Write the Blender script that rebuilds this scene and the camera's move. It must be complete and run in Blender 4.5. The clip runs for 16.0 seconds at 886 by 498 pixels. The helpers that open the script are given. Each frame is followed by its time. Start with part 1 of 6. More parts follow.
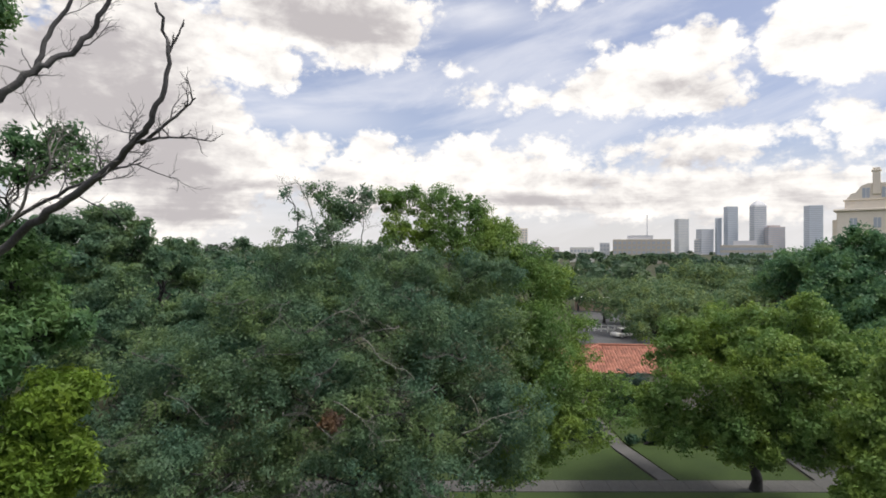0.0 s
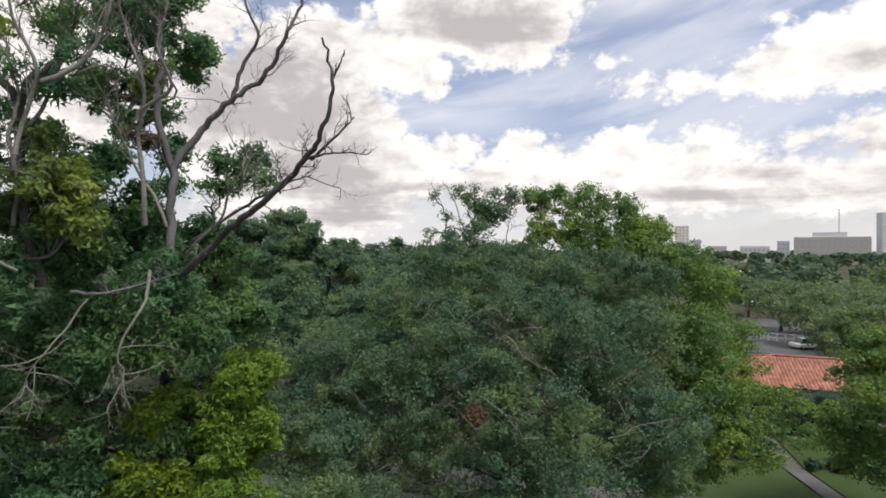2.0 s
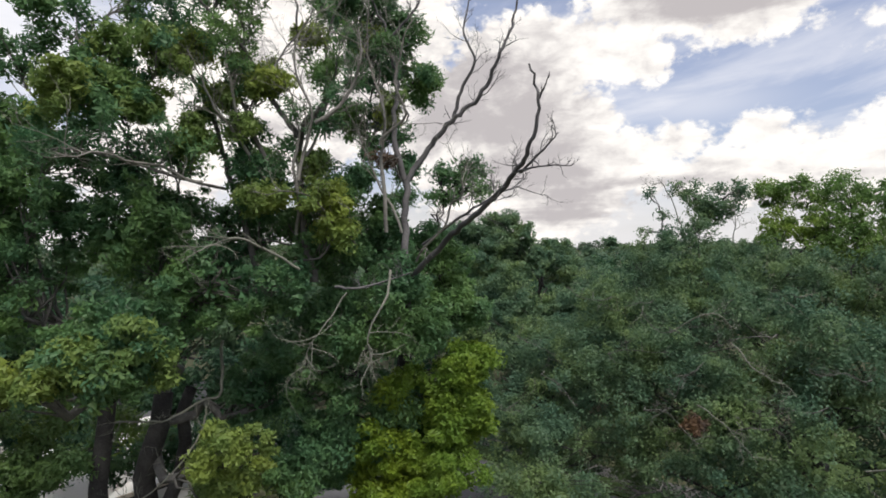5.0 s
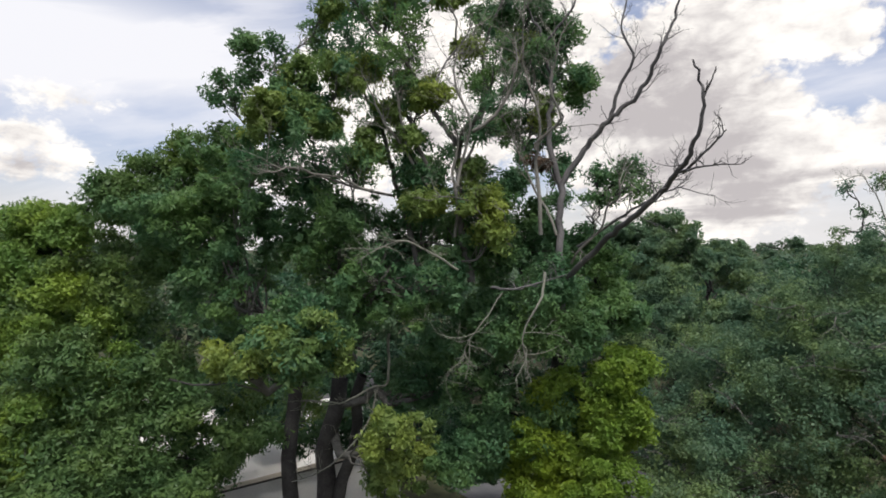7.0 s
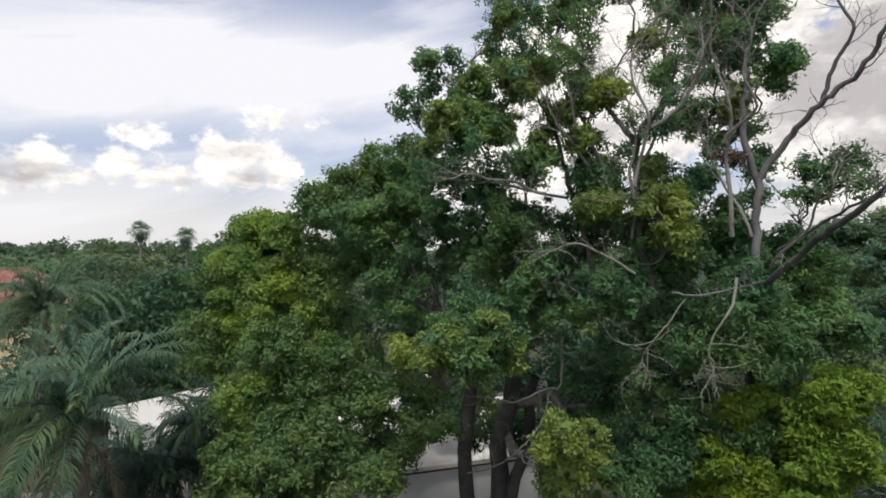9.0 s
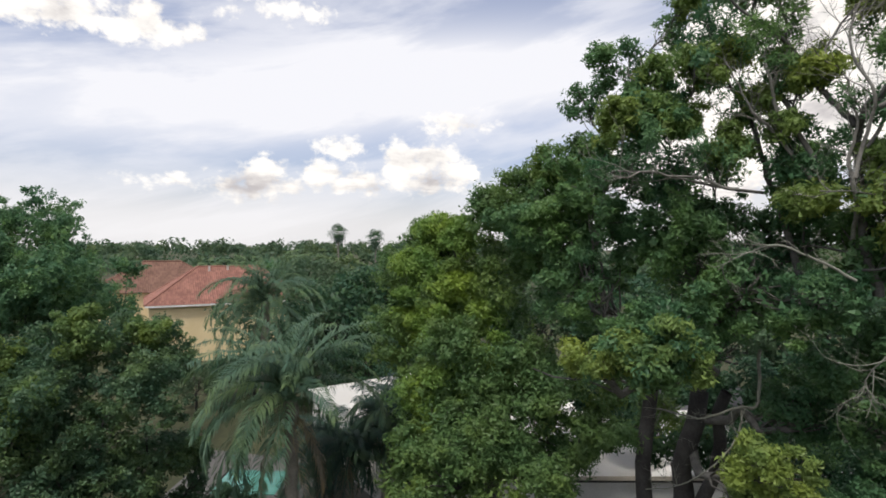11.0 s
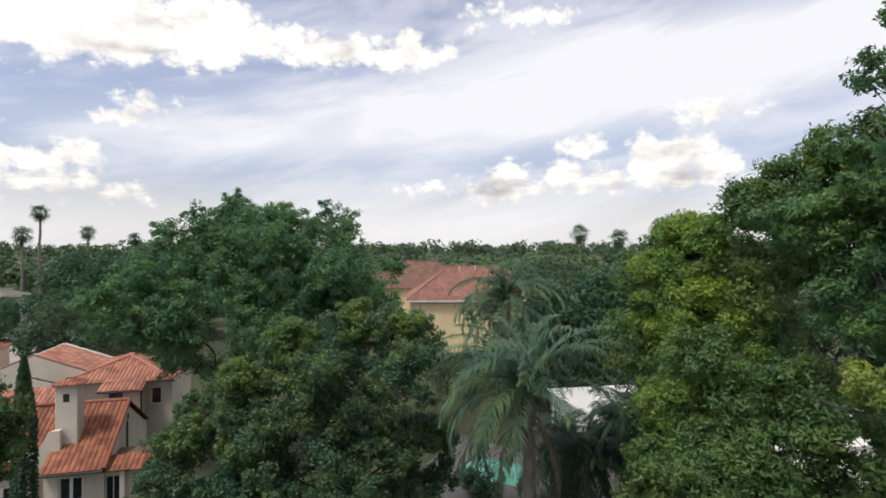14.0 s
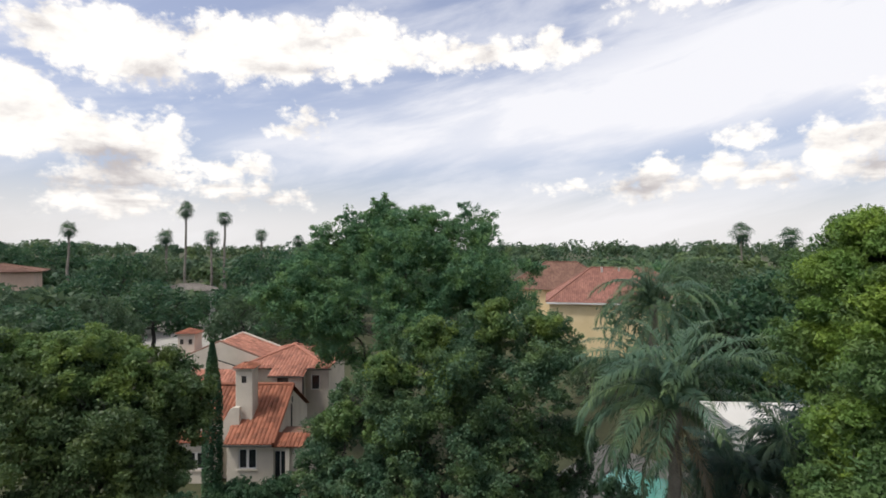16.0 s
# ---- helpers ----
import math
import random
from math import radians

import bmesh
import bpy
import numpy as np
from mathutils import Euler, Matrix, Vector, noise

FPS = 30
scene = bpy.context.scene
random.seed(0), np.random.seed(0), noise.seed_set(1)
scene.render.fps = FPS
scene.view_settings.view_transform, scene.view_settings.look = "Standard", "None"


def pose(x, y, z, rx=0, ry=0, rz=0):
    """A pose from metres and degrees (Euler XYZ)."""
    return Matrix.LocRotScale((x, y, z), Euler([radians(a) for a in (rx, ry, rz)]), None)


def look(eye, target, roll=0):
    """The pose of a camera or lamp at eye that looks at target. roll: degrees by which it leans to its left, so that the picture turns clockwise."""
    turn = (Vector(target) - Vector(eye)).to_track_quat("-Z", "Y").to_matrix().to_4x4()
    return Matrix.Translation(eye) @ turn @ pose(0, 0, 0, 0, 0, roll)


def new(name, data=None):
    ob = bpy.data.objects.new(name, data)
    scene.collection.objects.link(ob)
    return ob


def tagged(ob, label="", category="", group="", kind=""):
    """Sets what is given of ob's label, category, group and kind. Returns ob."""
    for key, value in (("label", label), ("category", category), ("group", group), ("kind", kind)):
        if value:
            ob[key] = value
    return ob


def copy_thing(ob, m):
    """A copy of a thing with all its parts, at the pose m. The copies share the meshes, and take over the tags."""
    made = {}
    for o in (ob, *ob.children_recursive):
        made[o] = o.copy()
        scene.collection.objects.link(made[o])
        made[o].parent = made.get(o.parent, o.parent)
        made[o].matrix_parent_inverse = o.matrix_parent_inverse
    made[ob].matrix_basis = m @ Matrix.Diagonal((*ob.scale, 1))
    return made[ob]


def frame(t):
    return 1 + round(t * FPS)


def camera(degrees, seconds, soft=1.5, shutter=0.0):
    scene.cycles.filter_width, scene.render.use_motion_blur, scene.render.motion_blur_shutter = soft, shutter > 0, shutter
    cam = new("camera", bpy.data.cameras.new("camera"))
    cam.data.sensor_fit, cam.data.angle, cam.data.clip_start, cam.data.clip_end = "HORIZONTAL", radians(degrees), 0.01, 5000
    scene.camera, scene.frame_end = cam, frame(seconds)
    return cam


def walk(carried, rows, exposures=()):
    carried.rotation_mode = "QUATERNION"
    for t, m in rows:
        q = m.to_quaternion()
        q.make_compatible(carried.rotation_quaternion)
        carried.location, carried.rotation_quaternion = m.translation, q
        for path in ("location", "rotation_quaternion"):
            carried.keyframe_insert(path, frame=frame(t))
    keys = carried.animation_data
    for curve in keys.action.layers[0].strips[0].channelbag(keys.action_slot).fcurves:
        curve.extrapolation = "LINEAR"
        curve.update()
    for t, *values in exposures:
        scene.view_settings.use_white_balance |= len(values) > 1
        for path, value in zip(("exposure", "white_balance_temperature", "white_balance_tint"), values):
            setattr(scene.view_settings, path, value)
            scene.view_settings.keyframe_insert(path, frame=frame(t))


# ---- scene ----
EXPOSURES = ()
cam = camera(78.4, 16.0, 1.75)
# seconds, eye (metres), yaw to the left, pitch, roll (degrees)
PATH = [
    (0.0, -0.000, -0.000, 13.602, 0.00, 0.09, -0.07),
    (0.5, 0.026, -0.071, 13.599, 3.66, 0.04, -0.05),
    (1.0, 0.076, -0.135, 13.599, 7.08, 0.03, -0.06),
    (1.5, 0.136, -0.218, 13.609, 11.37, 0.01, -0.07),
    (2.0, 0.198, -0.325, 13.630, 15.52, -0.04, -0.09),
    (2.5, 0.270, -0.440, 13.653, 19.32, -0.07, -0.03),
    (3.0, 0.348, -0.560, 13.679, 22.59, -0.16, 0.01),
    (3.5, 0.431, -0.672, 13.697, 26.00, -0.21, 0.11),
    (6.0, 0.763, -1.152, 13.732, 45.52, -0.12, 0.09),
    (6.5, 0.817, -1.220, 13.745, 49.31, -0.12, 0.05),
    (7.0, 0.868, -1.273, 13.761, 53.73, -0.07, 0.03),
    (7.5, 0.918, -1.311, 13.778, 57.72, -0.09, 0.01),
    (8.0, 0.973, -1.319, 13.792, 62.42, -0.07, -0.03),
    (10.5, 1.124, -1.244, 13.860, 85.70, -0.03, -0.01),
    (11.0, 1.140, -1.229, 13.873, 90.24, -0.05, -0.03),
    (11.5, 1.145, -1.209, 13.879, 94.97, -0.05, 0.00),
    (12.0, 1.148, -1.177, 13.881, 98.71, -0.03, 0.04),
    (12.5, 1.155, -1.134, 13.891, 103.32, 0.00, 0.06),
    (13.0, 1.165, -1.083, 13.908, 107.30, 0.01, 0.07),
    (13.5, 1.185, -1.016, 13.927, 111.29, 0.00, 0.04),
    (14.0, 1.203, -0.948, 13.942, 115.40, 0.01, 0.05),
    (14.5, 1.225, -0.880, 13.955, 118.52, 0.04, 0.09),
    (15.0, 1.248, -0.811, 13.963, 122.32, 0.06, 0.10),
    (15.5, 1.270, -0.750, 13.965, 125.84, 0.06, 0.06),
    (16.0, 1.289, -0.697, 13.967, 130.11, 0.08, 0.04),
]
walk(cam, [(t, pose(x, y, z, 90 + pitch, roll, yaw)) for t, x, y, z, yaw, pitch, roll in PATH], EXPOSURES)

# ---------- world, sun and exposure ----------
SUN_AZ, SUN_EL = -112.0, 61.0      # degrees to the left of +y, degrees up


def sky_world():
    world = bpy.data.worlds.new("sky")
    scene.world = world
    world.use_nodes = True
    nt = world.node_tree
    nt.nodes.clear()
    N, K = nt.nodes, nt.links

    def math_node(op, a, b=None, c=None, clamp=False):
        n = N.new("ShaderNodeMath")
        n.operation, n.use_clamp = op, clamp
        for i, v in enumerate((a, b, c)):
            if v is None:
                continue
            if isinstance(v, (int, float)):
                n.inputs[i].default_value = v
            else:
                K.new(v, n.inputs[i])
        return n.outputs[0]

    def mix(fac, a, b):
        n = N.new("ShaderNodeMix")
        n.data_type = "RGBA"
        K.new(fac, n.inputs[0])
        for s, v in ((6, a), (7, b)):
            if isinstance(v, tuple):
                n.inputs[s].default_value = v
            else:
                K.new(v, n.inputs[s])
        return n.outputs[2]

    def ramp(v, lo, hi):
        n = N.new("ShaderNodeMapRange")
        n.interpolation_type = "SMOOTHSTEP"
        K.new(v, n.inputs[0])
        n.inputs[1].default_value, n.inputs[2].default_value = lo, hi
        return n.outputs[0]

    coord = N.new("ShaderNodeTexCoord")
    sep = N.new("ShaderNodeSeparateXYZ")
    K.new(coord.outputs["Generated"], sep.inputs[0])
    x, y, z = sep.outputs
    az = math_node("MULTIPLY", math_node("ARCTAN2", math_node("MULTIPLY", x, -1.0), y), 57.2958)
    el = math_node("MULTIPLY", math_node("ARCSINE", z), 57.2958)

    def noise_at(scale_az, scale_el, detail, rough, seed, warp=0.0, lean=0.0):
        comb = N.new("ShaderNodeCombineXYZ")
        K.new(math_node("MULTIPLY", az, scale_az), comb.inputs[0])
        K.new(math_node("MULTIPLY", math_node("MULTIPLY_ADD", az, lean, el), scale_el), comb.inputs[1])
        comb.inputs[2].default_value = seed
        n = N.new("ShaderNodeTexNoise")
        n.inputs["Scale"].default_value = 1.0
        n.inputs["Detail"].default_value = detail
        n.inputs["Roughness"].default_value = rough
        n.inputs["Distortion"].default_value = warp
        K.new(comb.outputs[0], n.inputs["Vector"])
        return n.outputs["Fac"]

    def banks(rows):
        total = None
        for a, e, ra, re, w in rows:
            dx = math_node("MULTIPLY", math_node("SUBTRACT", az, a), 1.0 / ra)
            dy = math_node("MULTIPLY", math_node("SUBTRACT", el, e), 1.0 / re)
            d2 = math_node("ADD", math_node("MULTIPLY", dx, dx), math_node("MULTIPLY", dy, dy))
            one = math_node("MULTIPLY", math_node("EXPONENT", math_node("MULTIPLY", d2, -1.0)), w)
            total = one if total is None else math_node("ADD", total, one)
        return total

    def outline(rows):
        """Distance in degrees to the nearest of some rounded clouds, negative inside."""
        total = None
        for a, e, ra, re in rows:
            dx = math_node("MULTIPLY_ADD", az, 1.0 / ra, -a / ra)
            dy = math_node("MULTIPLY_ADD", el, 1.0 / re, -e / re)
            d = math_node("SQRT", math_node("MULTIPLY_ADD", dx, dx, math_node("MULTIPLY", dy, dy)))
            one = math_node("MULTIPLY_ADD", d, min(ra, re), -min(ra, re))
            total = one if total is None else math_node("SMOOTH_MIN", total, one, 0.5)
        return total

    def billows(scale_az, scale_el, detail, seed):
        """Rounded heaps, as the tops of cumulus have."""
        comb = N.new("ShaderNodeCombineXYZ")
        K.new(math_node("MULTIPLY", az, scale_az), comb.inputs[0])
        K.new(math_node("MULTIPLY", el, scale_el), comb.inputs[1])
        comb.inputs[2].default_value = seed
        n = N.new("ShaderNodeTexVoronoi")
        n.inputs["Scale"].default_value = 1.0
        n.inputs["Detail"].default_value = detail
        n.inputs["Roughness"].default_value = 0.55
        K.new(comb.outputs[0], n.inputs["Vector"])
        return n.outputs["Distance"]

    # cumulus: heaped outlines; high overhead the broken cover goes on
    edge = outline(CLOUDS_NORTH + CLOUDS_EAST + CLOUDS_WEST + CLOUDS_WEST_LOW + CLOUDS_SOUTH + CLOUDS_SOUTH_LOW + CLOUDS_BEHIND)
    bulk = noise_at(0.05, 0.09, 4.0, 0.5, 1.9)
    above = math_node("MULTIPLY_ADD", math_node("SUBTRACT", 1.0, ramp(el, 26.0, 33.0)), 20.0, math_node("MULTIPLY", math_node("SUBTRACT", 0.50, bulk), 26.0))
    edge = math_node("MINIMUM", edge, above)
    heap = billows(0.42, 0.55, 3.0, 3.7)
    curl = noise_at(1.1, 1.5, 7.0, 0.62, 4.4, 0.4)
    edge = math_node("ADD", edge, math_node("MULTIPLY", math_node("SUBTRACT", heap, 0.93), 1.35))
    edge = math_node("ADD", edge, math_node("MULTIPLY", math_node("SUBTRACT", curl, 0.55), 1.7))
    cumulus = math_node("SUBTRACT", 1.0, ramp(edge, -0.70, 0.45))
    wisp = noise_at(0.05, 0.21, 7.0, 0.56, 11.3, 0.35, 0.2)
    veil = math_node("ADD", math_node("MULTIPLY", ramp(wisp, 0.40, 0.66), 0.42), math_node("ADD", banks(VEILS), 0.20), None, True)
    # thicker parts show their grey underside, and low clouds lie in bands
    shade = banks(GREY_BASES + GREY_BASES_SOUTH)
    deep = noise_at(0.17, 0.36, 9.0, 0.60, 7.9, 0.3)
    band = noise_at(0.06, 0.75, 6.0, 0.55, 5.1, 0.3)
    lowly = math_node("SUBTRACT", 1.0, ramp(el, 4.0, 10.0))
    thick = math_node("MULTIPLY", ramp(math_node("MULTIPLY", edge, -1.0), 0.6, 4.0), 0.16)
    relief = math_node("MULTIPLY", math_node("SUBTRACT", heap, 0.8), 0.3)
    tone = math_node("ADD", math_node("MULTIPLY", shade, 0.9), math_node("MULTIPLY", math_node("SUBTRACT", deep, 0.50), 2.0))
    tone = math_node("ADD", math_node("ADD", math_node("ADD", tone, relief), thick), math_node("MULTIPLY", lowly, math_node("MULTIPLY", math_node("SUBTRACT", band, 0.33), 1.5)))
    grey = ramp(tone, -0.05, 0.95)

    sky = N.new("ShaderNodeTexSky")
    sky.sky_type, sky.sun_disc = "NISHITA", False
    sky.sun_elevation, sky.sun_rotation = radians(SUN_EL), radians(-SUN_AZ)
    sky.air_density, sky.dust_density = 1.0, 2.5
    blue = N.new("ShaderNodeMix")
    blue.data_type, blue.blend_type = "RGBA", "MULTIPLY"
    blue.inputs[0].default_value = 1.0
    K.new(sky.outputs[0], blue.inputs[6])
    blue.inputs[7].default_value = SKY_TINT
    lit = mix(grey, CLOUD_LIT, CLOUD_GREY)
    hazy = mix(veil, blue.outputs[2], CLOUD_VEIL)
    low = math_node("MULTIPLY", math_node("SUBTRACT", 1.0, ramp(el, 0.0, 9.0)), 0.75)
    hazy = mix(low, hazy, CLOUD_LOW)
    full = mix(cumulus, hazy, lit)
    bg = N.new("ShaderNodeBackground")
    K.new(full, bg.inputs[0])
    bg.inputs[1].default_value = SKY_STRENGTH
    out = N.new("ShaderNodeOutputWorld")
    K.new(bg.outputs[0], out.inputs[0])
    world.cycles.sampling_method = "MANUAL"
    world.cycles.sample_map_resolution = 1024


SKY_STRENGTH = 0.11
SKY_TINT = (1.25, 1.2, 1.35, 1)
CLOUD_LIT = (10.4, 10.0, 9.5, 1)
CLOUD_GREY = (5.2, 4.85, 4.9, 1)
CLOUD_VEIL = (8.5, 8.5, 8.95, 1)
CLOUD_LOW = (8.2, 8.0, 7.95, 1)
# clouds by bearing, height, half width and half height (degrees)
CLOUDS_NORTH = [
    (13.1, 23.2, 10.6, 4.2), (5, 22.4, 3.5, 3), (2, 23.7, 2.1, 1.5), (8.5, 19.7, 5.8, 1.8), (20.2, 19, 5.8, 3.5), (16.7, 17.8, 2.5, 2.2),
    (29.1, 18.3, 7.7, 5.2), (35.4, 11.6, 7.9, 7.4), (23.8, 12, 4.5, 4.2), (29.1, 5.8, 10.9, 5.7), (19.7, 8.5, 5.8, 3.3), (-20.3, 16.4, 6.8, 3.2),
    (-24.9, 18.2, 4.9, 2.7), (-16, 15.5, 6, 2.1), (-8.6, 15.4, 3.2, 1.4), (-3.9, 16.1, 3, 1.1), (-1, 18.3, 1.1, 0.5), (-25.4, 14.4, 4.4, 2),
    (-16.3, 20, 0.9, 0.4),
]
CLOUDS_EAST = [
    (-33.5, 18.4, 3.7, 3.4), (-37.5, 18, 4.1, 3.9), (-35.9, 15.2, 2.3, 1.7), (-12.7, 24.1, 2.6, 0.7), (-24.9, 9.7, 7.8, 1.9), (-29.6, 9.9, 2.3, 1.3),
    (-18.7, 9.8, 2.7, 1.1), (-33.5, 10.4, 1.7, 1), (-36.3, 11.3, 1.7, 1.7), (-38.2, 10.1, 2.2, 2), (-37.8, 8, 2.2, 0.8), (14, 9.9, 3.4, 2),
    (7.6, 10.5, 3, 2.1), (3.8, 9.3, 2.4, 1.5), (-2.7, 10, 3.6, 2.3), (-5.7, 9.3, 2.9, 1.7), (-10.7, 10.5, 3.5, 1.4), (-12.7, 8.8, 3.4, 1.1),
    (-0.4, 6.7, 19.5, 3.5), (-25.9, 5.2, 18.1, 2.7),
]
CLOUDS_WEST = [
    (89.1, 13, 2.9, 1.1), (91.5, 9.5, 2.7, 1.7), (94.6, 8.8, 2.2, 2.4), (96.2, 8.1, 0.8, 1.2), (89.1, 7.9, 3.3, 1.4), (92.4, 6.9, 4.3, 0.9),
    (100.5, 10.1, 1.6, 1), (99.4, 6.9, 3, 1), (103, 7.6, 2.1, 1.8), (29.8, 14.2, 6.3, 5.6), (32.8, 9.2, 5, 3), (26.5, 7.2, 5.1, 4.3),
    (27.7, 19.3, 6.5, 3.5),
]
CLOUDS_WEST_LOW = [
    (117.7, 6.4, 2.3, 0.6), (108.9, 7.2, 2.6, 1.8), (111.5, 6.4, 1.8, 1.1), (106.1, 6.4, 1.9, 0.9), (109.9, 5.7, 3.2, 0.7), (101.2, 10, 2.2, 1.1),
    (102.8, 8, 1.9, 0.7), (99, 6.6, 2.6, 0.9), (101.1, 6.7, 1.7, 0.6),
]
CLOUDS_SOUTH = [
    (161.7, 18.1, 7.5, 3.1), (151.1, 19.1, 5.8, 3), (146.1, 19.5, 5.8, 3.1), (139, 20.1, 4, 3.5), (136.1, 21.4, 1.7, 1.5), (134.4, 19.9, 2.9, 1.8),
    (129.7, 19.8, 4.1, 1.7), (124.9, 19.6, 3.6, 1.5), (119, 19.5, 4.1, 1.6), (118.7, 20.8, 1.4, 1.2), (115.7, 19.6, 1.7, 0.8), (143.9, 12.9, 2.3, 1.1),
    (145.5, 12, 2.1, 0.6), (160.1, 15, 4.9, 0.6),
]
CLOUDS_SOUTH_LOW = [
    (162.8, 10.2, 5, 2.2), (158, 9.6, 2.6, 2.4), (156.5, 10.5, 1.1, 2.5), (159.7, 7, 6.6, 1.6), (152.6, 7.5, 3.3, 1.3), (149.1, 8.3, 1.7, 1.1),
    (151.1, 6, 4.4, 1), (161.3, 4.5, 5.5, 1.4), (146.6, 5.1, 3.1, 0.7), (168.1, 11.4, 3.9, 3.8), (109.8, 23.5, 1.9, 0.8), (107.1, 22.8, 3.2, 0.7),
    (110.6, 22.5, 1.1, 0.5), (104, 22.9, 2.1, 0.8),
]
CLOUDS_BEHIND = [
    (-62, 14, 14, 6), (-95, 9, 12, 4), (-120, 18, 17, 6), (-155, 10, 15, 5), (-75, 24, 10, 3), (55, 16, 14, 9),
    (66, 8, 9, 4), (45, 22, 10, 5),
]
# grey undersides, with their weight
GREY_BASES = [
    (14.3, 22.8, 9.5, 2.2, 0.62), (8.5, 21.5, 5.8, 1.8, 0.6), (33.4, 17.7, 4.6, 1.6, 0.8), (37, 12.3, 4.6, 1.2, 0.6), (26.7, 9.9, 5.2, 0.8, 0.5), (24.8, 7.7, 2.9, 0.7, 0.5),
    (-23.4, 15.6, 5.5, 1.1, 0.55), (-22.4, 8.3, 6.1, 0.8, 0.5), (-30.1, 13.3, 1.8, 1, 0.45), (-14.4, 7, 3.4, 0.9, 0.5), (15.4, 6.4, 6.1, 0.7, 0.5), (-9.8, 5.1, 8.6, 0.6, 0.5),
    (21.8, 3.2, 12.2, 0.8, 0.5),
]
GREY_BASES_SOUTH = [
    (33, 16, 9, 5, 0.35), (24, 7, 8, 3, 0.3), (42, 12, 8, 6, 0.3),
    (91.9, 7.2, 3.2, 0.6, 0.45), (28.5, 12.6, 4.5, 2.4, 0.8), (30.6, 8.5, 3.9, 1, 0.7), (25.7, 5.2, 3.5, 0.8, 0.5), (91.1, 6.8, 3.6, 0.7, 0.4), (109.9, 5.9, 2.6, 0.4, 0.3),
    (161.7, 8.4, 4.3, 0.9, 0.85), (159.3, 16.3, 2.5, 0.9, 0.5), (162.8, 5.6, 6.1, 0.7, 0.5), (146.1, 17.7, 6.3, 0.5, 0.3), (103.4, 7.9, 3.1, 0.3, 0.25),
]
# thin high veils, with their weight
VEILS = [
    (89.1, 19, 19.7, 4.3, 0.35), (67.4, 16.2, 17.2, 3.3, 0.5), (109.4, 13.8, 24, 2.6, 0.42), (86.3, 18.4, 17.3, 3.7, 0.35), (121.5, 15.4, 11.3, 2.4, 0.2), (130.8, 10.7, 18.8, 2.2, 0.45),
    (113.2, 13, 14.5, 2.2, 0.35), (100, 16.3, 12.5, 2.2, 0.4), (89.1, 17.2, 8.5, 2.6, 0.3), (157.1, 2.1, 13.1, 2.5, 0.4), (117, 2.7, 18.8, 2.7, 0.4), (-4.5, 23.2, 5.3, 1.5, 0.45),
    (13.1, 13.3, 6.8, 1.7, 0.4), (118.1, 1.2, 26.8, 2.3, 0.4),
]
sky_world()

sun = new("sun", bpy.data.lights.new("sun", "SUN"))
sun.data.energy, sun.data.angle, sun.data.color = 3.0, radians(12), (1.0, 0.95, 0.86)
sun.matrix_world = look((0, 0, 60), Vector((0, 0, 60)) - Vector((-math.sin(radians(SUN_AZ)) * math.cos(radians(SUN_EL)), math.cos(radians(SUN_AZ)) * math.cos(radians(SUN_EL)), math.sin(radians(SUN_EL)))))


# ---------- materials ----------
def material(name, rough=0.7, metal=0.0):
    m = bpy.data.materials.new(name)
    m.use_nodes = True
    b = m.node_tree.nodes["Principled BSDF"]
    b.inputs["Roughness"].default_value, b.inputs["Metallic"].default_value = rough, metal
    return m, m.node_tree, b


def ramp_node(nt, fac, stops):
    r = nt.nodes.new("ShaderNodeValToRGB")
    el = r.color_ramp.elements
    while len(el) < len(stops):
        el.new(0.5)
    for e, (p, c) in zip(el, stops):
        e.position, e.color = p, (*c, 1)
    nt.links.new(fac, r.inputs[0])
    return r.outputs[0]


def noise_node(nt, scale, detail=4, rough=0.55, coord="Object"):
    tc = nt.nodes.new("ShaderNodeTexCoord")
    n = nt.nodes.new("ShaderNodeTexNoise")
    n.inputs["Scale"].default_value, n.inputs["Detail"].default_value, n.inputs["Roughness"].default_value = scale, detail, rough
    nt.links.new(tc.outputs[coord], n.inputs["Vector"])
    return n.outputs["Fac"]


def mixed(nt, fac, a, b, blend="MIX"):
    n = nt.nodes.new("ShaderNodeMix")
    n.data_type, n.blend_type = "RGBA", blend
    for s, v in ((0, fac), (6, a), (7, b)):
        if isinstance(v, float):
            n.inputs[s].default_value = v
        elif isinstance(v, tuple):
            n.inputs[s].default_value = (*v, 1)
        else:
            nt.links.new(v, n.inputs[s])
    return n.outputs[2]


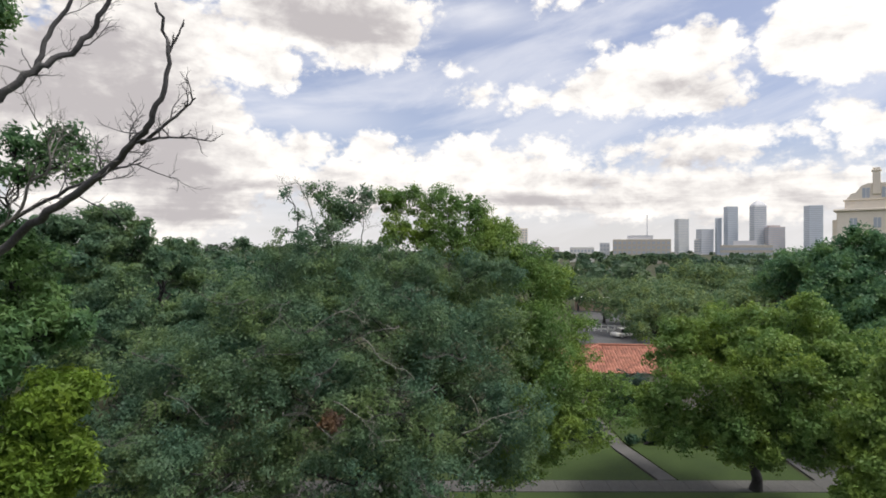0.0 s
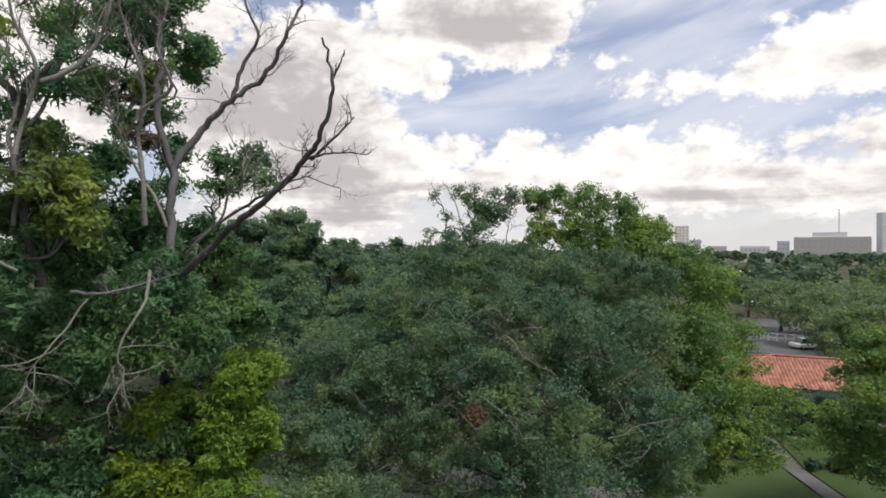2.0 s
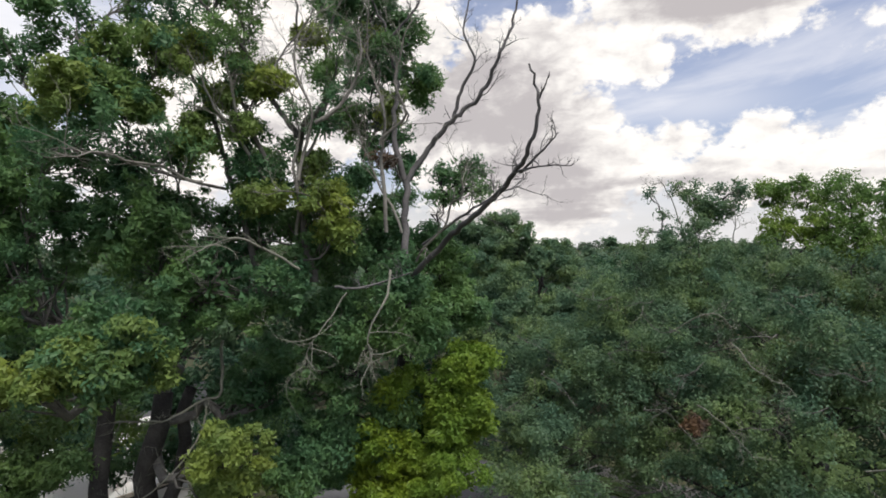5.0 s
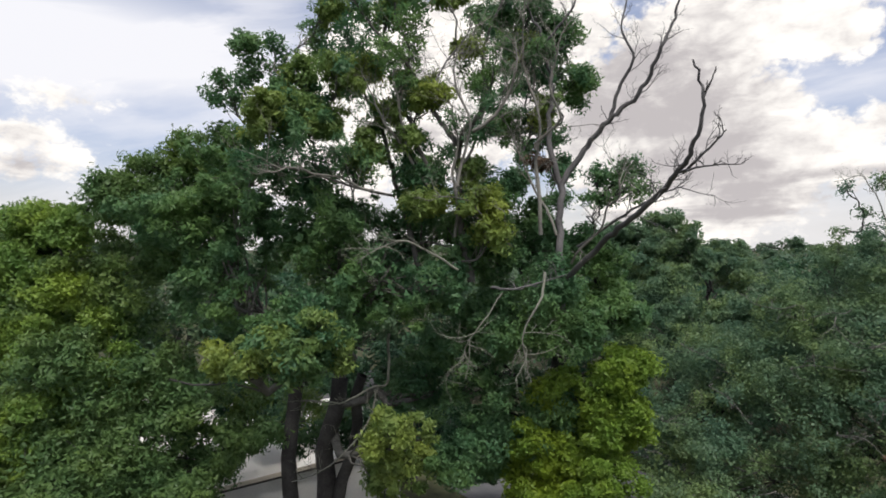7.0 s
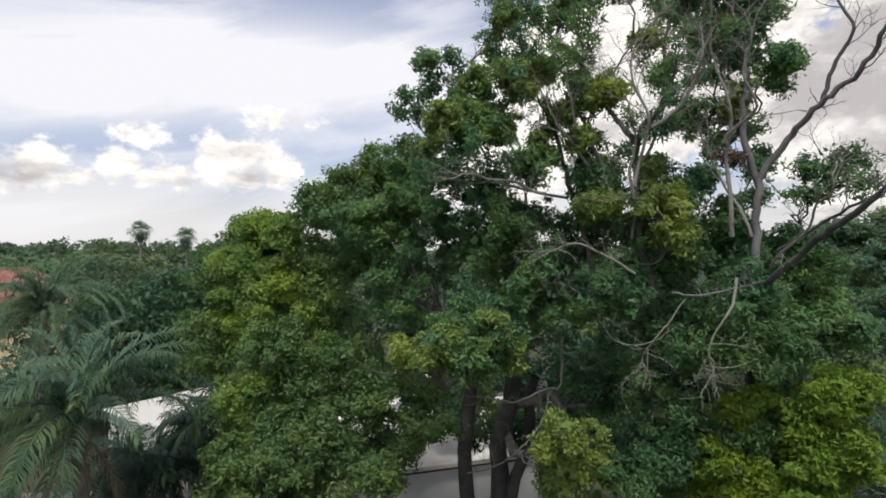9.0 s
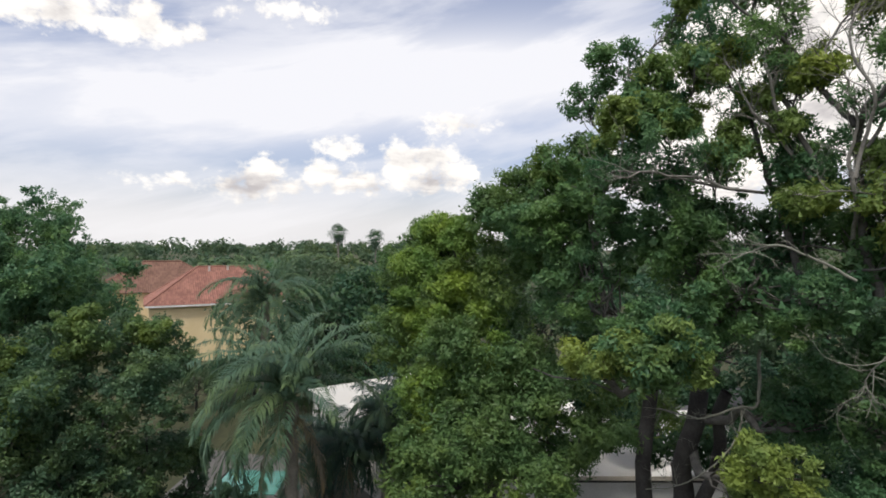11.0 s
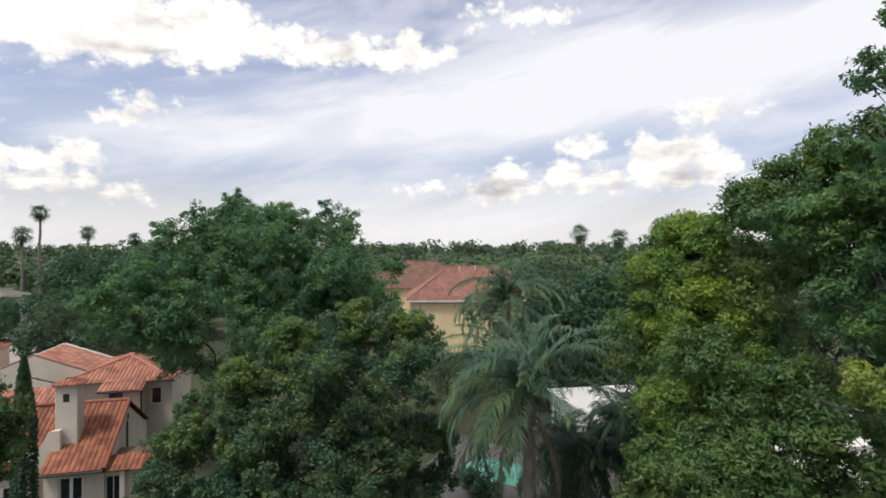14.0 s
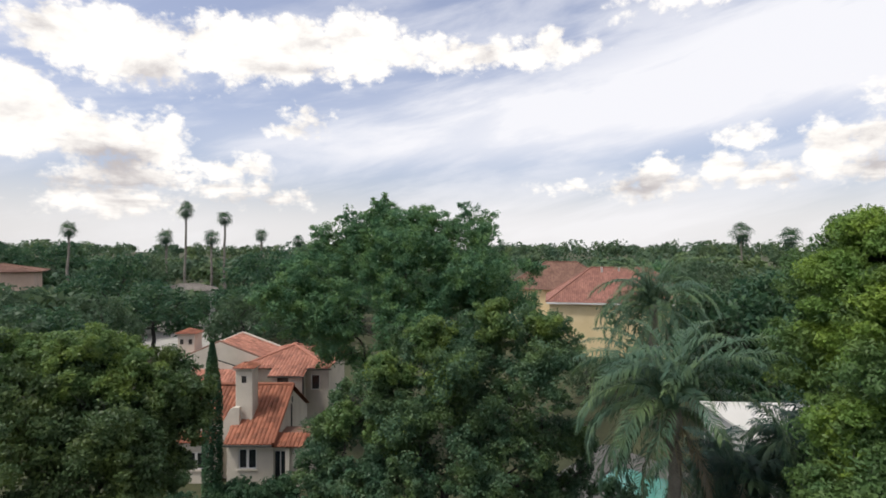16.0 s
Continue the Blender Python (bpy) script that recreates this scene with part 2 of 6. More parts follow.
def leaf_material(name, dark, mid, light, patch=0.45, trans=0.42):
    """Leaves that differ one by one, and bough by bough."""
    m, nt, b = material(name, 0.48)
    # extra blue in all leaf colours stands for the bluish haze
    dark, mid, light = ((r * 1.03, g * 1.08, bl * 1.28) for r, g, bl in (dark, mid, light))
    geo = nt.nodes.new("ShaderNodeNewGeometry")
    single = ramp_node(nt, geo.outputs["Random Per Island"], [(0, tuple(0.4 * c + 0.6 * e for c, e in zip(dark, mid))), (0.5, mid), (1, tuple(0.35 * c + 0.65 * e for c, e in zip(light, mid)))])
    big = noise_node(nt, patch, 4, 0.6)
    r, g, bl = mid
    tone = ramp_node(nt, big, [(0.36, (0.56 * r, 0.76 * g, 0.98 * bl)), (0.5, (r, g, bl)), (0.64, (1.68 * r, 1.40 * g, 0.82 * bl))])
    col = mixed(nt, 0.6, single, tone)
    nt.links.new(col, b.inputs["Base Color"])
    b.inputs["Specular IOR Level"].default_value = 0.28
    tr = nt.nodes.new("ShaderNodeBsdfTranslucent")
    nt.links.new(col, tr.inputs[0])
    mx = nt.nodes.new("ShaderNodeMixShader")
    mx.inputs[0].default_value = trans
    nt.links.new(b.outputs[0], mx.inputs[1])
    nt.links.new(tr.outputs[0], mx.inputs[2])
    nt.links.new(mx.outputs[0], nt.nodes["Material Output"].inputs[0])
    return m


def surface(name, a, b_col, scale, rough=0.8, bump=0.0, fine=None, spec=0.3, island=0.0, metal=0.0):
    """Two colours mingled at a large and a small scale, with relief."""
    m, nt, b = material(name, rough, metal)
    big = noise_node(nt, scale, 5)
    small = noise_node(nt, (fine or scale * 14), 4)
    fac = nt.nodes.new("ShaderNodeMath")
    fac.operation = "MULTIPLY_ADD"
    nt.links.new(big, fac.inputs[0])
    fac.inputs[1].default_value = 0.6
    half = nt.nodes.new("ShaderNodeMath")
    half.operation = "MULTIPLY"
    half.inputs[1].default_value = 0.4
    nt.links.new(small, half.inputs[0])
    nt.links.new(half.outputs[0], fac.inputs[2])
    col = ramp_node(nt, fac.outputs[0], [(0.36, a), (0.64, b_col)])
    if island:
        geo = nt.nodes.new("ShaderNodeNewGeometry")
        v = ramp_node(nt, geo.outputs["Random Per Island"], [(0, (1 - island,) * 3), (1, (1 + island * 0.5,) * 3)])
        col = mixed(nt, 1.0, col, v, "MULTIPLY")
    nt.links.new(col, b.inputs["Base Color"])
    b.inputs["Specular IOR Level"].default_value = spec
    if bump:
        bn = nt.nodes.new("ShaderNodeBump")
        bn.inputs["Strength"].default_value, bn.inputs["Distance"].default_value = bump, 0.02
        nt.links.new(small, bn.inputs["Height"])
        nt.links.new(bn.outputs[0], b.inputs["Normal"])
    return m


LEAF_OAK = leaf_material("live_oak_leaf", (0.066, 0.116, 0.058), (0.128, 0.204, 0.096), (0.226, 0.310, 0.150), 0.45, 0.5)
LEAF_OAK_LIGHT = leaf_material("live_oak_young_leaf", (0.074, 0.136, 0.032), (0.152, 0.238, 0.052), (0.256, 0.346, 0.086))
LEAF_LAUREL = leaf_material("laurel_oak_leaf", (0.040, 0.100, 0.042), (0.093, 0.182, 0.066), (0.200, 0.282, 0.100))
LEAF_SPREAD = leaf_material("spreading_oak_leaf", (0.046, 0.096, 0.033), (0.112, 0.184, 0.052), (0.214, 0.284, 0.084))
LEAF_SPRING = leaf_material("spring_green_leaf", (0.076, 0.138, 0.027), (0.164, 0.256, 0.048), (0.265, 0.360, 0.086))
LEAF_OLIVE = leaf_material("olive_green_leaf", (0.096, 0.146, 0.034), (0.190, 0.258, 0.060), (0.280, 0.350, 0.100))
LEAF_LIME = leaf_material("yellow_green_leaf", (0.084, 0.146, 0.020), (0.170, 0.255, 0.030), (0.250, 0.335, 0.054))
LEAF_DEEP = leaf_material("deep_green_leaf", (0.024, 0.058, 0.029), (0.052, 0.108, 0.047), (0.110, 0.178, 0.080))
LEAF_ROUND = leaf_material("camphor_leaf", (0.048, 0.108, 0.048), (0.101, 0.196, 0.077), (0.198, 0.288, 0.128), patch=0.85)
LEAF_GARDEN = leaf_material("garden_tree_leaf", (0.036, 0.072, 0.036), (0.078, 0.138, 0.059), (0.163, 0.231, 0.110), patch=0.85)
LEAF_HEDGE = leaf_material("dark_olive_leaf", (0.034, 0.062, 0.022), (0.076, 0.118, 0.040), (0.150, 0.200, 0.076), patch=0.85)
LEAF_GARDEN_LIGHT = leaf_material("garden_young_leaf", (0.058, 0.100, 0.030), (0.128, 0.196, 0.052), (0.226, 0.300, 0.090), patch=0.9)
LEAF_FAR = leaf_material("woodland_leaf", (0.046, 0.078, 0.038), (0.082, 0.130, 0.060), (0.136, 0.188, 0.090), 0.06)
LEAF_STREET = leaf_material("street_oak_leaf", (0.084, 0.130, 0.050), (0.160, 0.222, 0.086), (0.260, 0.326, 0.132))
LEAF_PALM = leaf_material("palm_leaflet", (0.060, 0.108, 0.056), (0.106, 0.172, 0.088), (0.182, 0.256, 0.136), 0.8)
LEAF_PALM_DRY = leaf_material("dry_palm_leaflet", (0.132, 0.108, 0.066), (0.204, 0.168, 0.102), (0.288, 0.240, 0.156), 0.8)
# darker copy of palm_leaflet: shade under the trees is put into the colour
LEAF_PALM_SHADED = leaf_material("palm_leaflet_shade_tone", (0.026, 0.052, 0.035), (0.048, 0.088, 0.056), (0.089, 0.140, 0.091), 0.8)
LEAF_RUST = leaf_material("withered_leaf", (0.070, 0.048, 0.030), (0.118, 0.078, 0.048), (0.160, 0.112, 0.074), 0.8)
# this bark is darkened to hold the shade beneath the crowns
BARK = surface("shaded_oak_bark", (0.024, 0.023, 0.024), (0.068, 0.065, 0.064), 1.5, 0.9, 0.6, 18)
BARK_GREY = surface("grey_oak_bark", (0.062, 0.060, 0.058), (0.165, 0.160, 0.150), 1.4, 0.9, 0.5, 18)
BARK_ASH = surface("ash_grey_twig_bark", (0.12, 0.118, 0.108), (0.26, 0.25, 0.225), 1.4, 0.9, 0.4, 18)
BARK_DEAD = surface("weathered_dead_wood", (0.055, 0.054, 0.058), (0.140, 0.136, 0.140), 1.2, 0.85, 0.4, 20)
BARK_PALE = surface("bleached_dead_wood", (0.12, 0.125, 0.105), (0.25, 0.255, 0.215), 1.2, 0.85, 0.4, 20)
PALM_BARK = surface("palm_bark", (0.13, 0.118, 0.10), (0.27, 0.25, 0.22), 2.0, 0.9, 0.6, 20)
# turf colour lowered to carry the tree shade over the lawn
GRASS = surface("lawn_turf", (0.026, 0.047, 0.011), (0.047, 0.078, 0.018), 0.25, 0.9, 0.5, 9)
SOIL = surface("shaded_ground_cover", (0.030, 0.036, 0.018), (0.070, 0.074, 0.036), 0.08, 0.95, 0.4, 2)
ASPHALT = surface("worn_asphalt", (0.075, 0.078, 0.084), (0.13, 0.13, 0.135), 0.3, 0.85, 0.4, 25)
# concrete colour lowered likewise, tree shade included
CONCRETE = surface("concrete_paving", (0.068, 0.068, 0.066), (0.120, 0.118, 0.112), 0.4, 0.85, 0.3, 12)
PALE_PAVING = surface("pale_paving", (0.28, 0.27, 0.25), (0.42, 0.41, 0.385), 0.2, 0.85, 0.3, 8)
# cream stucco is dimmed: cloud shade over the villa is in the colour
STUCCO = surface("cream_white_stucco", (0.47, 0.425, 0.365), (0.60, 0.55, 0.475), 0.7, 0.85, 0.35, 16)
STUCCO_GREY = surface("greyed_white_wall", (0.50, 0.50, 0.49), (0.66, 0.655, 0.64), 0.6, 0.85, 0.35, 14)
STUCCO_YELLOW = surface("pale_yellow_stucco", (0.68, 0.54, 0.31), (0.80, 0.66, 0.41), 0.5, 0.85, 0.3, 14)
STUCCO_PINK = surface("pale_pink_stucco", (0.52, 0.38, 0.30), (0.64, 0.48, 0.40), 0.5, 0.85, 0.3, 14)
ROOF_WHITE = surface("white_membrane_roof", (0.90, 0.89, 0.86), (0.96, 0.95, 0.93), 0.35, 0.6, 0.15, 6)
# orange and coral tiles are dimmed for the same cloud shade
TILE_ORANGE = surface("orange_clay_tile", (0.205, 0.074, 0.044), (0.310, 0.124, 0.076), 0.8, 0.75, 0.3, 20, 0.3, 0.35)
TILE_RED = surface("faded_red_tile", (0.215, 0.100, 0.078), (0.305, 0.150, 0.118), 0.6, 0.8, 0.3, 16, 0.3, 0.25)
TILE_CORAL = surface("coral_clay_tile", (0.30, 0.125, 0.086), (0.43, 0.198, 0.140), 0.8, 0.75, 0.3, 20, 0.3, 0.35)
TILE_BROWN = surface("brown_tile", (0.145, 0.080, 0.060), (0.22, 0.125, 0.093), 0.6, 0.8, 0.3, 16, 0.3, 0.25)
TILE_GREY = surface("weathered_grey_tile", (0.16, 0.145, 0.13), (0.25, 0.23, 0.21), 0.6, 0.8, 0.3, 16, 0.3, 0.25)
GLASS_DARK = surface("dark_window_glass", (0.012, 0.015, 0.018), (0.03, 0.035, 0.04), 0.8, 0.08, 0, 3, 0.6)
TRIM_DARK = surface("dark_metal_gutter", (0.02, 0.02, 0.02), (0.05, 0.048, 0.045), 2, 0.5)
TRIM_WHITE = surface("white_painted_trim", (0.68, 0.67, 0.64), (0.80, 0.79, 0.77), 2, 0.5)
POOL = surface("pool_water", (0.06, 0.19, 0.165), (0.10, 0.27, 0.235), 0.8, 0.08, 0.2, 4, 0.5)
# grey, blue, pink and window tones are paled: distance haze in the colour
HAZED_GREY = surface("hazed_grey_cladding", (0.58, 0.59, 0.62), (0.66, 0.67, 0.70), 0.01, 0.5)
HAZED_BLUE = surface("hazed_blue_curtain_wall", (0.50, 0.55, 0.63), (0.60, 0.65, 0.72), 0.01, 0.35)
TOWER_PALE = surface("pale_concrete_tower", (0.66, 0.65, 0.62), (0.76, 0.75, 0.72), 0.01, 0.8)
HAZED_PINK = surface("hazed_pink_granite", (0.50, 0.44, 0.44), (0.60, 0.54, 0.53), 0.01, 0.7)
HAZED_GLASS = surface("hazed_window_band", (0.42, 0.46, 0.52), (0.50, 0.54, 0.60), 0.01, 0.25)
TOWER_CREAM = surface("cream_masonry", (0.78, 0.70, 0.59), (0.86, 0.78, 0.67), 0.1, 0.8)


# ---------- helpers ----------
def mesh_of(name, verts, faces, smooth=False):
    me = bpy.data.meshes.new(name)
    verts = np.asarray(verts, np.float32).reshape(-1, 3)
    if isinstance(faces, np.ndarray):
        k, n = faces.shape[1], len(faces)
        me.vertices.add(len(verts)), me.loops.add(n * k), me.polygons.add(n)
        me.vertices.foreach_set("co", verts.ravel())
        me.loops.foreach_set("vertex_index", faces.astype(np.int32).ravel())
        me.polygons.foreach_set("loop_start", np.arange(0, n * k, k, dtype=np.int32))
        me.update(calc_edges=True)
    else:
        me.from_pydata([tuple(map(float, v)) for v in verts], [], faces)
        me.update()
    if smooth:
        me.polygons.foreach_set("use_smooth", np.ones(len(me.polygons), bool))
    return me


def part(name, shape, mat, parent=None, label=""):
    """Links a bmesh, or a mesh, as one object under a thing or a part."""
    if isinstance(shape, bmesh.types.BMesh):
        me = bpy.data.meshes.new(name)
        bmesh.ops.recalc_face_normals(shape, faces=shape.faces)
        shape.to_mesh(me)
        shape.free()
    else:
        me = shape
    if mat and not me.materials:
        me.materials.append(mat)
    ob = new(name, me)
    ob.parent = parent
    return tagged(ob, label)


def thing(name, label, category, at=(0, 0, 0), group="", kind="", turn=0.0):
    ob = new(name)
    ob.matrix_basis = pose(*at, 0, 0, turn)
    return tagged(ob, label, category, group, kind)


def block(bm, x0, x1, y0, y1, z0, z1, bevel=0.0):
    m = Matrix.LocRotScale(((x0 + x1) / 2, (y0 + y1) / 2, (z0 + z1) / 2), None, (abs(x1 - x0), abs(y1 - y0), abs(z1 - z0)))
    r = bmesh.ops.create_cube(bm, size=1.0, matrix=m)
    if bevel:
        edges = list({e for v in r["verts"] for e in v.link_edges})
        bmesh.ops.bevel(bm, geom=edges, offset=bevel, segments=1, affect="EDGES")
    return bm


def slab(*a, bevel=0.0):
    return block(bmesh.new(), *a, bevel=bevel)


def tube_arrays(points, radii, sides=8):
    pts = np.asarray(points, float)
    tang = np.gradient(pts, axis=0)
    tang /= np.linalg.norm(tang, axis=1, keepdims=True) + 1e-9
    ref = np.array([0.31, 0.77, 0.2]) if abs(tang[0][2]) > 0.8 else np.array([0.1, 0.2, 1.0])
    a = np.cross(tang, ref)
    a /= np.linalg.norm(a, axis=1, keepdims=True) + 1e-9
    b = np.cross(tang, a)
    ang = np.linspace(0, 2 * np.pi, sides, endpoint=False)
    ring = a[:, None] * np.cos(ang)[None, :, None] + b[:, None] * np.sin(ang)[None, :, None]
    verts = (pts[:, None] + ring * np.asarray(radii, float)[:, None, None]).reshape(-1, 3)
    n = len(pts)
    i, j = np.meshgrid(np.arange(n - 1), np.arange(sides), indexing="ij")
    j2 = (j + 1) % sides
    faces = np.stack([i * sides + j, i * sides + j2, (i + 1) * sides + j2, (i + 1) * sides + j], -1).reshape(-1, 4)
    return verts, faces


def joined(name, pieces, smooth=True):
    vs, fs, n = [], [], 0
    for v, f in pieces:
        vs.append(v), fs.append(f + n)
        n += len(v)
    return mesh_of(name, np.concatenate(vs), np.concatenate(fs), smooth)


def curve(rng, a, b, sag=0.0, wander=0.06, n=9):
    """Points of a bough from a to b, which bends and wanders."""
    a, b = np.asarray(a, float), np.asarray(b, float)
    t = np.linspace(0, 1, n)[:, None]
    length = np.linalg.norm(b - a)
    p = a + (b - a) * t
    p[:, 2] += (np.sin(t[:, 0] * np.pi) * sag) * length
    w = rng.normal(size=(n, 3)) * wander * length / 3
    w[0] = w[-1] = 0
    w[1:-1] = (w[:-2] + 2 * w[1:-1] + w[2:]) / 3
    return p + w


def smooth_path(points, n=5):
    """A soft line through some points."""
    p = np.asarray(points, float)
    p = np.vstack([2 * p[0] - p[1], p, 2 * p[-1] - p[-2]])
    out = []
    for i in range(1, len(p) - 2):
        for t in np.linspace(0, 1, n, endpoint=False):
            out.append(0.5 * (2 * p[i] + (p[i + 1] - p[i - 1]) * t + (2 * p[i - 1] - 5 * p[i] + 4 * p[i + 1] - p[i + 2]) * t ** 2 + (3 * p[i] - p[i - 1] - 3 * p[i + 1] + p[i + 2]) * t ** 3))
    out.append(p[-2])
    return np.array(out)


def unit(v):
    return v / (np.linalg.norm(v, axis=-1, keepdims=True) + 1e-9)


def leaf_quads(rng, p, out, size, slim=0.5, spread=0.9):
    n = len(p)
    nor = unit(out * 0.7 + np.array([0, 0, 0.45]) + rng.normal(size=(n, 3)) * spread)
    a = unit(np.cross(nor, rng.normal(size=(n, 3))))
    b = np.cross(nor, a)
    s = (size * rng.uniform(0.6, 1.3, n))[:, None]
    v = np.stack([p - a * s * 0.5, p + b * s * slim * 0.5 - a * s * 0.05, p + a * s * 0.5, p - b * s * slim * 0.5 - a * s * 0.05], 1)
    return v.reshape(-1, 3), np.arange(4 * n).reshape(n, 4)


def leaf_blades(rng, p, out, size, slim=0.5, spread=0.9):
    """As leaf_quads, but a leaf is one pointed blade."""
    n = len(p)
    nor = unit(out * 0.7 + np.array([0, 0, 0.45]) + rng.normal(size=(n, 3)) * spread)
    a = unit(np.cross(nor, rng.normal(size=(n, 3))))
    b = np.cross(nor, a)
    s = (size * rng.uniform(0.65, 1.35, n))[:, None]
    v = np.stack([p - a * s * 0.5 - b * s * slim * 0.55, p - a * s * 0.35 + b * s * slim * 0.55, p + a * s * 0.62], 1)
    return v.reshape(-1, 3)


def sprigs(rng, p, out, size, slim=0.5, k=5):
    """Rosettes of k pointed leaves round a twig's end. Returns corners and faces."""
    n = len(p)
    d = unit(out + np.array([0, 0, 0.55]) + rng.normal(size=(n, 3)) * 0.45)
    a = unit(np.cross(d, rng.normal(size=(n, 3))))
    b = np.cross(d, a)
    s = (size * rng.uniform(0.7, 1.3, n))[:, None, None]
    ang = np.linspace(0, 2 * np.pi, k, endpoint=False)
    ring = (a[:, None] * np.cos(ang)[None, :, None] + b[:, None] * np.sin(ang)[None, :, None]) * slim * 0.62 * s
    mid = ang + np.pi / k + rng.normal(size=(n, k)) * 0.25
    rise = rng.uniform(-0.25, 0.75, (n, k))[:, :, None]
    tips = (a[:, None] * np.cos(mid)[:, :, None] + b[:, None] * np.sin(mid)[:, :, None] + d[:, None] * rise) * s * rng.uniform(0.8, 1.2, (n, k))[:, :, None]
    v = np.concatenate([ring, tips], 1) + p[:, None]
    i = np.arange(k)
    f = np.stack([i, (i + 1) % k, i + k], 1)
    return v.reshape(-1, 3), (f[None] + (np.arange(n) * 2 * k)[:, None, None]).reshape(-1, 3)


def stacked(name, pieces):
    vs, fs, c = [], [], 0
    for v, f in pieces:
        vs.append(v), fs.append(f + c)
        c += len(v)
    return mesh_of(name, np.concatenate(vs), np.concatenate(fs))


def foliage(name, rng, lobes, leaves, size, clump=0.5, slim=0.5, core=0.05, flat=0.75, tight=1.0):
    """A crown of many leaves: boughs, on them tufts, on these the leaves. Returns the mesh and the tufts' places."""
    rows = []
    for q in lobes:
        x, y, z, r, d = (*q, 1.0)[:5]
        rows.append((x, y, z, r * 0.72, d))
        for _ in range(7):
            w = unit(rng.normal(size=3) + np.array([0, 0, 0.1])) * r * rng.uniform(0.55, 0.8)
            rows.append((x + w[0], y + w[1], z + w[2] * 0.9, r * rng.uniform(0.28, 0.52), d * rng.uniform(0.6, 1.2)))
    rows = np.array(rows, float)
    weight = rows[:, 3] ** 2 * rows[:, 4]
    weight /= weight.sum()
    tufts, vs = [], []
    count = np.maximum(4, rows[:, 3] ** 2 * rows[:, 4] * 7.0 / clump ** 1.2).astype(int)
    for (x, y, z, r, d), k, share in zip(rows, count, weight):
        dirs = unit(rng.normal(size=(k, 3)) + np.array([0, 0, 0.25]))
        lump = 1 + 0.22 * np.sin(dirs[:, 0] * 5 + x) * np.cos(dirs[:, 1] * 4 + y) + 0.15 * np.sin(dirs[:, 2] * 7 + z)
        rad = r * (0.62 + 0.42 * rng.random(k) ** 0.6) * lump
        c = np.array([x, y, z]) + dirs * rad[:, None] * np.array([1, 1, 0.92])
        tufts.append(c)
        n = max(20, int(1.3 * leaves * share))
        which = rng.integers(0, k, n)
        grow = tight * clump * rng.uniform(0.5, 1.2, k) * min(1.0, 0.55 + r / 2.5)
        off = unit(rng.normal(size=(n, 3))) * (rng.random(n) ** 0.5 * grow[which])[:, None] * np.array([1, 1, flat])
        way = unit(off) * 0.75 + dirs[which] * 0.55
        q = leaf_blades(rng, c[which] + off, way, size * 0.73, slim * 1.1, 0.78)
        vs.append((q, np.arange(len(q)).reshape(-1, 3)))
        m = int(leaves * share * core)
        if m:
            p = np.array([x, y, z]) + unit(rng.normal(size=(m, 3))) * (r * 0.6 * rng.random(m) ** 0.45)[:, None]
            q = leaf_blades(rng, p, unit(p - np.array([x, y, z])), size * 0.95, 0.6)
            vs.append((q, np.arange(len(q)).reshape(-1, 3)))
    return stacked(name, vs), np.concatenate(tufts)


def airy(center, radii, number, r0, r1, seed, dens=1.0):
    """Small loose boughs strewn through an open crown."""
    rng = np.random.default_rng(seed)
    out = []
    for _ in range(number):
        d = unit(rng.normal(size=3)) * rng.random() ** 0.4
        out.append((*(np.array(center) + d * np.array(radii)), rng.uniform(r0, r1), dens))
    return out


def twigs(rng, base, way, length, radius, depth=3, spread=0.7, droop=0.0, tips=None):
    """Bare twigs that fork again and again."""
    out = []
    n = 4
    way = unit(np.asarray(way, float))
    p, d = [np.asarray(base, float)], way.copy()
    for i in range(n):
        d = unit(d + rng.normal(size=3) * 0.22 + np.array([0, 0, 0.06 - droop]))
        p.append(p[-1] + d * length / n)
    out.append(tube_arrays(p, np.linspace(radius, radius * 0.45, len(p)), 4 if depth > 1 else 3))
    if tips is not None:
        tips.append(p[-1])
    if depth > 0:
        for i in range(1, n + 1):
            for _ in range(1 if rng.random() < 0.75 else 2):
                if rng.random() < 0.82:
                    side = unit(d + unit(rng.normal(size=3)) * spread * 1.3)
                    out += twigs(rng, p[i], side, length * rng.uniform(0.35, 0.62), radius * 0.5, depth - 1, spread, droop, tips)
    return out


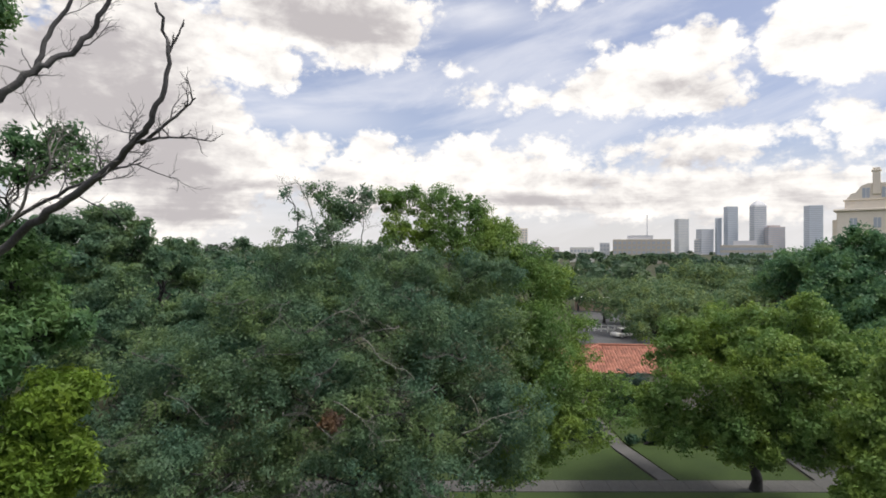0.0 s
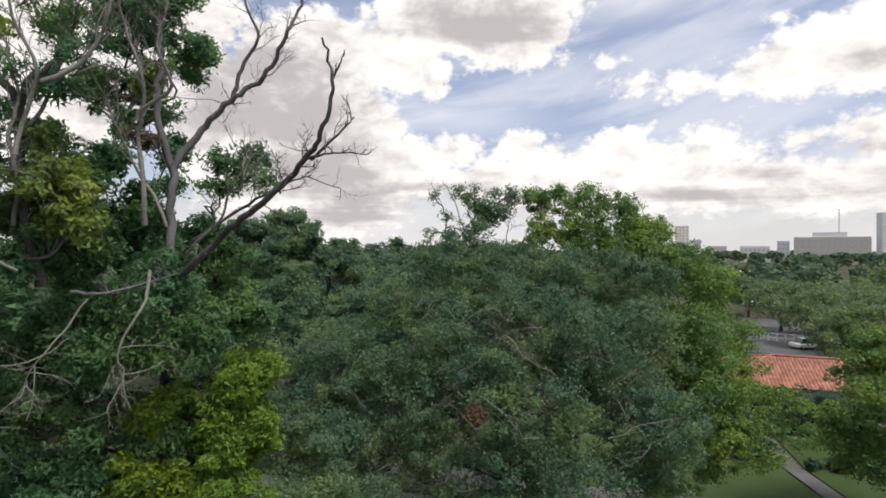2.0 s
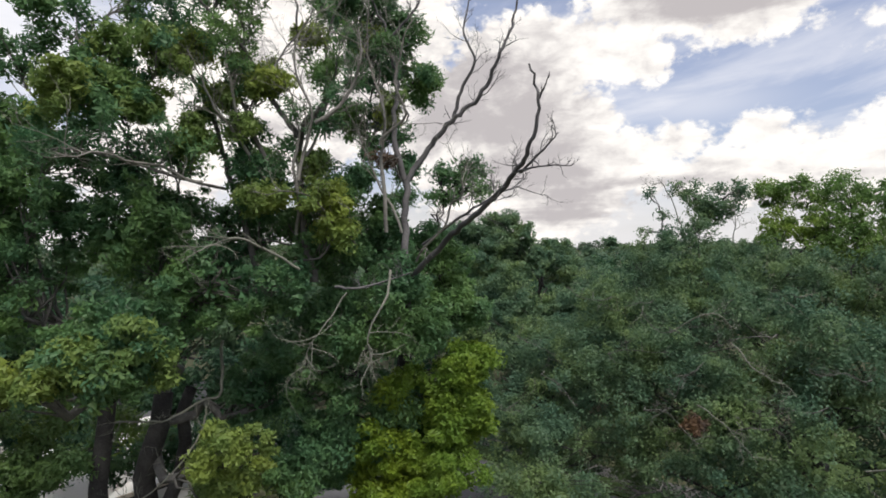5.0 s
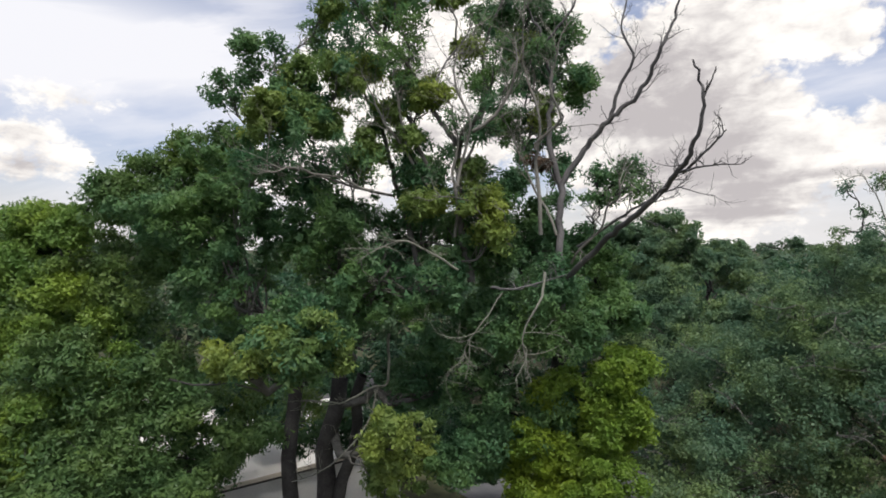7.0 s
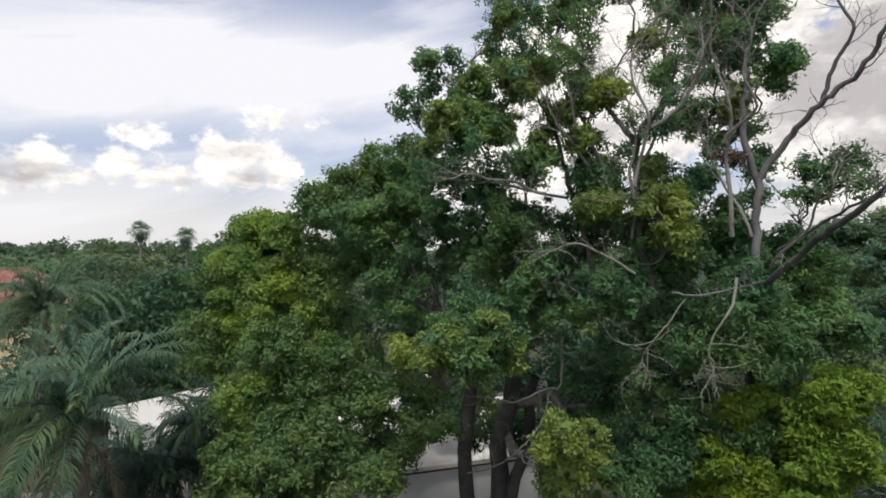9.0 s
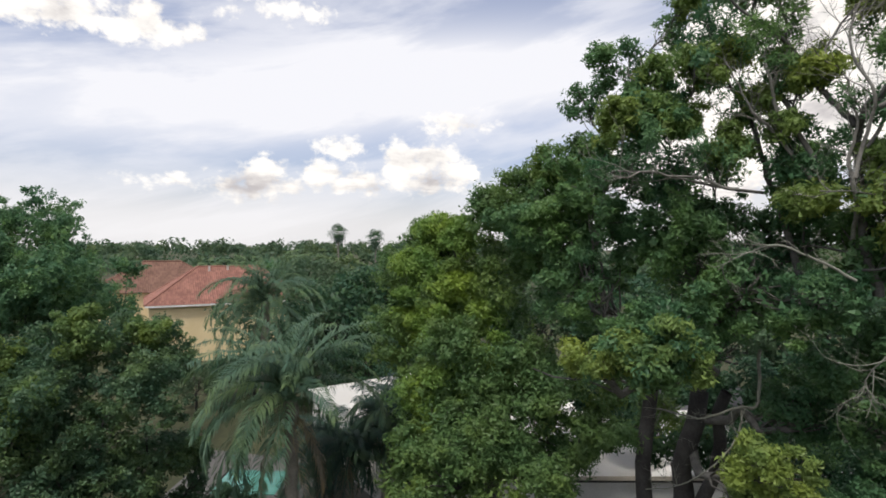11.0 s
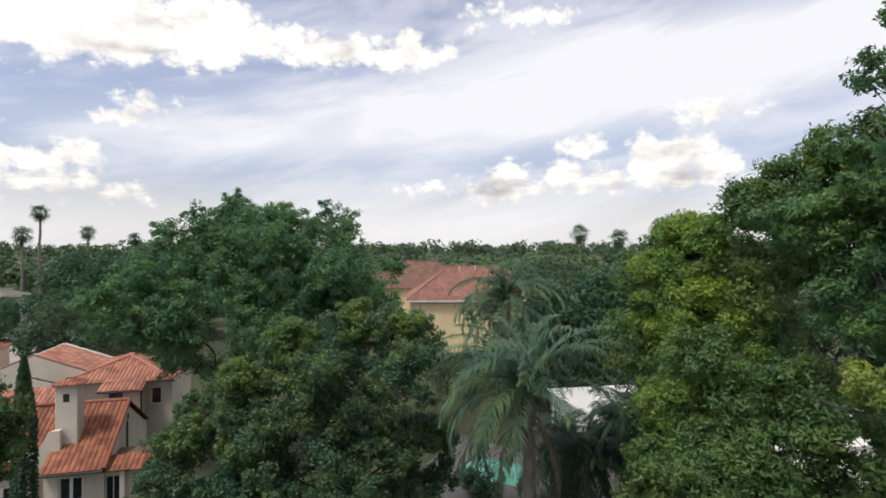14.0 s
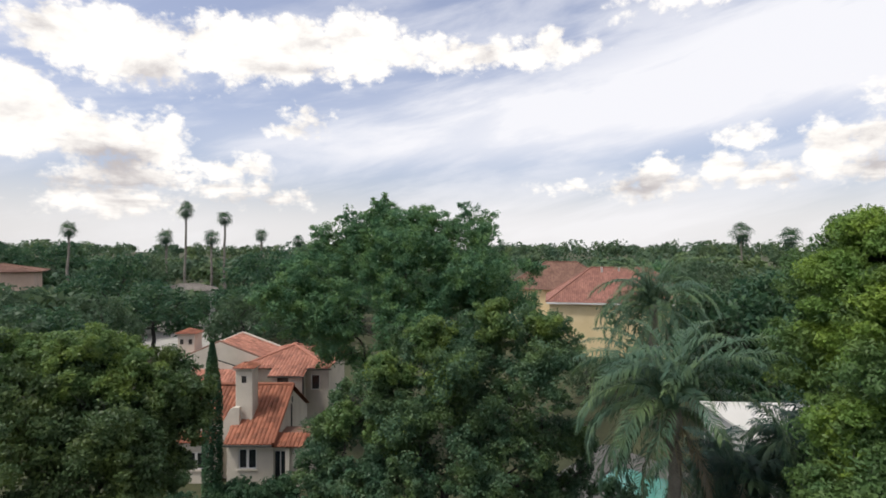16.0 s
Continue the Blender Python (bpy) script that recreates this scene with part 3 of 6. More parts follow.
def grow_tree(name, label, base, fork, trunk_r, lobes, leaves, size, mat, seed, bark=None, young=(), young_mat=None, young_leaves=0, clump=0.5, slim=0.5, core=0.05, stems=1, category="tree", boughs=0.8, group="", loose=(), limb_sides=7, trunk_bark=None, tight=1.0):
    """A tree: trunk, boughs that reach for every lobe of the crown, and the leaves."""
    rng = np.random.default_rng(seed)
    bark = bark or BARK
    base, fork = np.array(base, float), np.array(fork, float)
    tree = thing(name, label, category, tuple(base), group)
    rel = lambda rows: [(q[0] - base[0], q[1] - base[1], q[2] - base[2], *q[3:]) for q in rows]
    lobes, young, loose, fork = rel(lobes), rel(young), rel(loose), fork - base
    pieces = []
    for k in range(stems):
        off = np.array([0, 0, 0]) if k == 0 else np.array([rng.normal() * 0.5, rng.normal() * 0.5, 0])
        path = curve(rng, off + (0, 0, -0.3), fork + off * 1.6, 0, 0.05, 12)
        rad = trunk_r * (0.8 ** k) * np.linspace(1.0, 0.62, 12)
        rad[:3] *= np.array([1.7, 1.25, 1.06])
        pieces.append(tube_arrays(path, rad, 14))
    for pc in pieces:
        part("trunk", joined("trunk", [pc]), trunk_bark or bark, tree)
    mesh, tufts = foliage("crown", rng, [*lobes, *loose], leaves, size, clump, slim, core, tight=tight)
    part("crown", mesh, mat, tree)
    all_tufts = [tufts]
    if young:
        mesh2, tufts2 = foliage("young_foliage", rng, young, young_leaves, size, clump, slim, core, tight=tight)
        part("young_foliage", mesh2, young_mat, tree, "yellow-green lighter foliage")
        all_tufts.append(tufts2)
    tufts = np.concatenate(all_tufts)
    pcs = []
    # every bough springs from the nearest one that is already there
    nodes, radii, paths = [fork * 0.8, fork * 0.9, fork], [trunk_r * 0.62] * 3, [0.0, 0.0, 0.0]
    for q in sorted([*lobes, *young], key=lambda q: np.linalg.norm(np.array(q[:3]) - fork)):
        end = np.array(q[:3])
        at = np.array(nodes)
        cost = np.linalg.norm(at - end, axis=1) + 0.45 * np.array(paths) + 2.0 * np.maximum(0, at[:, 2] - end[2])
        k = int(np.argmin(cost))
        path = curve(rng, nodes[k], end, 0.04, 0.25, 9)
        r0 = max(0.035, radii[k] * (0.62 if k < 3 else 0.72))
        taper = np.linspace(r0, max(0.02, r0 * 0.5), 9)
        part("limb", joined("limb", [tube_arrays(path, taper, limb_sides)]), bark, tree)
        for p, r in list(zip(path, taper))[2::2]:
            nodes.append(p), radii.append(r), paths.append(paths[k] + np.linalg.norm(p - nodes[k]))
        near = tufts[np.linalg.norm(tufts - end, axis=1) < q[3] * 1.15]
        if len(near):
            for t in near[rng.integers(0, len(near), int((3 + 7 * q[3]) * boughs))]:
                s = path[rng.integers(4, 9)]
                pcs.append(tube_arrays(curve(rng, s, t, 0.05, 0.2, 5), np.linspace(min(0.04, r0 * 0.4), 0.01, 5), 3))
    if pcs:
        part("twig_mass", joined("twig_mass", pcs), bark, tree)["kind"] = "stuff"
    return tree


# ---------- ground, streets and paving ----------
def disc(name, radius, z, mat, label, rings=40):
    rr = np.concatenate([[0.0], np.geomspace(4, radius, rings)])
    ang = np.linspace(0, 2 * np.pi, 72, endpoint=False)
    v = np.stack([rr[:, None] * np.cos(ang), rr[:, None] * np.sin(ang), np.full((len(rr), 72), z)], -1)
    i, j = np.meshgrid(np.arange(len(rr) - 1), np.arange(72), indexing="ij")
    f = np.stack([i * 72 + j, (i + 1) * 72 + j, (i + 1) * 72 + (j + 1) % 72, i * 72 + (j + 1) % 72], -1).reshape(-1, 4)
    ob = part(name, mesh_of(name, v, f), mat)
    return tagged(ob, label, "ground", kind="structure")


def sheet(name, corners, z, mat, label, category, thick=0.12):
    bm = bmesh.new()
    top = [bm.verts.new((x, y, z)) for x, y in corners]
    low = [bm.verts.new((x, y, z - thick)) for x, y in corners]
    bm.faces.new(top)
    for i in range(len(top)):
        bm.faces.new((top[i], top[i - 1], low[i - 1], low[i]))
    ob = part(name, bm, mat)
    return tagged(ob, label, category, kind="structure")


disc("ground", 4600, 0.0, SOIL, "flat wooded ground with leaf litter and undergrowth")
sheet("road", [(-60, 17.5), (60, 17.5), (60, 28.3), (-60, 28.3)], 0.02, ASPHALT, "worn grey asphalt street under oak trees", "road", 0.1)
sheet("road_1", [(-12, -113), (-43, -108), (-75, -97), (-75, -89), (-49, -88), (-37, -66), (-27, -76), (-12, -84)], 0.03, PALE_PAVING, "pale wide paved street between trees beyond the villa", "road", 0.1)
sheet("road_2", [(20, 80), (36, 76), (52, 120), (30, 126)], 0.03, ASPHALT, "dark asphalt street beyond the house", "road", 0.1)
sheet("lawn", [(-6, 31.95), (12.5, 31.95), (11.6, 36.5), (11.2, 45), (-6, 46)], 0.08, GRASS, "mown green front lawn", "lawn", 0.2)
sheet("lawn_1", [(13.9, 31.95), (21.6, 31.95), (22.6, 46), (12.8, 46), (12.8, 38)], 0.08, GRASS, "mown green front lawn", "lawn", 0.2)
sheet("verge", [(-30, 28.5), (40, 28.5), (40, 30.3), (-30, 30.3)], 0.10, GRASS, "grass verge between street and pavement", "lawn", 0.2)
# the pavement, slab by slab
walkway = tagged(part("pavement", slab(-30, 40, 30.35, 31.90, -0.1, 0.06), CONCRETE), "grey concrete pavement along the street", "pavement", kind="structure")
bm = slab(0.004, 1.496, 0.0, 1.49, 0.0, 0.05, bevel=0.008)
me_slab = bpy.data.meshes.new("paving_slab")
bm.to_mesh(me_slab), bm.free()
me_slab.materials.append(CONCRETE)
for k in range(22):
    ob = new("paving_slab", me_slab)
    ob.parent, ob.location = walkway, (0.5 + 1.5 * k, 30.38, 0.062)
path_pts = smooth_path([(13.2, 31.9, 0), (12.5, 35.5, 0), (12.0, 38.5, 0), (12.0, 43.5, 0)], 4)
sheet("garden_path", [(p[0] - 0.55, p[1]) for p in path_pts] + [(p[0] + 0.55, p[1]) for p in path_pts[::-1]], 0.13, CONCRETE, "curving grey concrete path across the lawn", "path", 0.2)
sheet("driveway", [(21.8, 31.0), (24.4, 31.0), (26, 46), (23, 46)], 0.11, CONCRETE, "grey concrete driveway beside the lawn", "driveway", 0.2)
sheet("terrace", [(-36, -17), (-27, -17), (-24, -5), (-33, -5)], 0.05, CONCRETE, "pale paved terrace round the pool", "terrace", 0.2)
pool = sheet("pool", [(-32.6, -14.6), (-29.4, -14.5), (-29.2, -10.6), (-32.4, -10.8)], 0.10, POOL, "turquoise swimming pool among palms", "pool", 0.05)
for a, b in (((-32.8, -15.0), (-29.0, -14.65)), ((-32.8, -10.75), (-29.0, -10.4))):
    part("coping", slab(a[0], b[0], a[1], b[1], 0.06, 0.16, bevel=0.03), CONCRETE, pool)


# ---------- roofs and houses ----------
def tiles(width, length_at, pitch, step=0.26, long=0.42, rise=0.075, seed=0):
    """Barrel tiles on a slope: x along the eave, y up the plan, z by the pitch. length_at(x): from and to, in plan."""
    rng = np.random.default_rng(seed)
    vs = []
    ang = np.linspace(0, np.pi, 6)
    tp, cp = math.tan(pitch), math.cos(pitch)
    run = long * cp
    for i in range(int(width / step)):
        x = (i + 0.5) * step
        lo, hi = length_at(x)
        n = int((hi - lo) / run + 0.5)
        for j in range(n):
            y0, y1 = lo + j * run - 0.05, min(lo + (j + 1) * run, hi + 0.03)
            jx, jz = rng.normal() * 0.006, rng.normal() * 0.006
            for y, lift, k in ((y0, 0.026, 1.03), (y1, 0.010, 0.95)):
                vs.append(np.stack([x + jx + np.cos(ang) * step * 0.52 * k, np.full(6, y), (y) * tp + lift + jz + np.sin(ang) * rise * k], 1))
    v = np.concatenate(vs) if vs else np.zeros((0, 3))
    m = len(v) // 12
    base = np.arange(m)[:, None, None] * 12
    q = np.array([[a, a + 1, a + 7, a + 6] for a in range(5)])[None]
    return v, (base + q).reshape(-1, 4)


def slope(parent, eave, turn, width, length_at, pitch, mat, seed=0, name="roof_tiles"):
    """One tiled slope, its eave's left end at eave, rising towards local +y turned by turn degrees."""
    v, f = tiles(width, length_at, pitch, seed=seed)
    m = np.array(pose(*eave, 0, 0, turn))
    v = v @ m[:3, :3].T + m[:3, 3]
    ob = part(name, mesh_of(name, v, f), mat, parent)
    ob["kind"] = "stuff"
    # the deck under the tiles
    bm = bmesh.new()
    xs = np.linspace(0, width, 13)
    tp = math.tan(pitch)
    low = [bm.verts.new((x, length_at(x)[0], length_at(x)[0] * tp)) for x in xs]
    top = [bm.verts.new((x, max(length_at(x)[1], length_at(x)[0] + 0.01), max(length_at(x)[1], length_at(x)[0] + 0.01) * tp)) for x in xs]
    for i in range(12):
        bm.faces.new((low[i], low[i + 1], top[i + 1], top[i]))
    bmesh.ops.solidify(bm, geom=bm.faces[:], thickness=0.1)
    bm.transform(pose(*eave, 0, 0, turn))
    part("roof_deck", bm, mat, parent)


def hip_roof(parent, x0, x1, y0, y1, z, pitch_deg, mat, seed=0):
    w, d = x1 - x0, y1 - y0
    half, p = d / 2, radians(pitch_deg)
    trap = lambda x: (0.0, min(half, x, w - x))
    tri = lambda x: (0.0, min(x, d - x))
    slope(parent, (x0, y0, z), 0, w, trap, p, mat, seed)
    slope(parent, (x1, y1, z), 180, w, trap, p, mat, seed + 1)
    slope(parent, (x1, y0, z), 90, d, tri, p, mat, seed + 2)
    slope(parent, (x0, y1, z), 270, d, tri, p, mat, seed + 3)
    # ridge and hip caps
    zr = z + half * math.tan(p)
    a, b = np.array((x0 + half, y0 + half, zr + 0.08)), np.array((x1 - half, y0 + half, zr + 0.08))
    part("ridge_cap", joined("ridge_cap", [tube_arrays([a, (a + b) / 2, b], [0.12] * 3, 6)]), mat, parent)
    for c, e in (((x0, y0, z), a), ((x0, y1, z), a), ((x1, y0, z), b), ((x1, y1, z), b)):
        c = np.array(c) + (0, 0, 0.08)
        part("ridge_cap", joined("ridge_cap", [tube_arrays([c, (c + e) / 2, e], [0.11] * 3, 6)]), mat, parent)


def walls(parent, x0, x1, y0, y1, z1, mat, z0=0.0, gable=0.0, openings=(), name="wall", thick=0.25):
    """Four walls; the front one (at y0) has real openings (xa, xb, za, zb)."""
    cuts = sorted(openings)
    bm = bmesh.new()
    x = x0
    for xa, xb, za, zb in cuts:
        if xa > x:
            block(bm, x, xa, y0, y0 + thick, z0, z1)
        if za > z0:
            block(bm, xa, xb, y0, y0 + thick, z0, za)
        if zb < z1:
            block(bm, xa, xb, y0, y0 + thick, zb, z1)
        x = xb
    if x < x1:
        block(bm, x, x1, y0, y0 + thick, z0, z1)
    part(name, bm, mat, parent)
    part(name, slab(x0, x1, y1 - thick, y1, z0, z1), mat, parent)
    for xa in (x0, x1 - thick):
        bm = slab(xa, xa + thick, y0 + thick, y1 - thick, z0, z1)
        if gable:
            v = [bm.verts.new(c) for c in ((xa, y0, z1), (xa, y1, z1), (xa, (y0 + y1) / 2, z1 + gable), (xa + thick, y0, z1), (xa + thick, y1, z1), (xa + thick, (y0 + y1) / 2, z1 + gable))]
            for q in ((0, 1, 2), (5, 4, 3), (0, 2, 5, 3), (2, 1, 4, 5), (1, 0, 3, 4)):
                bm.faces.new([v[i] for i in q])
        part(name, bm, mat, parent)


def window(parent, xa, xb, y, za, zb, leaves=2, name="window", frame_mat=None):
    """A window set into an opening of a front wall, with sill, frame and panes."""
    frame_mat = frame_mat or TRIM_WHITE
    bm = bmesh.new()
    f = 0.06
    for a in (xa, xb - f):
        block(bm, a, a + f, y + 0.06, y + 0.14, za, zb)
    for a in (za, zb - f):
        block(bm, xa + f, xb - f, y + 0.06, y + 0.14, a, a + f)
    w = (xb - xa) / leaves
    for k in range(1, leaves):
        block(bm, xa + k * w - 0.07, xa + k * w + 0.07, y + 0.05, y + 0.15, za + f, zb - f)
    win = part(name, bm, frame_mat, parent)
    for k in range(leaves):
        part("pane", slab(xa + k * w + 0.05, xa + (k + 1) * w - 0.05, y + 0.11, y + 0.12, za + 0.05, zb - 0.05), GLASS_DARK, win)
    part("sill", slab(xa - 0.08, xb + 0.08, y - 0.07, y + 0.05, za - 0.09, za, bevel=0.015), STUCCO, win)
    return win


def chimney(parent, x0, x1, y0, y1, z0, z1, holes=1):
    bm = slab(x0, x1, y0, y1, z0, z1, bevel=0.03)
    stack = part("chimney", bm, STUCCO, parent)
    w, d = x1 - x0 + 0.3, y1 - y0 + 0.3
    cx, cy = (x0 + x1) / 2, (y0 + y1) / 2
    part("chimney_ledge", slab(x0 - 0.1, x1 + 0.1, y0 - 0.1, y1 + 0.1, z1, z1 + 0.1, bevel=0.02), STUCCO, stack)
    v, f = [], []
    for k in range(4):
        vv, ff = tiles(w, lambda x: (0.0, min(x, w - x)), radians(24), step=0.2, long=0.3, rise=0.06, seed=k)
        m = np.array(Matrix.Translation((cx, cy, z1 + 0.1)) @ pose(0, 0, 0, 0, 0, 90 * k) @ Matrix.Translation((-w / 2, -w / 2, 0)))
        f.append(ff + sum(len(q) for q in v))
        v.append(vv @ m[:3, :3].T + m[:3, 3])
    part("chimney_cap", mesh_of("chimney_cap", np.concatenate(v), np.concatenate(f)), TILE_ORANGE, stack)
    part("cap_core", slab(x0 - 0.12, x1 + 0.12, y0 - 0.12, y1 + 0.12, z1 + 0.1, z1 + 0.16), TILE_ORANGE, stack)
    # flues are not cut: a dark plate paints each hole's inner shade
    n = holes
    for k in range(n):
        hx = x0 + (k + 0.5) * (x1 - x0) / n
        part("flue_dark_plate", slab(hx - 0.15, hx + 0.15, y0 - 0.012, y0 + 0.05, z1 - 0.78, z1 - 0.36, bevel=0.008), TRIM_DARK, stack)
    return stack


villa = thing("villa", "cream stucco villa with orange barrel-tile roofs and chimneys", "house", (-18.27, -30.25, 0), turn=130.1)
def prism(outline, y0, y1):
    """An upright wall of some outline in x and z, between y0 and y1."""
    bm = bmesh.new()
    front = [bm.verts.new((x, y0, z)) for x, z in outline]
    back = [bm.verts.new((x, y1, z)) for x, z in outline]
    bm.faces.new(front), bm.faces.new(back[::-1])
    for i in range(len(front)):
        bm.faces.new((front[i - 1], back[i - 1], back[i], front[i]))
    return bm


def rake(parent, name, outline, y, mat_wall, mat_cap, cap=0.11, thick=0.28):
    """A gable or parapet wall with a tiled coping along its sloping top."""
    wall = part(name, prism(outline, y, y + thick), mat_wall, parent)
    top = [(x, y + thick / 2, z + 0.03) for x, z in outline[1:-1]]
    for a, b in zip(top, top[1:]):
        a, b = np.array(a), np.array(b)
        part("coping", joined("coping", [tube_arrays([a, (a + b) / 2, b], [cap] * 3, 6)]), mat_cap, wall)


# front wing with its chimney
walls(villa, -2.75, 0.0, -2.0, 6.0, 2.55, STUCCO, gable=2.2, openings=[(-2.07, -0.99, 1.05, 2.25)])
window(villa, -2.07, -0.99, -2.0, 1.05, 2.25)
slope(villa, (-5.2, -2.35, 2.6), 0, 5.3, lambda x: (1.6 if x < 2.4 else 0.0, 4.35), radians(29), TILE_ORANGE, 3)
slope(villa, (0.1, 6.35, 2.6), 180, 5.3, lambda x: (0.0, 4.35), radians(29), TILE_ORANGE, 4)
part("ridge_cap", joined("ridge_cap", [tube_arrays([(-5.2, 2.0, 5.08), (-2.6, 2.0, 5.08), (0.1, 2.0, 5.08)], [0.13] * 3, 6)]), TILE_ORANGE, villa)
part("verge_cap", joined("verge_cap", [tube_arrays([(0.1, -2.35, 2.68), (0.1, -0.2, 3.87), (0.1, 2.0, 5.08)], [0.10] * 3, 6)]), TILE_ORANGE, villa)
walls(villa, -5.0, -2.77, -0.75, 5.9, 3.3, STUCCO)
part("flared_parapet", prism([(-3.5, 2.3), (-3.5, 3.45), (-3.3, 3.62), (-3.1, 3.95), (-2.92, 4.3), (-2.7, 4.42), (-2.35, 4.42), (-2.35, 2.3)], -1.1, -0.78), STUCCO, villa)
chimney(villa, -2.72, -1.68, -0.7, 0.3, 2.5, 6.6, 1)
part("gutter", slab(-2.8, 0.05, -2.46, -2.36, 2.5, 2.6, bevel=0.02), TRIM_DARK, villa)
# low wing beside it
walls(villa, -9.0, -3.52, -1.5, -0.77, 2.5, STUCCO, openings=[(-5.36, -4.24, 0.82, 1.86)])
window(villa, -5.36, -4.24, -1.5, 0.82, 1.86)
slope(villa, (-9.2, -1.8, 2.5), 0, 5.6, lambda x: (0.0, 3.6 if x < 4.1 else 0.95), radians(24), TILE_ORANGE, 31)
walls(villa, -9.0, -5.02, -0.75, 3.2, 2.45, STUCCO)
# porch
walls(villa, 0.02, 1.95, -1.9, 0.6, 2.4, STUCCO, openings=[(0.06, 0.70, 0.0, 2.08)])
door_part = part("door", slab(0.06, 0.70, -1.8, -1.74, 0.02, 2.08, bevel=0.01), GLASS_DARK, villa, "dark glazed door")
part("handle", slab(0.58, 0.62, -1.86, -1.8, 1.0, 1.12, bevel=0.01), TRIM_DARK, door_part)
part("door_frame", slab(0.36, 0.40, -1.83, -1.80, 0.02, 2.08, bevel=0.005), TRIM_WHITE, door_part)
part("porch_column", slab(0.74, 1.0, -2.15, -1.92, 0, 2.4, bevel=0.03), STUCCO, villa)
slope(villa, (-0.02, -2.25, 2.42), 0, 2.05, lambda x: (0.0, 1.15), radians(20), TILE_ORANGE, 5)
part("porch_roof", slab(0.02, 1.95, -1.1, 0.6, 2.42, 2.74, bevel=0.03), TILE_BROWN, villa)
part("downpipe", joined("downpipe", [tube_arrays([(0.08, 1.6, 0.2), (0.08, 1.6, 2.5), (0.08, 1.6, 3.9)], [0.05] * 3, 8)]), TRIM_DARK, villa)
part("gable_vent", slab(-0.02, 0.03, 1.85, 2.15, 3.9, 4.25, bevel=0.01), TRIM_DARK, villa)
# the main house behind
walls(villa, -5.8, 0.95, 9.0, 15.8, 4.6, STUCCO, openings=[(-0.45, 0.25, 2.9, 4.1)])
window(villa, -0.45, 0.25, 9.0, 2.9, 4.1, 1)
hip_roof(villa, -6.2, 1.05, 8.6, 16.2, 4.65, 18, TILE_CORAL, 11)
part("gutter", slab(-0.7, 1.25, 8.5, 8.6, 4.55, 4.65, bevel=0.02), TRIM_DARK, villa)
walls(villa, -3.2, -0.85, 7.8, 8.98, 4.25, STUCCO, openings=[(-2.78, -1.91, 3.72, 4.16)])
window(villa, -2.78, -1.91, 7.8, 3.72, 4.16, 1, frame_mat=TRIM_DARK)
slope(villa, (-3.4, 7.45, 4.3), 0, 2.75, lambda x: (0.0, 1.5), radians(16), TILE_CORAL, 21)
part("gutter", slab(-3.4, -0.65, 7.36, 7.45, 4.22, 4.3, bevel=0.02), TRIM_DARK, villa)
part("downpipe", joined("downpipe", [tube_arrays([(-0.75, 7.7, 0.2), (-0.75, 7.7, 2.5), (-0.75, 7.7, 4.2)], [0.06] * 3, 8)]), TRIM_DARK, villa)
# gabled wing with two raked walls and the larger chimney
rake(villa, "raked_wall", [(-12.2, 0), (-12.2, 4.78), (-8.1, 6.5), (-4.3, 5.0), (-4.3, 0)], 10.0, STUCCO, TILE_BROWN)
slope(villa, (-4.15, 10.3, 4.95), 90, 4.8, lambda x: (0.0, 3.95), radians(21), TILE_CORAL, 16)
slope(villa, (-12.2, 15.1, 4.72), 270, 4.8, lambda x: (0.0, 4.1), radians(22.8), TILE_CORAL, 17)
rake(villa, "raked_wall", [(-12.1, 0), (-12.1, 4.8), (-8.1, 6.45), (-4.3, 5.0), (-4.3, 0)], 15.15, STUCCO, STUCCO)
rake(villa, "parapet", [(-7.3, 0), (-7.3, 5.65), (-5.4, 5.05), (-4.4, 4.6), (-4.4, 0)], 7.0, STUCCO, TRIM_DARK, 0.07, 0.25)
walls(villa, -9.4, -4.4, 3.8, 6.9, 3.55, STUCCO)
slope(villa, (-9.6, 3.5, 3.6), 0, 5.3, lambda x: (0.0, 3.42), radians(21), TILE_CORAL, 15)
chimney(villa, -12.3, -10.85, 11.6, 13.0, 3.0, 6.82, 2)

# pale yellow two-storey house behind the palms
yellow = thing("yellow_house", "pale yellow two-storey house with faded red tile hip roof", "house", (-62.20, -36.45, 0), turn=119.2)
walls(yellow, 0.5, 19.5, 0.5, 11.9, 7.0, STUCCO_YELLOW)
hip_roof(yellow, 0, 20, 0, 12.4, 7.05, 35, TILE_RED, 41)
part("fascia", slab(0.05, 19.95, -0.08, 0.0, 6.85, 7.05), TRIM_WHITE, yellow)
walls(yellow, -6.5, 11.5, 14.5, 27.5, 7.6, STUCCO_YELLOW)
hip_roof(yellow, -7, 12, 14, 28, 7.65, 31, TILE_BROWN, 45)
for vx, vy in ((7.6, 5.4), (9.9, 5.6)):
    part("roof_vent", joined("roof_vent", [tube_arrays([(vx, vy, 10.4), (vx, vy, 11.4), (vx, vy, 11.55)], [0.12, 0.12, 0.2], 8)]), TRIM_WHITE, yellow)

# low house behind the lawn
bung = thing("bungalow", "single-storey house with red-orange tile roof behind the lawn", "house", (9.2, 46.8, 0), turn=-6)
walls(bung, 0.5, 15.5, 0.5, 9.5, 3.05, STUCCO, openings=[(2.0, 3.4, 0.9, 2.2), (6.6, 7.6, 0.0, 2.1)])
window(bung, 2.0, 3.4, 0.5, 0.9, 2.2)
part("door", slab(6.62, 7.58, 0.6, 0.66, 0.02, 2.08, bevel=0.01), TRIM_DARK, bung, "dark front door")
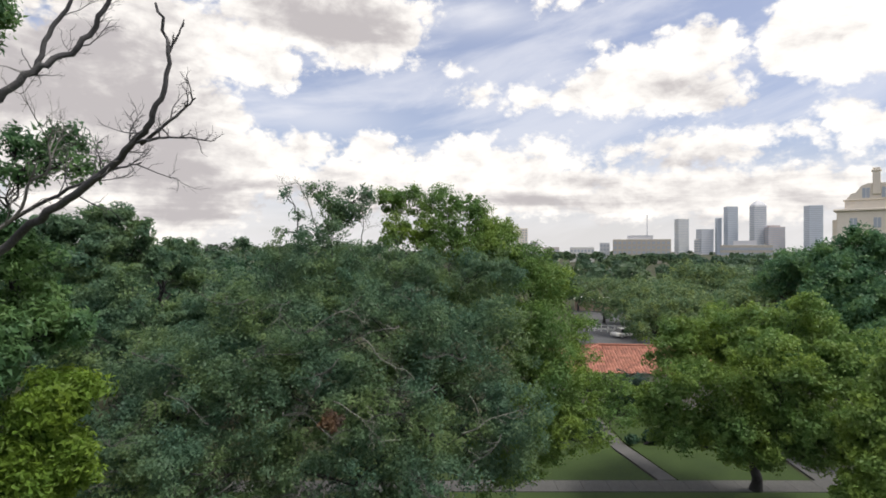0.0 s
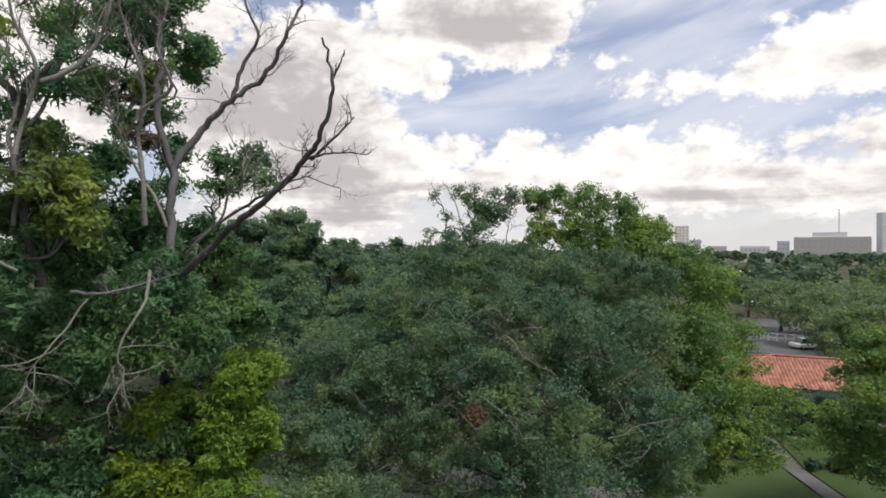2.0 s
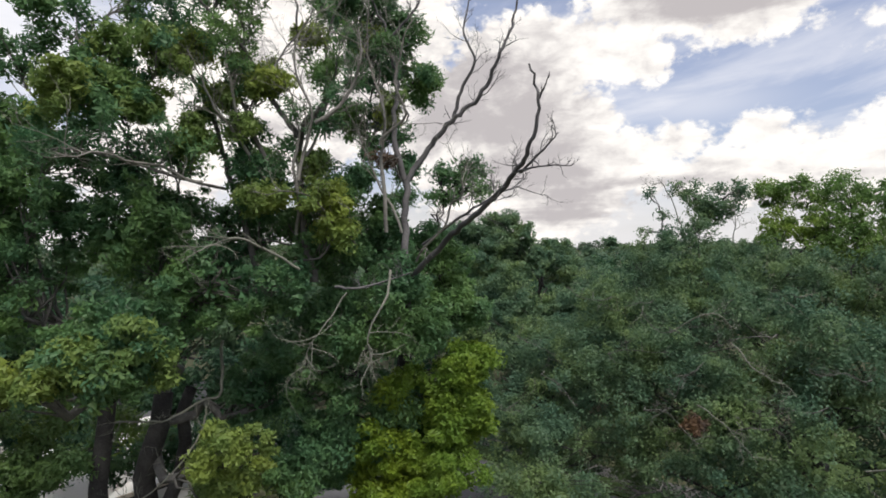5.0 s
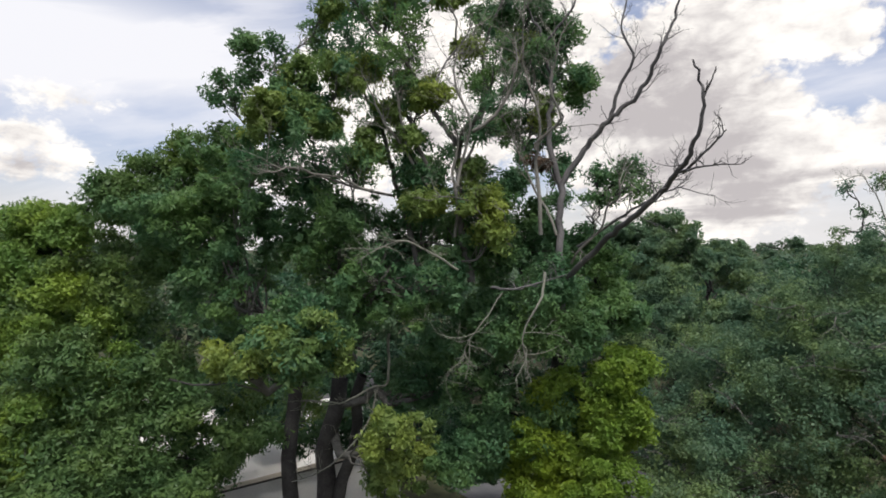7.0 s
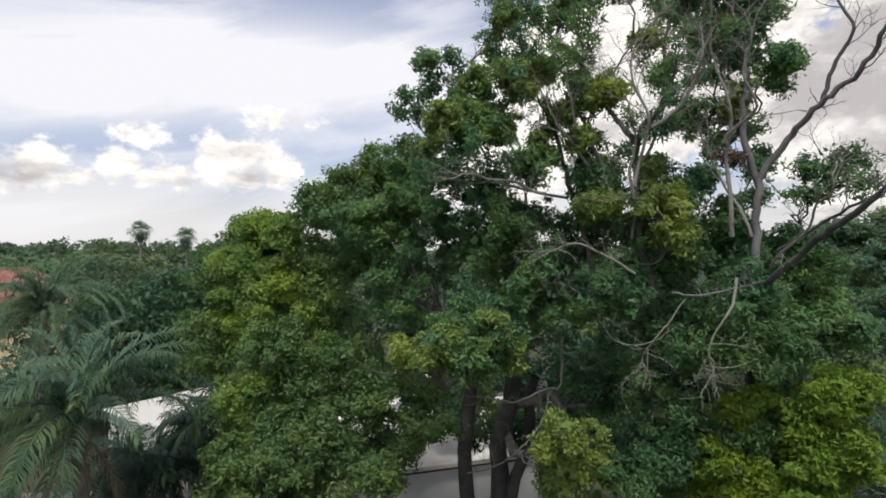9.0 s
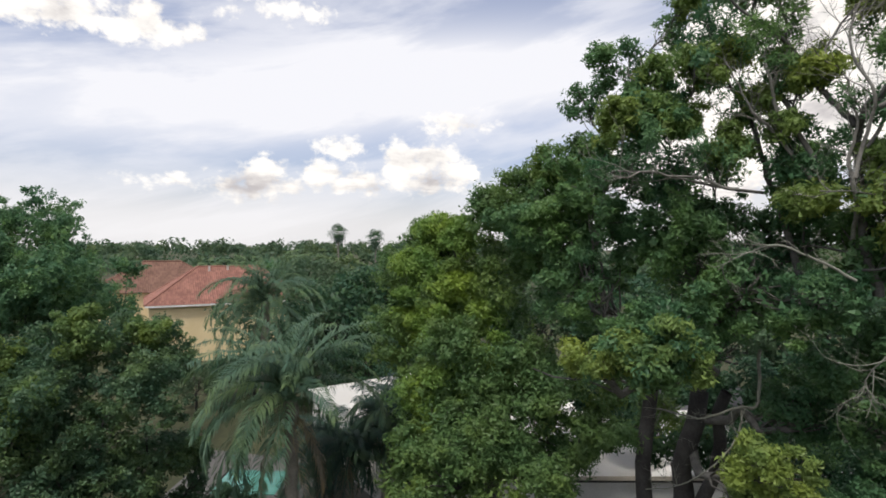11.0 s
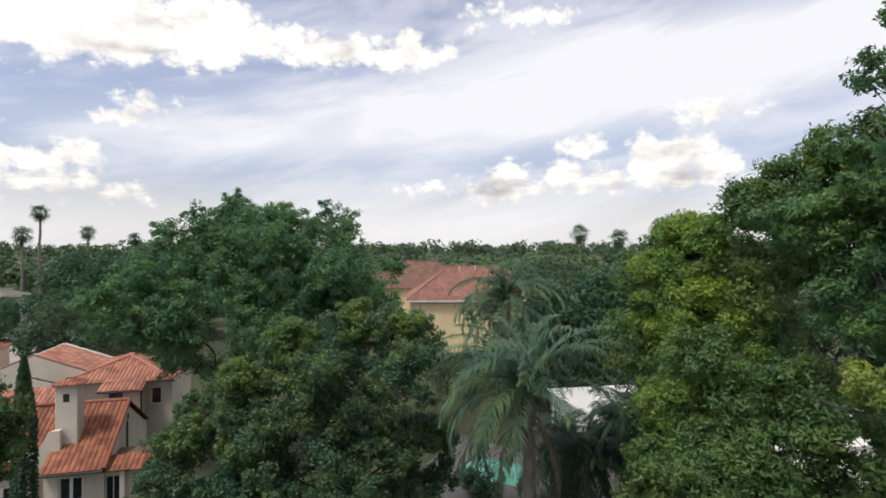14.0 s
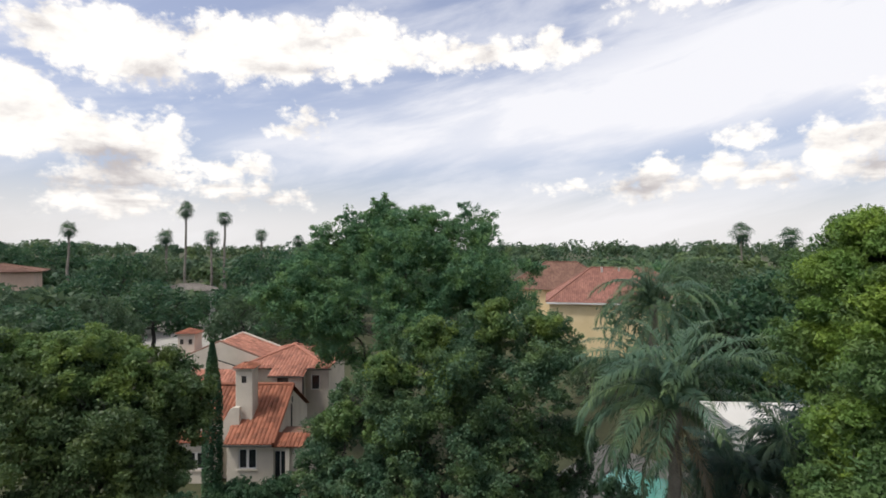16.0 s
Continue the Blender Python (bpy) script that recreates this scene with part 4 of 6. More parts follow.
hip_roof(bung, 0, 16, 0, 10, 3.1, 17, TILE_CORAL, 51)

# grey-roofed house among the far trees
grey_house = thing("grey_house", "far house with low grey-brown hip roof among tall palms", "house", (-47.0, -105.0, 0), turn=155)
walls(grey_house, -4.6, 4.6, -3, 3, 6.2, STUCCO_GREY)
hip_roof(grey_house, -5.2, 5.2, -3.6, 3.6, 6.25, 18, TILE_GREY, 63)

# white flat-roofed house and its front building
white = thing("white_house", "low house with wide white membrane roof among trees", "house", (-36.0, -10.3, 0), turn=35.9)
walls(white, 0, 12.5, 0, 18, 4.0, STUCCO_GREY)
bm = bmesh.new()
vv = [bm.verts.new(c) for c in ((-0.3, -0.3, 4.2), (12.8, -0.3, 4.1), (12.8, 18.3, 4.1), (-0.3, 18.3, 4.2), (6.2, -0.3, 4.4), (6.2, 18.3, 4.4))]
bm.faces.new((vv[0], vv[4], vv[5], vv[3]))
bm.faces.new((vv[4], vv[1], vv[2], vv[5]))
bmesh.ops.solidify(bm, geom=bm.faces[:], thickness=0.18)
part("roof", bm, ROOF_WHITE, white, "white membrane roof")
garage = thing("garage", "whitewashed garage with pale roof and black drip edge", "garage", (-24.6, 1.5, 0), turn=90)
walls(garage, 0, 13, 0, 8, 2.95, STUCCO_GREY)
bm = bmesh.new()
vv = [bm.verts.new(c) for c in ((-0.3, -0.25, 3.2), (13.3, -0.25, 3.2), (13.3, 8.3, 3.75), (-0.3, 8.3, 3.75))]
bm.faces.new(vv)
bmesh.ops.solidify(bm, geom=bm.faces[:], thickness=0.12)
part("roof", bm, ROOF_WHITE, garage)
part("drip_edge", slab(-0.3, 13.3, -0.33, -0.25, 2.93, 3.02), TRIM_DARK, garage)
part("fascia", slab(-0.3, 13.3, -0.3, -0.2, 3.022, 3.2), STUCCO, garage)


# ---------- far buildings ----------
def tower(name, label, az, dist, width, depth, height, mat, floors, band=0.45, top=None, columns=0, category="tower", swing=0.0):
    """A far building with window bands storey by storey, set at a bearing and a distance."""
    x, y = -math.sin(radians(az)) * dist, math.cos(radians(az)) * dist
    ob = thing(name, label, category, (x, y, 0), turn=az + swing)
    w, d = width / 2, depth / 2
    part("wall", slab(-w, w, -d, d, 0, height, bevel=0.2), mat, ob)
    fh = height / floors
    for k in range(1, floors):
        z = k * fh
        if columns:
            cw = width / columns
            for c in range(columns):
                part("window", slab(-w + (c + 0.2) * cw, -w + (c + 0.8) * cw, -d - 0.06, -d + 0.3, z, z + fh * band), HAZED_GLASS, ob)
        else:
            part("window_band", slab(-w - 0.1, w + 0.1, -d - 0.1, d + 0.1, z, z + fh * band), HAZED_GLASS, ob)
    if top == "steps":
        part("crown", slab(-w * 0.6, w * 0.6, -d * 0.6, d * 0.6, height, height * 1.06), mat, ob)
        part("mast", slab(-0.5, 0.5, -0.5, 0.5, height * 1.06, height * 1.12), mat, ob)
    if top == "wedge":
        bm = bmesh.new()
        rings = []
        for kx, ky, z in ((1.0, 1.0, height), (0.94, 0.94, height * 1.03), (0.52, 0.60, height * 1.09), (0.12, 0.2, height * 1.125)):
            rings.append([bm.verts.new((sx * w * kx, sy * d * ky, z)) for sx, sy in ((-1, -1), (1, -1), (1, 1), (-1, 1))])
        for lo, hi in zip(rings, rings[1:]):
            for i in range(4):
                bm.faces.new((lo[i - 1], lo[i], hi[i], hi[i - 1]))
        bm.faces.new(rings[-1])
        part("crown", bm, mat, ob)
    if top == "plant":
        part("plant_room", slab(-w * 0.5, w * 0.4, -d * 0.5, d * 0.5, height, height + 4), HAZED_GREY, ob)
    return ob


def bearing(px):
    return math.degrees(math.atan((784 - px) / 960.7))


# skyline colours already hold the haze of distance
SKY = 1900.0
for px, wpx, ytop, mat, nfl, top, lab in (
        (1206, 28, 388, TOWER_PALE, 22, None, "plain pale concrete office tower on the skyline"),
        (1247, 34, 406, HAZED_GREY, 14, None, "broad grey office block on the skyline"),
        (1271, 13, 386, HAZED_BLUE, 20, None, "slim dark office tower on the skyline"),
        (1293, 28, 366, HAZED_BLUE, 26, None, "blue-grey glazed office tower on the skyline"),
        (1341, 33, 366, HAZED_GREY, 26, "wedge", "grey office tower with tapering crown on the skyline"),
        (1368, 46, 402, HAZED_PINK, 14, "steps", "pinkish granite office block with stepped top"),
        (1439, 38, 364, HAZED_BLUE, 26, None, "blue-grey office tower with flat top"),
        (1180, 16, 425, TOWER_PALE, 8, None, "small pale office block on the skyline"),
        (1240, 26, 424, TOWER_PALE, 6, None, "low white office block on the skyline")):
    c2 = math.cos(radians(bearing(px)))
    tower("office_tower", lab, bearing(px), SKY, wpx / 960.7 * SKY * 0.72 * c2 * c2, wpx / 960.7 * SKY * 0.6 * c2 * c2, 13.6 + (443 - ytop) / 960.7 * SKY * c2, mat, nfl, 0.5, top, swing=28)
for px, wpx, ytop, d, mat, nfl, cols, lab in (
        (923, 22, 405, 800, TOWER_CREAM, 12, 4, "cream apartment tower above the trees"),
        (945, 14, 428, 800, HAZED_PINK, 6, 3, "small pinkish apartment block above the trees"),
        (975, 30, 438, 700, HAZED_PINK, 3, 5, "long low pink building above the trees"),
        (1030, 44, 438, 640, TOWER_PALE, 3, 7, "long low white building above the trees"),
        (1070, 18, 430, 620, HAZED_GREY, 5, 3, "grey office block above the trees"),
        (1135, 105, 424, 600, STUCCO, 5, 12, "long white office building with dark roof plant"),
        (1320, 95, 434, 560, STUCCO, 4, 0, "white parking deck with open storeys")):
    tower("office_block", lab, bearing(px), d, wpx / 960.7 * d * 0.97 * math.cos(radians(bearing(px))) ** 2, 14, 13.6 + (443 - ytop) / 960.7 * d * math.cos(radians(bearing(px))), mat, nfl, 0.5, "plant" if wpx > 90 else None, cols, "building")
mast_b = bearing(1145)
tower("radio_mast", "thin radio mast behind the white building", mast_b, 900, 1.2, 1.2, 13.6 + 58 / 960.7 * 900, HAZED_GREY, 2, 0.1, category="mast")
# grand cream building
hotel = thing("cream_building", "large cream masonry building with chimneys and stepped roof", "building", (math.sin(radians(39.3)) * 158, math.cos(radians(39.3)) * 158, 0), turn=-39)
part("wall", slab(-9, 16, -6, 10, 0, 22.4, bevel=0.1), TOWER_CREAM, hotel)
part("cornice", slab(-9.6, 16.6, -6.6, 10.6, 22.4, 22.9, bevel=0.1), TOWER_CREAM, hotel)
part("mansard", prism([(-7.6, 22.9), (-7.5, 24.9), (-6.3, 26.4), (-5.6, 26.5), (-4.6, 28.0), (-3.4, 28.5), (16, 28.5), (16, 22.9)], -5, 9), TOWER_CREAM, hotel)
part("cornice", slab(-7.9, 16.4, -5.3, 9.3, 24.8, 25.05, bevel=0.08), TOWER_CREAM, hotel)
for cx in (-2.6, 0.4):
    st = part("chimney", slab(cx, cx + 1.4, -5.4, -3.9, 26.0, 31.9, bevel=0.08), TOWER_CREAM, hotel)
    part("chimney_ledge", slab(cx - 0.2, cx + 1.6, -5.6, -3.7, 31.1, 31.4, bevel=0.05), TOWER_CREAM, st)
for cx, cz in ((-4.4, 25.3), (-1.0, 25.3), (1.6, 25.3), (4.4, 25.3), (-6.6, 18.6), (-2.4, 18.6), (1.8, 18.6), (5.4, 18.6)):
    wn = part("window", slab(cx, cx + 1.3, -6.08 if cz < 22 else -5.08, -5.8 if cz < 22 else -4.8, cz, cz + 2.2), HAZED_GLASS, hotel)
    part("window_frame", slab(cx + 0.58, cx + 0.7, -6.12 if cz < 22 else -5.12, -5.9 if cz < 22 else -4.9, cz, cz + 2.2), TRIM_WHITE, wn)

part("annex", slab(-9.9, -9.02, -4, 8, 0, 20.6, bevel=0.1), TOWER_CREAM, hotel)
# things beyond the low house
pav = thing("white_pavilion", "small building with bright white gabled roof far off", "building", (53.75, 223.6, 0), turn=-13)
part("wall", slab(-3, 3, -3, 3, 0, 4.6), STUCCO, pav)
bm = bmesh.new()
vs = [bm.verts.new(c) for c in ((-4, -4, 4.6), (4, -4, 4.6), (4, 4, 4.6), (-4, 4, 4.6), (1.5, -4, 6.8), (1.5, 4, 6.8))]
for q in ((0, 1, 4), (1, 2, 5, 4), (2, 3, 5), (3, 0, 4, 5), (3, 2, 1, 0)):
    bm.faces.new([vs[i] for i in q])
part("roof", bm, ROOF_WHITE, pav)
shed = thing("pink_annex", "low pink-walled building with pale flat roof", "building", (34.5, 121, 0), turn=-15)
walls(shed, -5, 5, 0, 5, 2.4, STUCCO_PINK)
part("roof", slab(-5.4, 5.4, -0.4, 5.4, 2.42, 2.7, bevel=0.03), ROOF_WHITE, shed)
fence = thing("picket_fence", "white post fence along the far street", "fence", (23.5, 92, 0), turn=-32)
bm = slab(-0.07, 0.07, -0.07, 0.07, 0, 1.3, bevel=0.02)
me_post = bpy.data.meshes.new("post")
bm.to_mesh(me_post), bm.free()
me_post.materials.append(TRIM_WHITE)
for k in range(14):
    ob = new("post", me_post)
    ob.parent, ob.location = fence, (k * 1.1, 0, 0)
for z in (0.45, 1.05):
    part("rail", slab(-0.1, 14.5, -0.03, 0.03, z, z + 0.16), TRIM_WHITE, fence)


def parked_car(label, x, y, turn, paint):
    car = thing("car", label, "car", (x, y, 0.03), turn=turn)
    bm = slab(-2.2, 2.2, -0.88, 0.88, 0.28, 0.85, bevel=0.12)
    part("body", bm, paint, car)
    bm = bmesh.new()
    vs = [bm.verts.new(c) for c in ((-1.6, -0.8, 0.83), (1.0, -0.8, 0.83), (1.0, 0.8, 0.83), (-1.6, 0.8, 0.83), (-1.1, -0.65, 1.42), (0.3, -0.65, 1.42), (0.3, 0.65, 1.42), (-1.1, 0.65, 1.42))]
    for q in ((0, 1, 5, 4), (1, 2, 6, 5), (2, 3, 7, 6), (3, 0, 4, 7)):
        bm.faces.new([vs[i] for i in q])
    part("windows", bm, GLASS_DARK, car)
    part("roof", slab(-1.12, 0.32, -0.66, 0.66, 1.415, 1.46, bevel=0.02), paint, car)
    for wx in (-1.35, 1.35):
        for wy in (-0.86, 0.86):
            v, f = tube_arrays([(wx, wy - 0.1, 0.32), (wx, wy, 0.32), (wx, wy + 0.1, 0.32)], [0.32] * 3, 14)
            wheel = part("wheel", mesh_of("wheel", v, f), TRIM_DARK, car)
            part("rim", joined("rim", [tube_arrays([(wx, wy - 0.11, 0.32), (wx, wy + 0.11, 0.32)], [0.19] * 2, 10)]), TRIM_WHITE, wheel)


parked_car("white car parked beyond the low house", 28.4, 84.6, 20, TRIM_WHITE)
parked_car("white car parked beside the far fence", 31.5, 86.5, 20, TRIM_WHITE)
lampp = thing("street_lamp", "slim pale street lamp pole among trees", "street lamp", (42.5, 122, 0))
part("pole", joined("pole", [tube_arrays([(0, 0, 0), (0, 0, 5), (0, 0, 9.6)], [0.13, 0.11, 0.08], 8)]), TOWER_CREAM, lampp)
part("arm", joined("arm", [tube_arrays([(0, 0, 9.5), (0.6, 0, 9.8), (1.3, 0, 9.8)], [0.06, 0.05, 0.05], 6)]), TOWER_CREAM, lampp)
part("lamp_head", slab(1.1, 1.8, -0.15, 0.15, 9.7, 9.88, bevel=0.04), TRIM_WHITE, lampp)


# ---------- the large trees ----------
LOBES_AY = [
    (-14.2, 2.5, 10.8, 0.7), (-12.5, 3.0, 11.2, 0.8), (-12.1, 4.1, 11.5, 0.8), (-12.0, 4.8, 10.9, 0.5), (-11.5, 8.1, 21.0, 0.6), (-12.8, 7.0, 20.7, 0.6),
    (-13.3, 6.2, 18.9, 0.6), (-12.4, 6.6, 17.6, 0.4), (-12.8, 5.9, 16.8, 0.4), (-10.8, 8.2, 15.9, 0.4), (-11.4, 7.4, 18.0, 0.4), (-10.5, 10.7, 17.7, 0.4),
    (-10.5, 8.5, 14.8, 0.7), (-14.6, 5.9, 21.1, 0.5), (-12.0, 7.3, 15.2, 0.5), (-13.5, 3.6, 17.1, 0.9), (-14.0, 4.7, 18.6, 0.7), (-13.1, 4.7, 17.0, 0.6), (-11.6, 9.5, 14.9, 0.45), (-13, 8.4, 18.6, 0.6), (-12.4, 7.6, 15, 0.5),
    (-11.5, 6.3, 8.7, 0.9), (-12.7, 6.9, 7.2, 1.35),
]
LOBES_MIST = [
    (-13, 6.1, 16.2, 0.62), (-11.9, 6.9, 16.8, 0.42), (-12.4, 7.1, 18.5, 0.4), (-11.6, 7.4, 17.9, 0.5), (-11.1, 7.3, 14.9, 0.45), (-11.3, 8.7, 16.1, 0.42), (-9.9, 8, 14.9, 0.55), (-10.2, 10.6, 18, 0.42), (-11.7, 7.2, 14.9, 0.5), (-9.8, 8.2, 14.2, 0.55), (-11.4, 8.5, 19.5, 0.45), (-11, 10.5, 19.8, 0.5), (-13.7, 6.9, 19.2, 0.5), (-12.7, 5.2, 18.5, 0.6), (-13.6, 4.3, 17.6, 0.7), (-13.3, 5, 17.3, 0.6),
]
LOBES_A2 = [
    (-15.5, 3.4, 14.4, 1.0), (-14.8, 5.4, 15.7, 0.9), (-14.3, 6.3, 14.6, 1.0), (-11.3, 8.4, 14.1, 0.9), (-10.8, 9.7, 15.6, 0.7, 0.8), (-13.7, 7.6, 14.3, 1.1),
    (-11.0, 9.4, 13.3, 1.0), (-14.2, 6.6, 11.7, 1.1), 
    (-14, 8.8, 14.8, 0.9), (-12.7, 8.9, 14.2, 0.7), (-14.9, 9.3, 16.4, 0.8), (-12.6, 10.7, 15.8, 0.7), (-12, 11.4, 20.1, 0.8), (-14.1, 10.5, 15.4, 0.7), (-13.9, 8.6, 9.8, 1), (-13.6, 8.2, 9, 0.9), (-13.4, 9.4, 9.6, 1),
]
LOBES_E3 = [
    (-18.0, 32.3, 14.6, 1.0), (-19.7, 32.5, 15.1, 1.4), (-21.2, 31.6, 14.9, 1.3), (-22.5, 30.7, 14.5, 1.3), (-19.7, 31.3, 13.1, 2.0), (-17.5, 32.6, 12.7, 1.7),
    (-22.9, 30.3, 12.8, 1.9), (-15.6, 42.2, 14.1, 0.6), (-17.1, 36.2, 13.3, 1.1),
]
LOBES_C2 = [
    (-18.9, -1.8, 8.7, 1.2), (-17.8, 0.2, 9.1, 1.2), (-17.4, -1.8, 7.1, 1.3), (-16.8, 0.3, 7.5, 1.4), (-16.1, 1.7, 6.7, 1.3), (-17.8, -2.6, 5.6, 1.1),
    (-17.1, 2.0, 8.9, 1.0), (-19.8, -0.5, 10.2, 1.1), (-21.8, -2.4, 10.5, 1.1), (-17.8, 2.3, 8.9, 1.2), (-17.4, 3.8, 7.6, 1.0), (-17.2, 2.6, 6.6, 1.3),
    (-16.4, -1.0, 6.2, 1.5), (-21.0, 0.8, 15.5, 0.9),
]
LOBES_C2 += [
    (-22.1, -0.6, 14.2, 0.8), (-23.1, -1.9, 14.5, 0.8), (-17.5, 3.6, 17.0, 1.0), (-22.7, 9.7, 5.8, 1.1), (-12.2, 3.5, 11.1, 0.8), (-18.6, 1.9, 16.5, 1.0),
    (-18.7, 1.1, 16.0, 0.9), (-17.9, 2.9, 16.8, 1.0), (-18.8, 0.2, 15.3, 0.9), (-17.3, 3.5, 7.7, 0.7), (-16.9, 4.8, 7.6, 0.65), (-17, 5.8, 8.3, 0.7),
    (-18, 4.5, 8.4, 0.8), (-16.8, 3.1, 7.1, 0.6),
]
LOBES_CY = [
    (-21.2, -1.7, 14.6, 0.8), (-20.7, -2.4, 13.1, 0.9), (-19.8, -0.7, 14.2, 0.8), (-19.8, -1.0, 12.7, 1.0), (-20.7, -2.4, 11.6, 1.0), (-19.7, -1.2, 10.9, 1.1),
    (-19.2, -0.1, 11.4, 0.8), (-20.7, -2.0, 10.4, 0.8), (-18.2, 0.4, 10.1, 0.8), (-18.8, -0.8, 9.6, 0.8), (-18.6, -1.5, 8.6, 1.3), (-20.1, -1.1, 12.3, 1.1),
]
LOBES_G = [
    (-24.4, 10.8, 6.6, 1.9), (-23.1, 13.3, 6.5, 2.2), (-25.7, 7.7, 6.0, 1.7), (-21.0, 14.6, 4.8, 2.1), (-27.2, 6.0, 6.5, 1.7), (-19.6, 16.4, 3.7, 2.0),
    (-26.0, 9.6, 7.9, 1.8), (-17.0, 17.6, 4.4, 1.6), (-21.1, 8.9, 5.6, 1.0), (-20.4, 10.2, 5.9, 1.1), (-21.7, 7.6, 5.8, 0.9), (-19.5, 11.1, 4.9, 1.2),
]
LOBES_E2 = [
    (-14.8, 28.6, 9.0, 2.6), (-17.6, 29.3, 10.7, 2.2), (-13.0, 30.6, 9.4, 2.1), (-17.2, 26.1, 8.6, 2.0), (-16.9, 35.4, 12.3, 1.9), (-11.0, 30.3, 9.5, 1.7),
]
LOBES_O2 = [
    (2.7, 21.8, 4.7, 1.0, 0.7), (-12.0, 19.7, 5.3, 2.0), (-13.1, 21.3, 7.5, 1.8), (-8.8, 19.1, 4.9, 1.8), (-6.6, 24.1, 10.7, 2.0), (-3.3, 23.8, 11.2, 2.0),
    (-0.1, 24.5, 11.1, 2.2), (-3.5, 20.7, 8.5, 1.7), (-0.3, 21.5, 8.1, 1.8), (-6.9, 21.9, 9.1, 1.8), (-8.2, 15.6, 5.4, 1.4), (-9.9, 16.2, 4.9, 1.2), (-6.5, 16.2, 5.1, 1.5), (-8.7, 17.7, 6.3, 1.5),
]
LOBES_A = [
    (-13.9, 9, 24.1, 1.89, 0.7), (-12, 9.8, 20.8, 0.72, 0.7), (-15.4, 6.5, 21.7, 0.9, 0.7), (-15.7, 5.8, 20.5, 0.72, 0.7), (-15.2, 4.2, 19.1, 1.17, 0.7), (-16.5, 3.4, 18.7, 0.81, 0.7),
    (-14.1, 4.4, 17.4, 1.44, 0.7), (-12.5, 7.5, 16.9, 0.6, 0.5), (-12.5, 7.6, 15.4, 1.1, 0.7), (-10.5, 8.5, 14.8, 1), (-14.2, 6.6, 16.2, 0.6, 0.5), (-16.4, 3.9, 15.7, 1.9),
    (-14.8, 5.4, 14.4, 1.8), (-13, 6.7, 12.8, 1.7), (-11.4, 7.4, 12.7, 1.2), (-12.8, 3.6, 11.3, 1.4), (-12.5, 4.4, 12, 1), (-16.9, 1.7, 14.6, 1.5),
    (-16.1, 3, 12.7, 1.7), (-16.1, 7.2, 13, 1.8),
]
LOBES_C = [
    (-21.0, 1.5, 15.2, 1.5), (-19.7, 2.9, 16.2, 1.2), (-22.1, -0.5, 13.8, 1.6), (-23.1, -1.9, 13.6, 1.5), (-21.1, -1.7, 11.6, 2.0), (-20.1, 0.5, 12.3, 2.1),
    (-18.8, 2.5, 13.8, 1.7), (-17.9, 1.4, 9.7, 1.5), (-18.1, -0.7, 10.2, 1.3), (-19.1, -1.4, 8.1, 2.2), (-17.5, 1.0, 7.7, 1.9), (-21.0, -3.2, 10.3, 1.7),
    (-24.0, -3.5, 12.8, 1.4), (-17.1, -0.4, 7.3, 1.4),
]
LOBES_B = [
    (-11.1, 10.8, 19.2, 0.97, 0.55), (-10.8, 12.4, 19.2, 0.88, 0.55), (-11.2, 10.7, 20.8, 1.06, 0.55), (-11.6, 10.3, 17.4, 0.88, 0.55), (-10.6, 11.9, 20.5, 0.79, 0.55), (-11.1, 11.5, 17.2, 0.7, 0.55),
    (-7.9, 10.9, 15.5, 0.4, 0.5), (-7.7, 11.1, 15.8, 0.4, 0.5), (-7.2, 10.8, 15.2, 0.3, 0.5), (-8.6, 11, 15.7, 0.4, 0.5), (-8.3, 10.6, 15.1, 0.4, 0.55), (-10.5, 10, 14.1, 1.2),
    (-9, 11.3, 13.3, 1.1), (-9.1, 9.9, 11.9, 1.6), (-10.9, 9.6, 11.8, 1.5), (-8.7, 11.6, 12, 1), (-12.1, 9, 10.3, 1.6, 0.8), (-10.9, 10.3, 8.7, 1.9, 0.8),
    (-12.3, 9.4, 7.4, 1.8, 0.8), 
]
LOBES_BY = [
    (-8.3, 11.0, 9.9, 0.9), (-8.0, 11.3, 10.6, 0.7), (-9.3, 10.4, 9.7, 0.9), (-8.0, 11.5, 9.2, 0.6), (-9.5, 10.9, 8.4, 1.5), (-8.3, 11.8, 10.4, 0.7),
    (-8.5, 11.7, 8.7, 0.9), (-8.7, 10.9, 7.5, 1.1), (-10.2, 10.3, 6.9, 1.1),
]
LOBES_O = [
    (-5.4, 26.0, 15.9, 0.95), (-4.4, 26.2, 15.8, 0.95), (-5.0, 26.1, 15.0, 0.9), (-3.7, 26.3, 16.2, 0.5), (-5.2, 25.1, 12.3, 2.1), (-1.9, 24.9, 12.4, 2.0),
    (1.5, 24.9, 12.3, 2.2), (-5.3, 25.1, 14.3, 0.9), (-6.2, 24.9, 13.9, 0.8), (-7.4, 25.4, 16.2, 0.3, 0.5), (-6.8, 25.6, 15.2, 0.28, 0.5), (-7.6, 25.4, 14.4, 0.35, 0.6),
    (-6.2, 25.8, 16.5, 0.32, 0.6), (-6.6, 25.7, 14.3, 0.45),
]
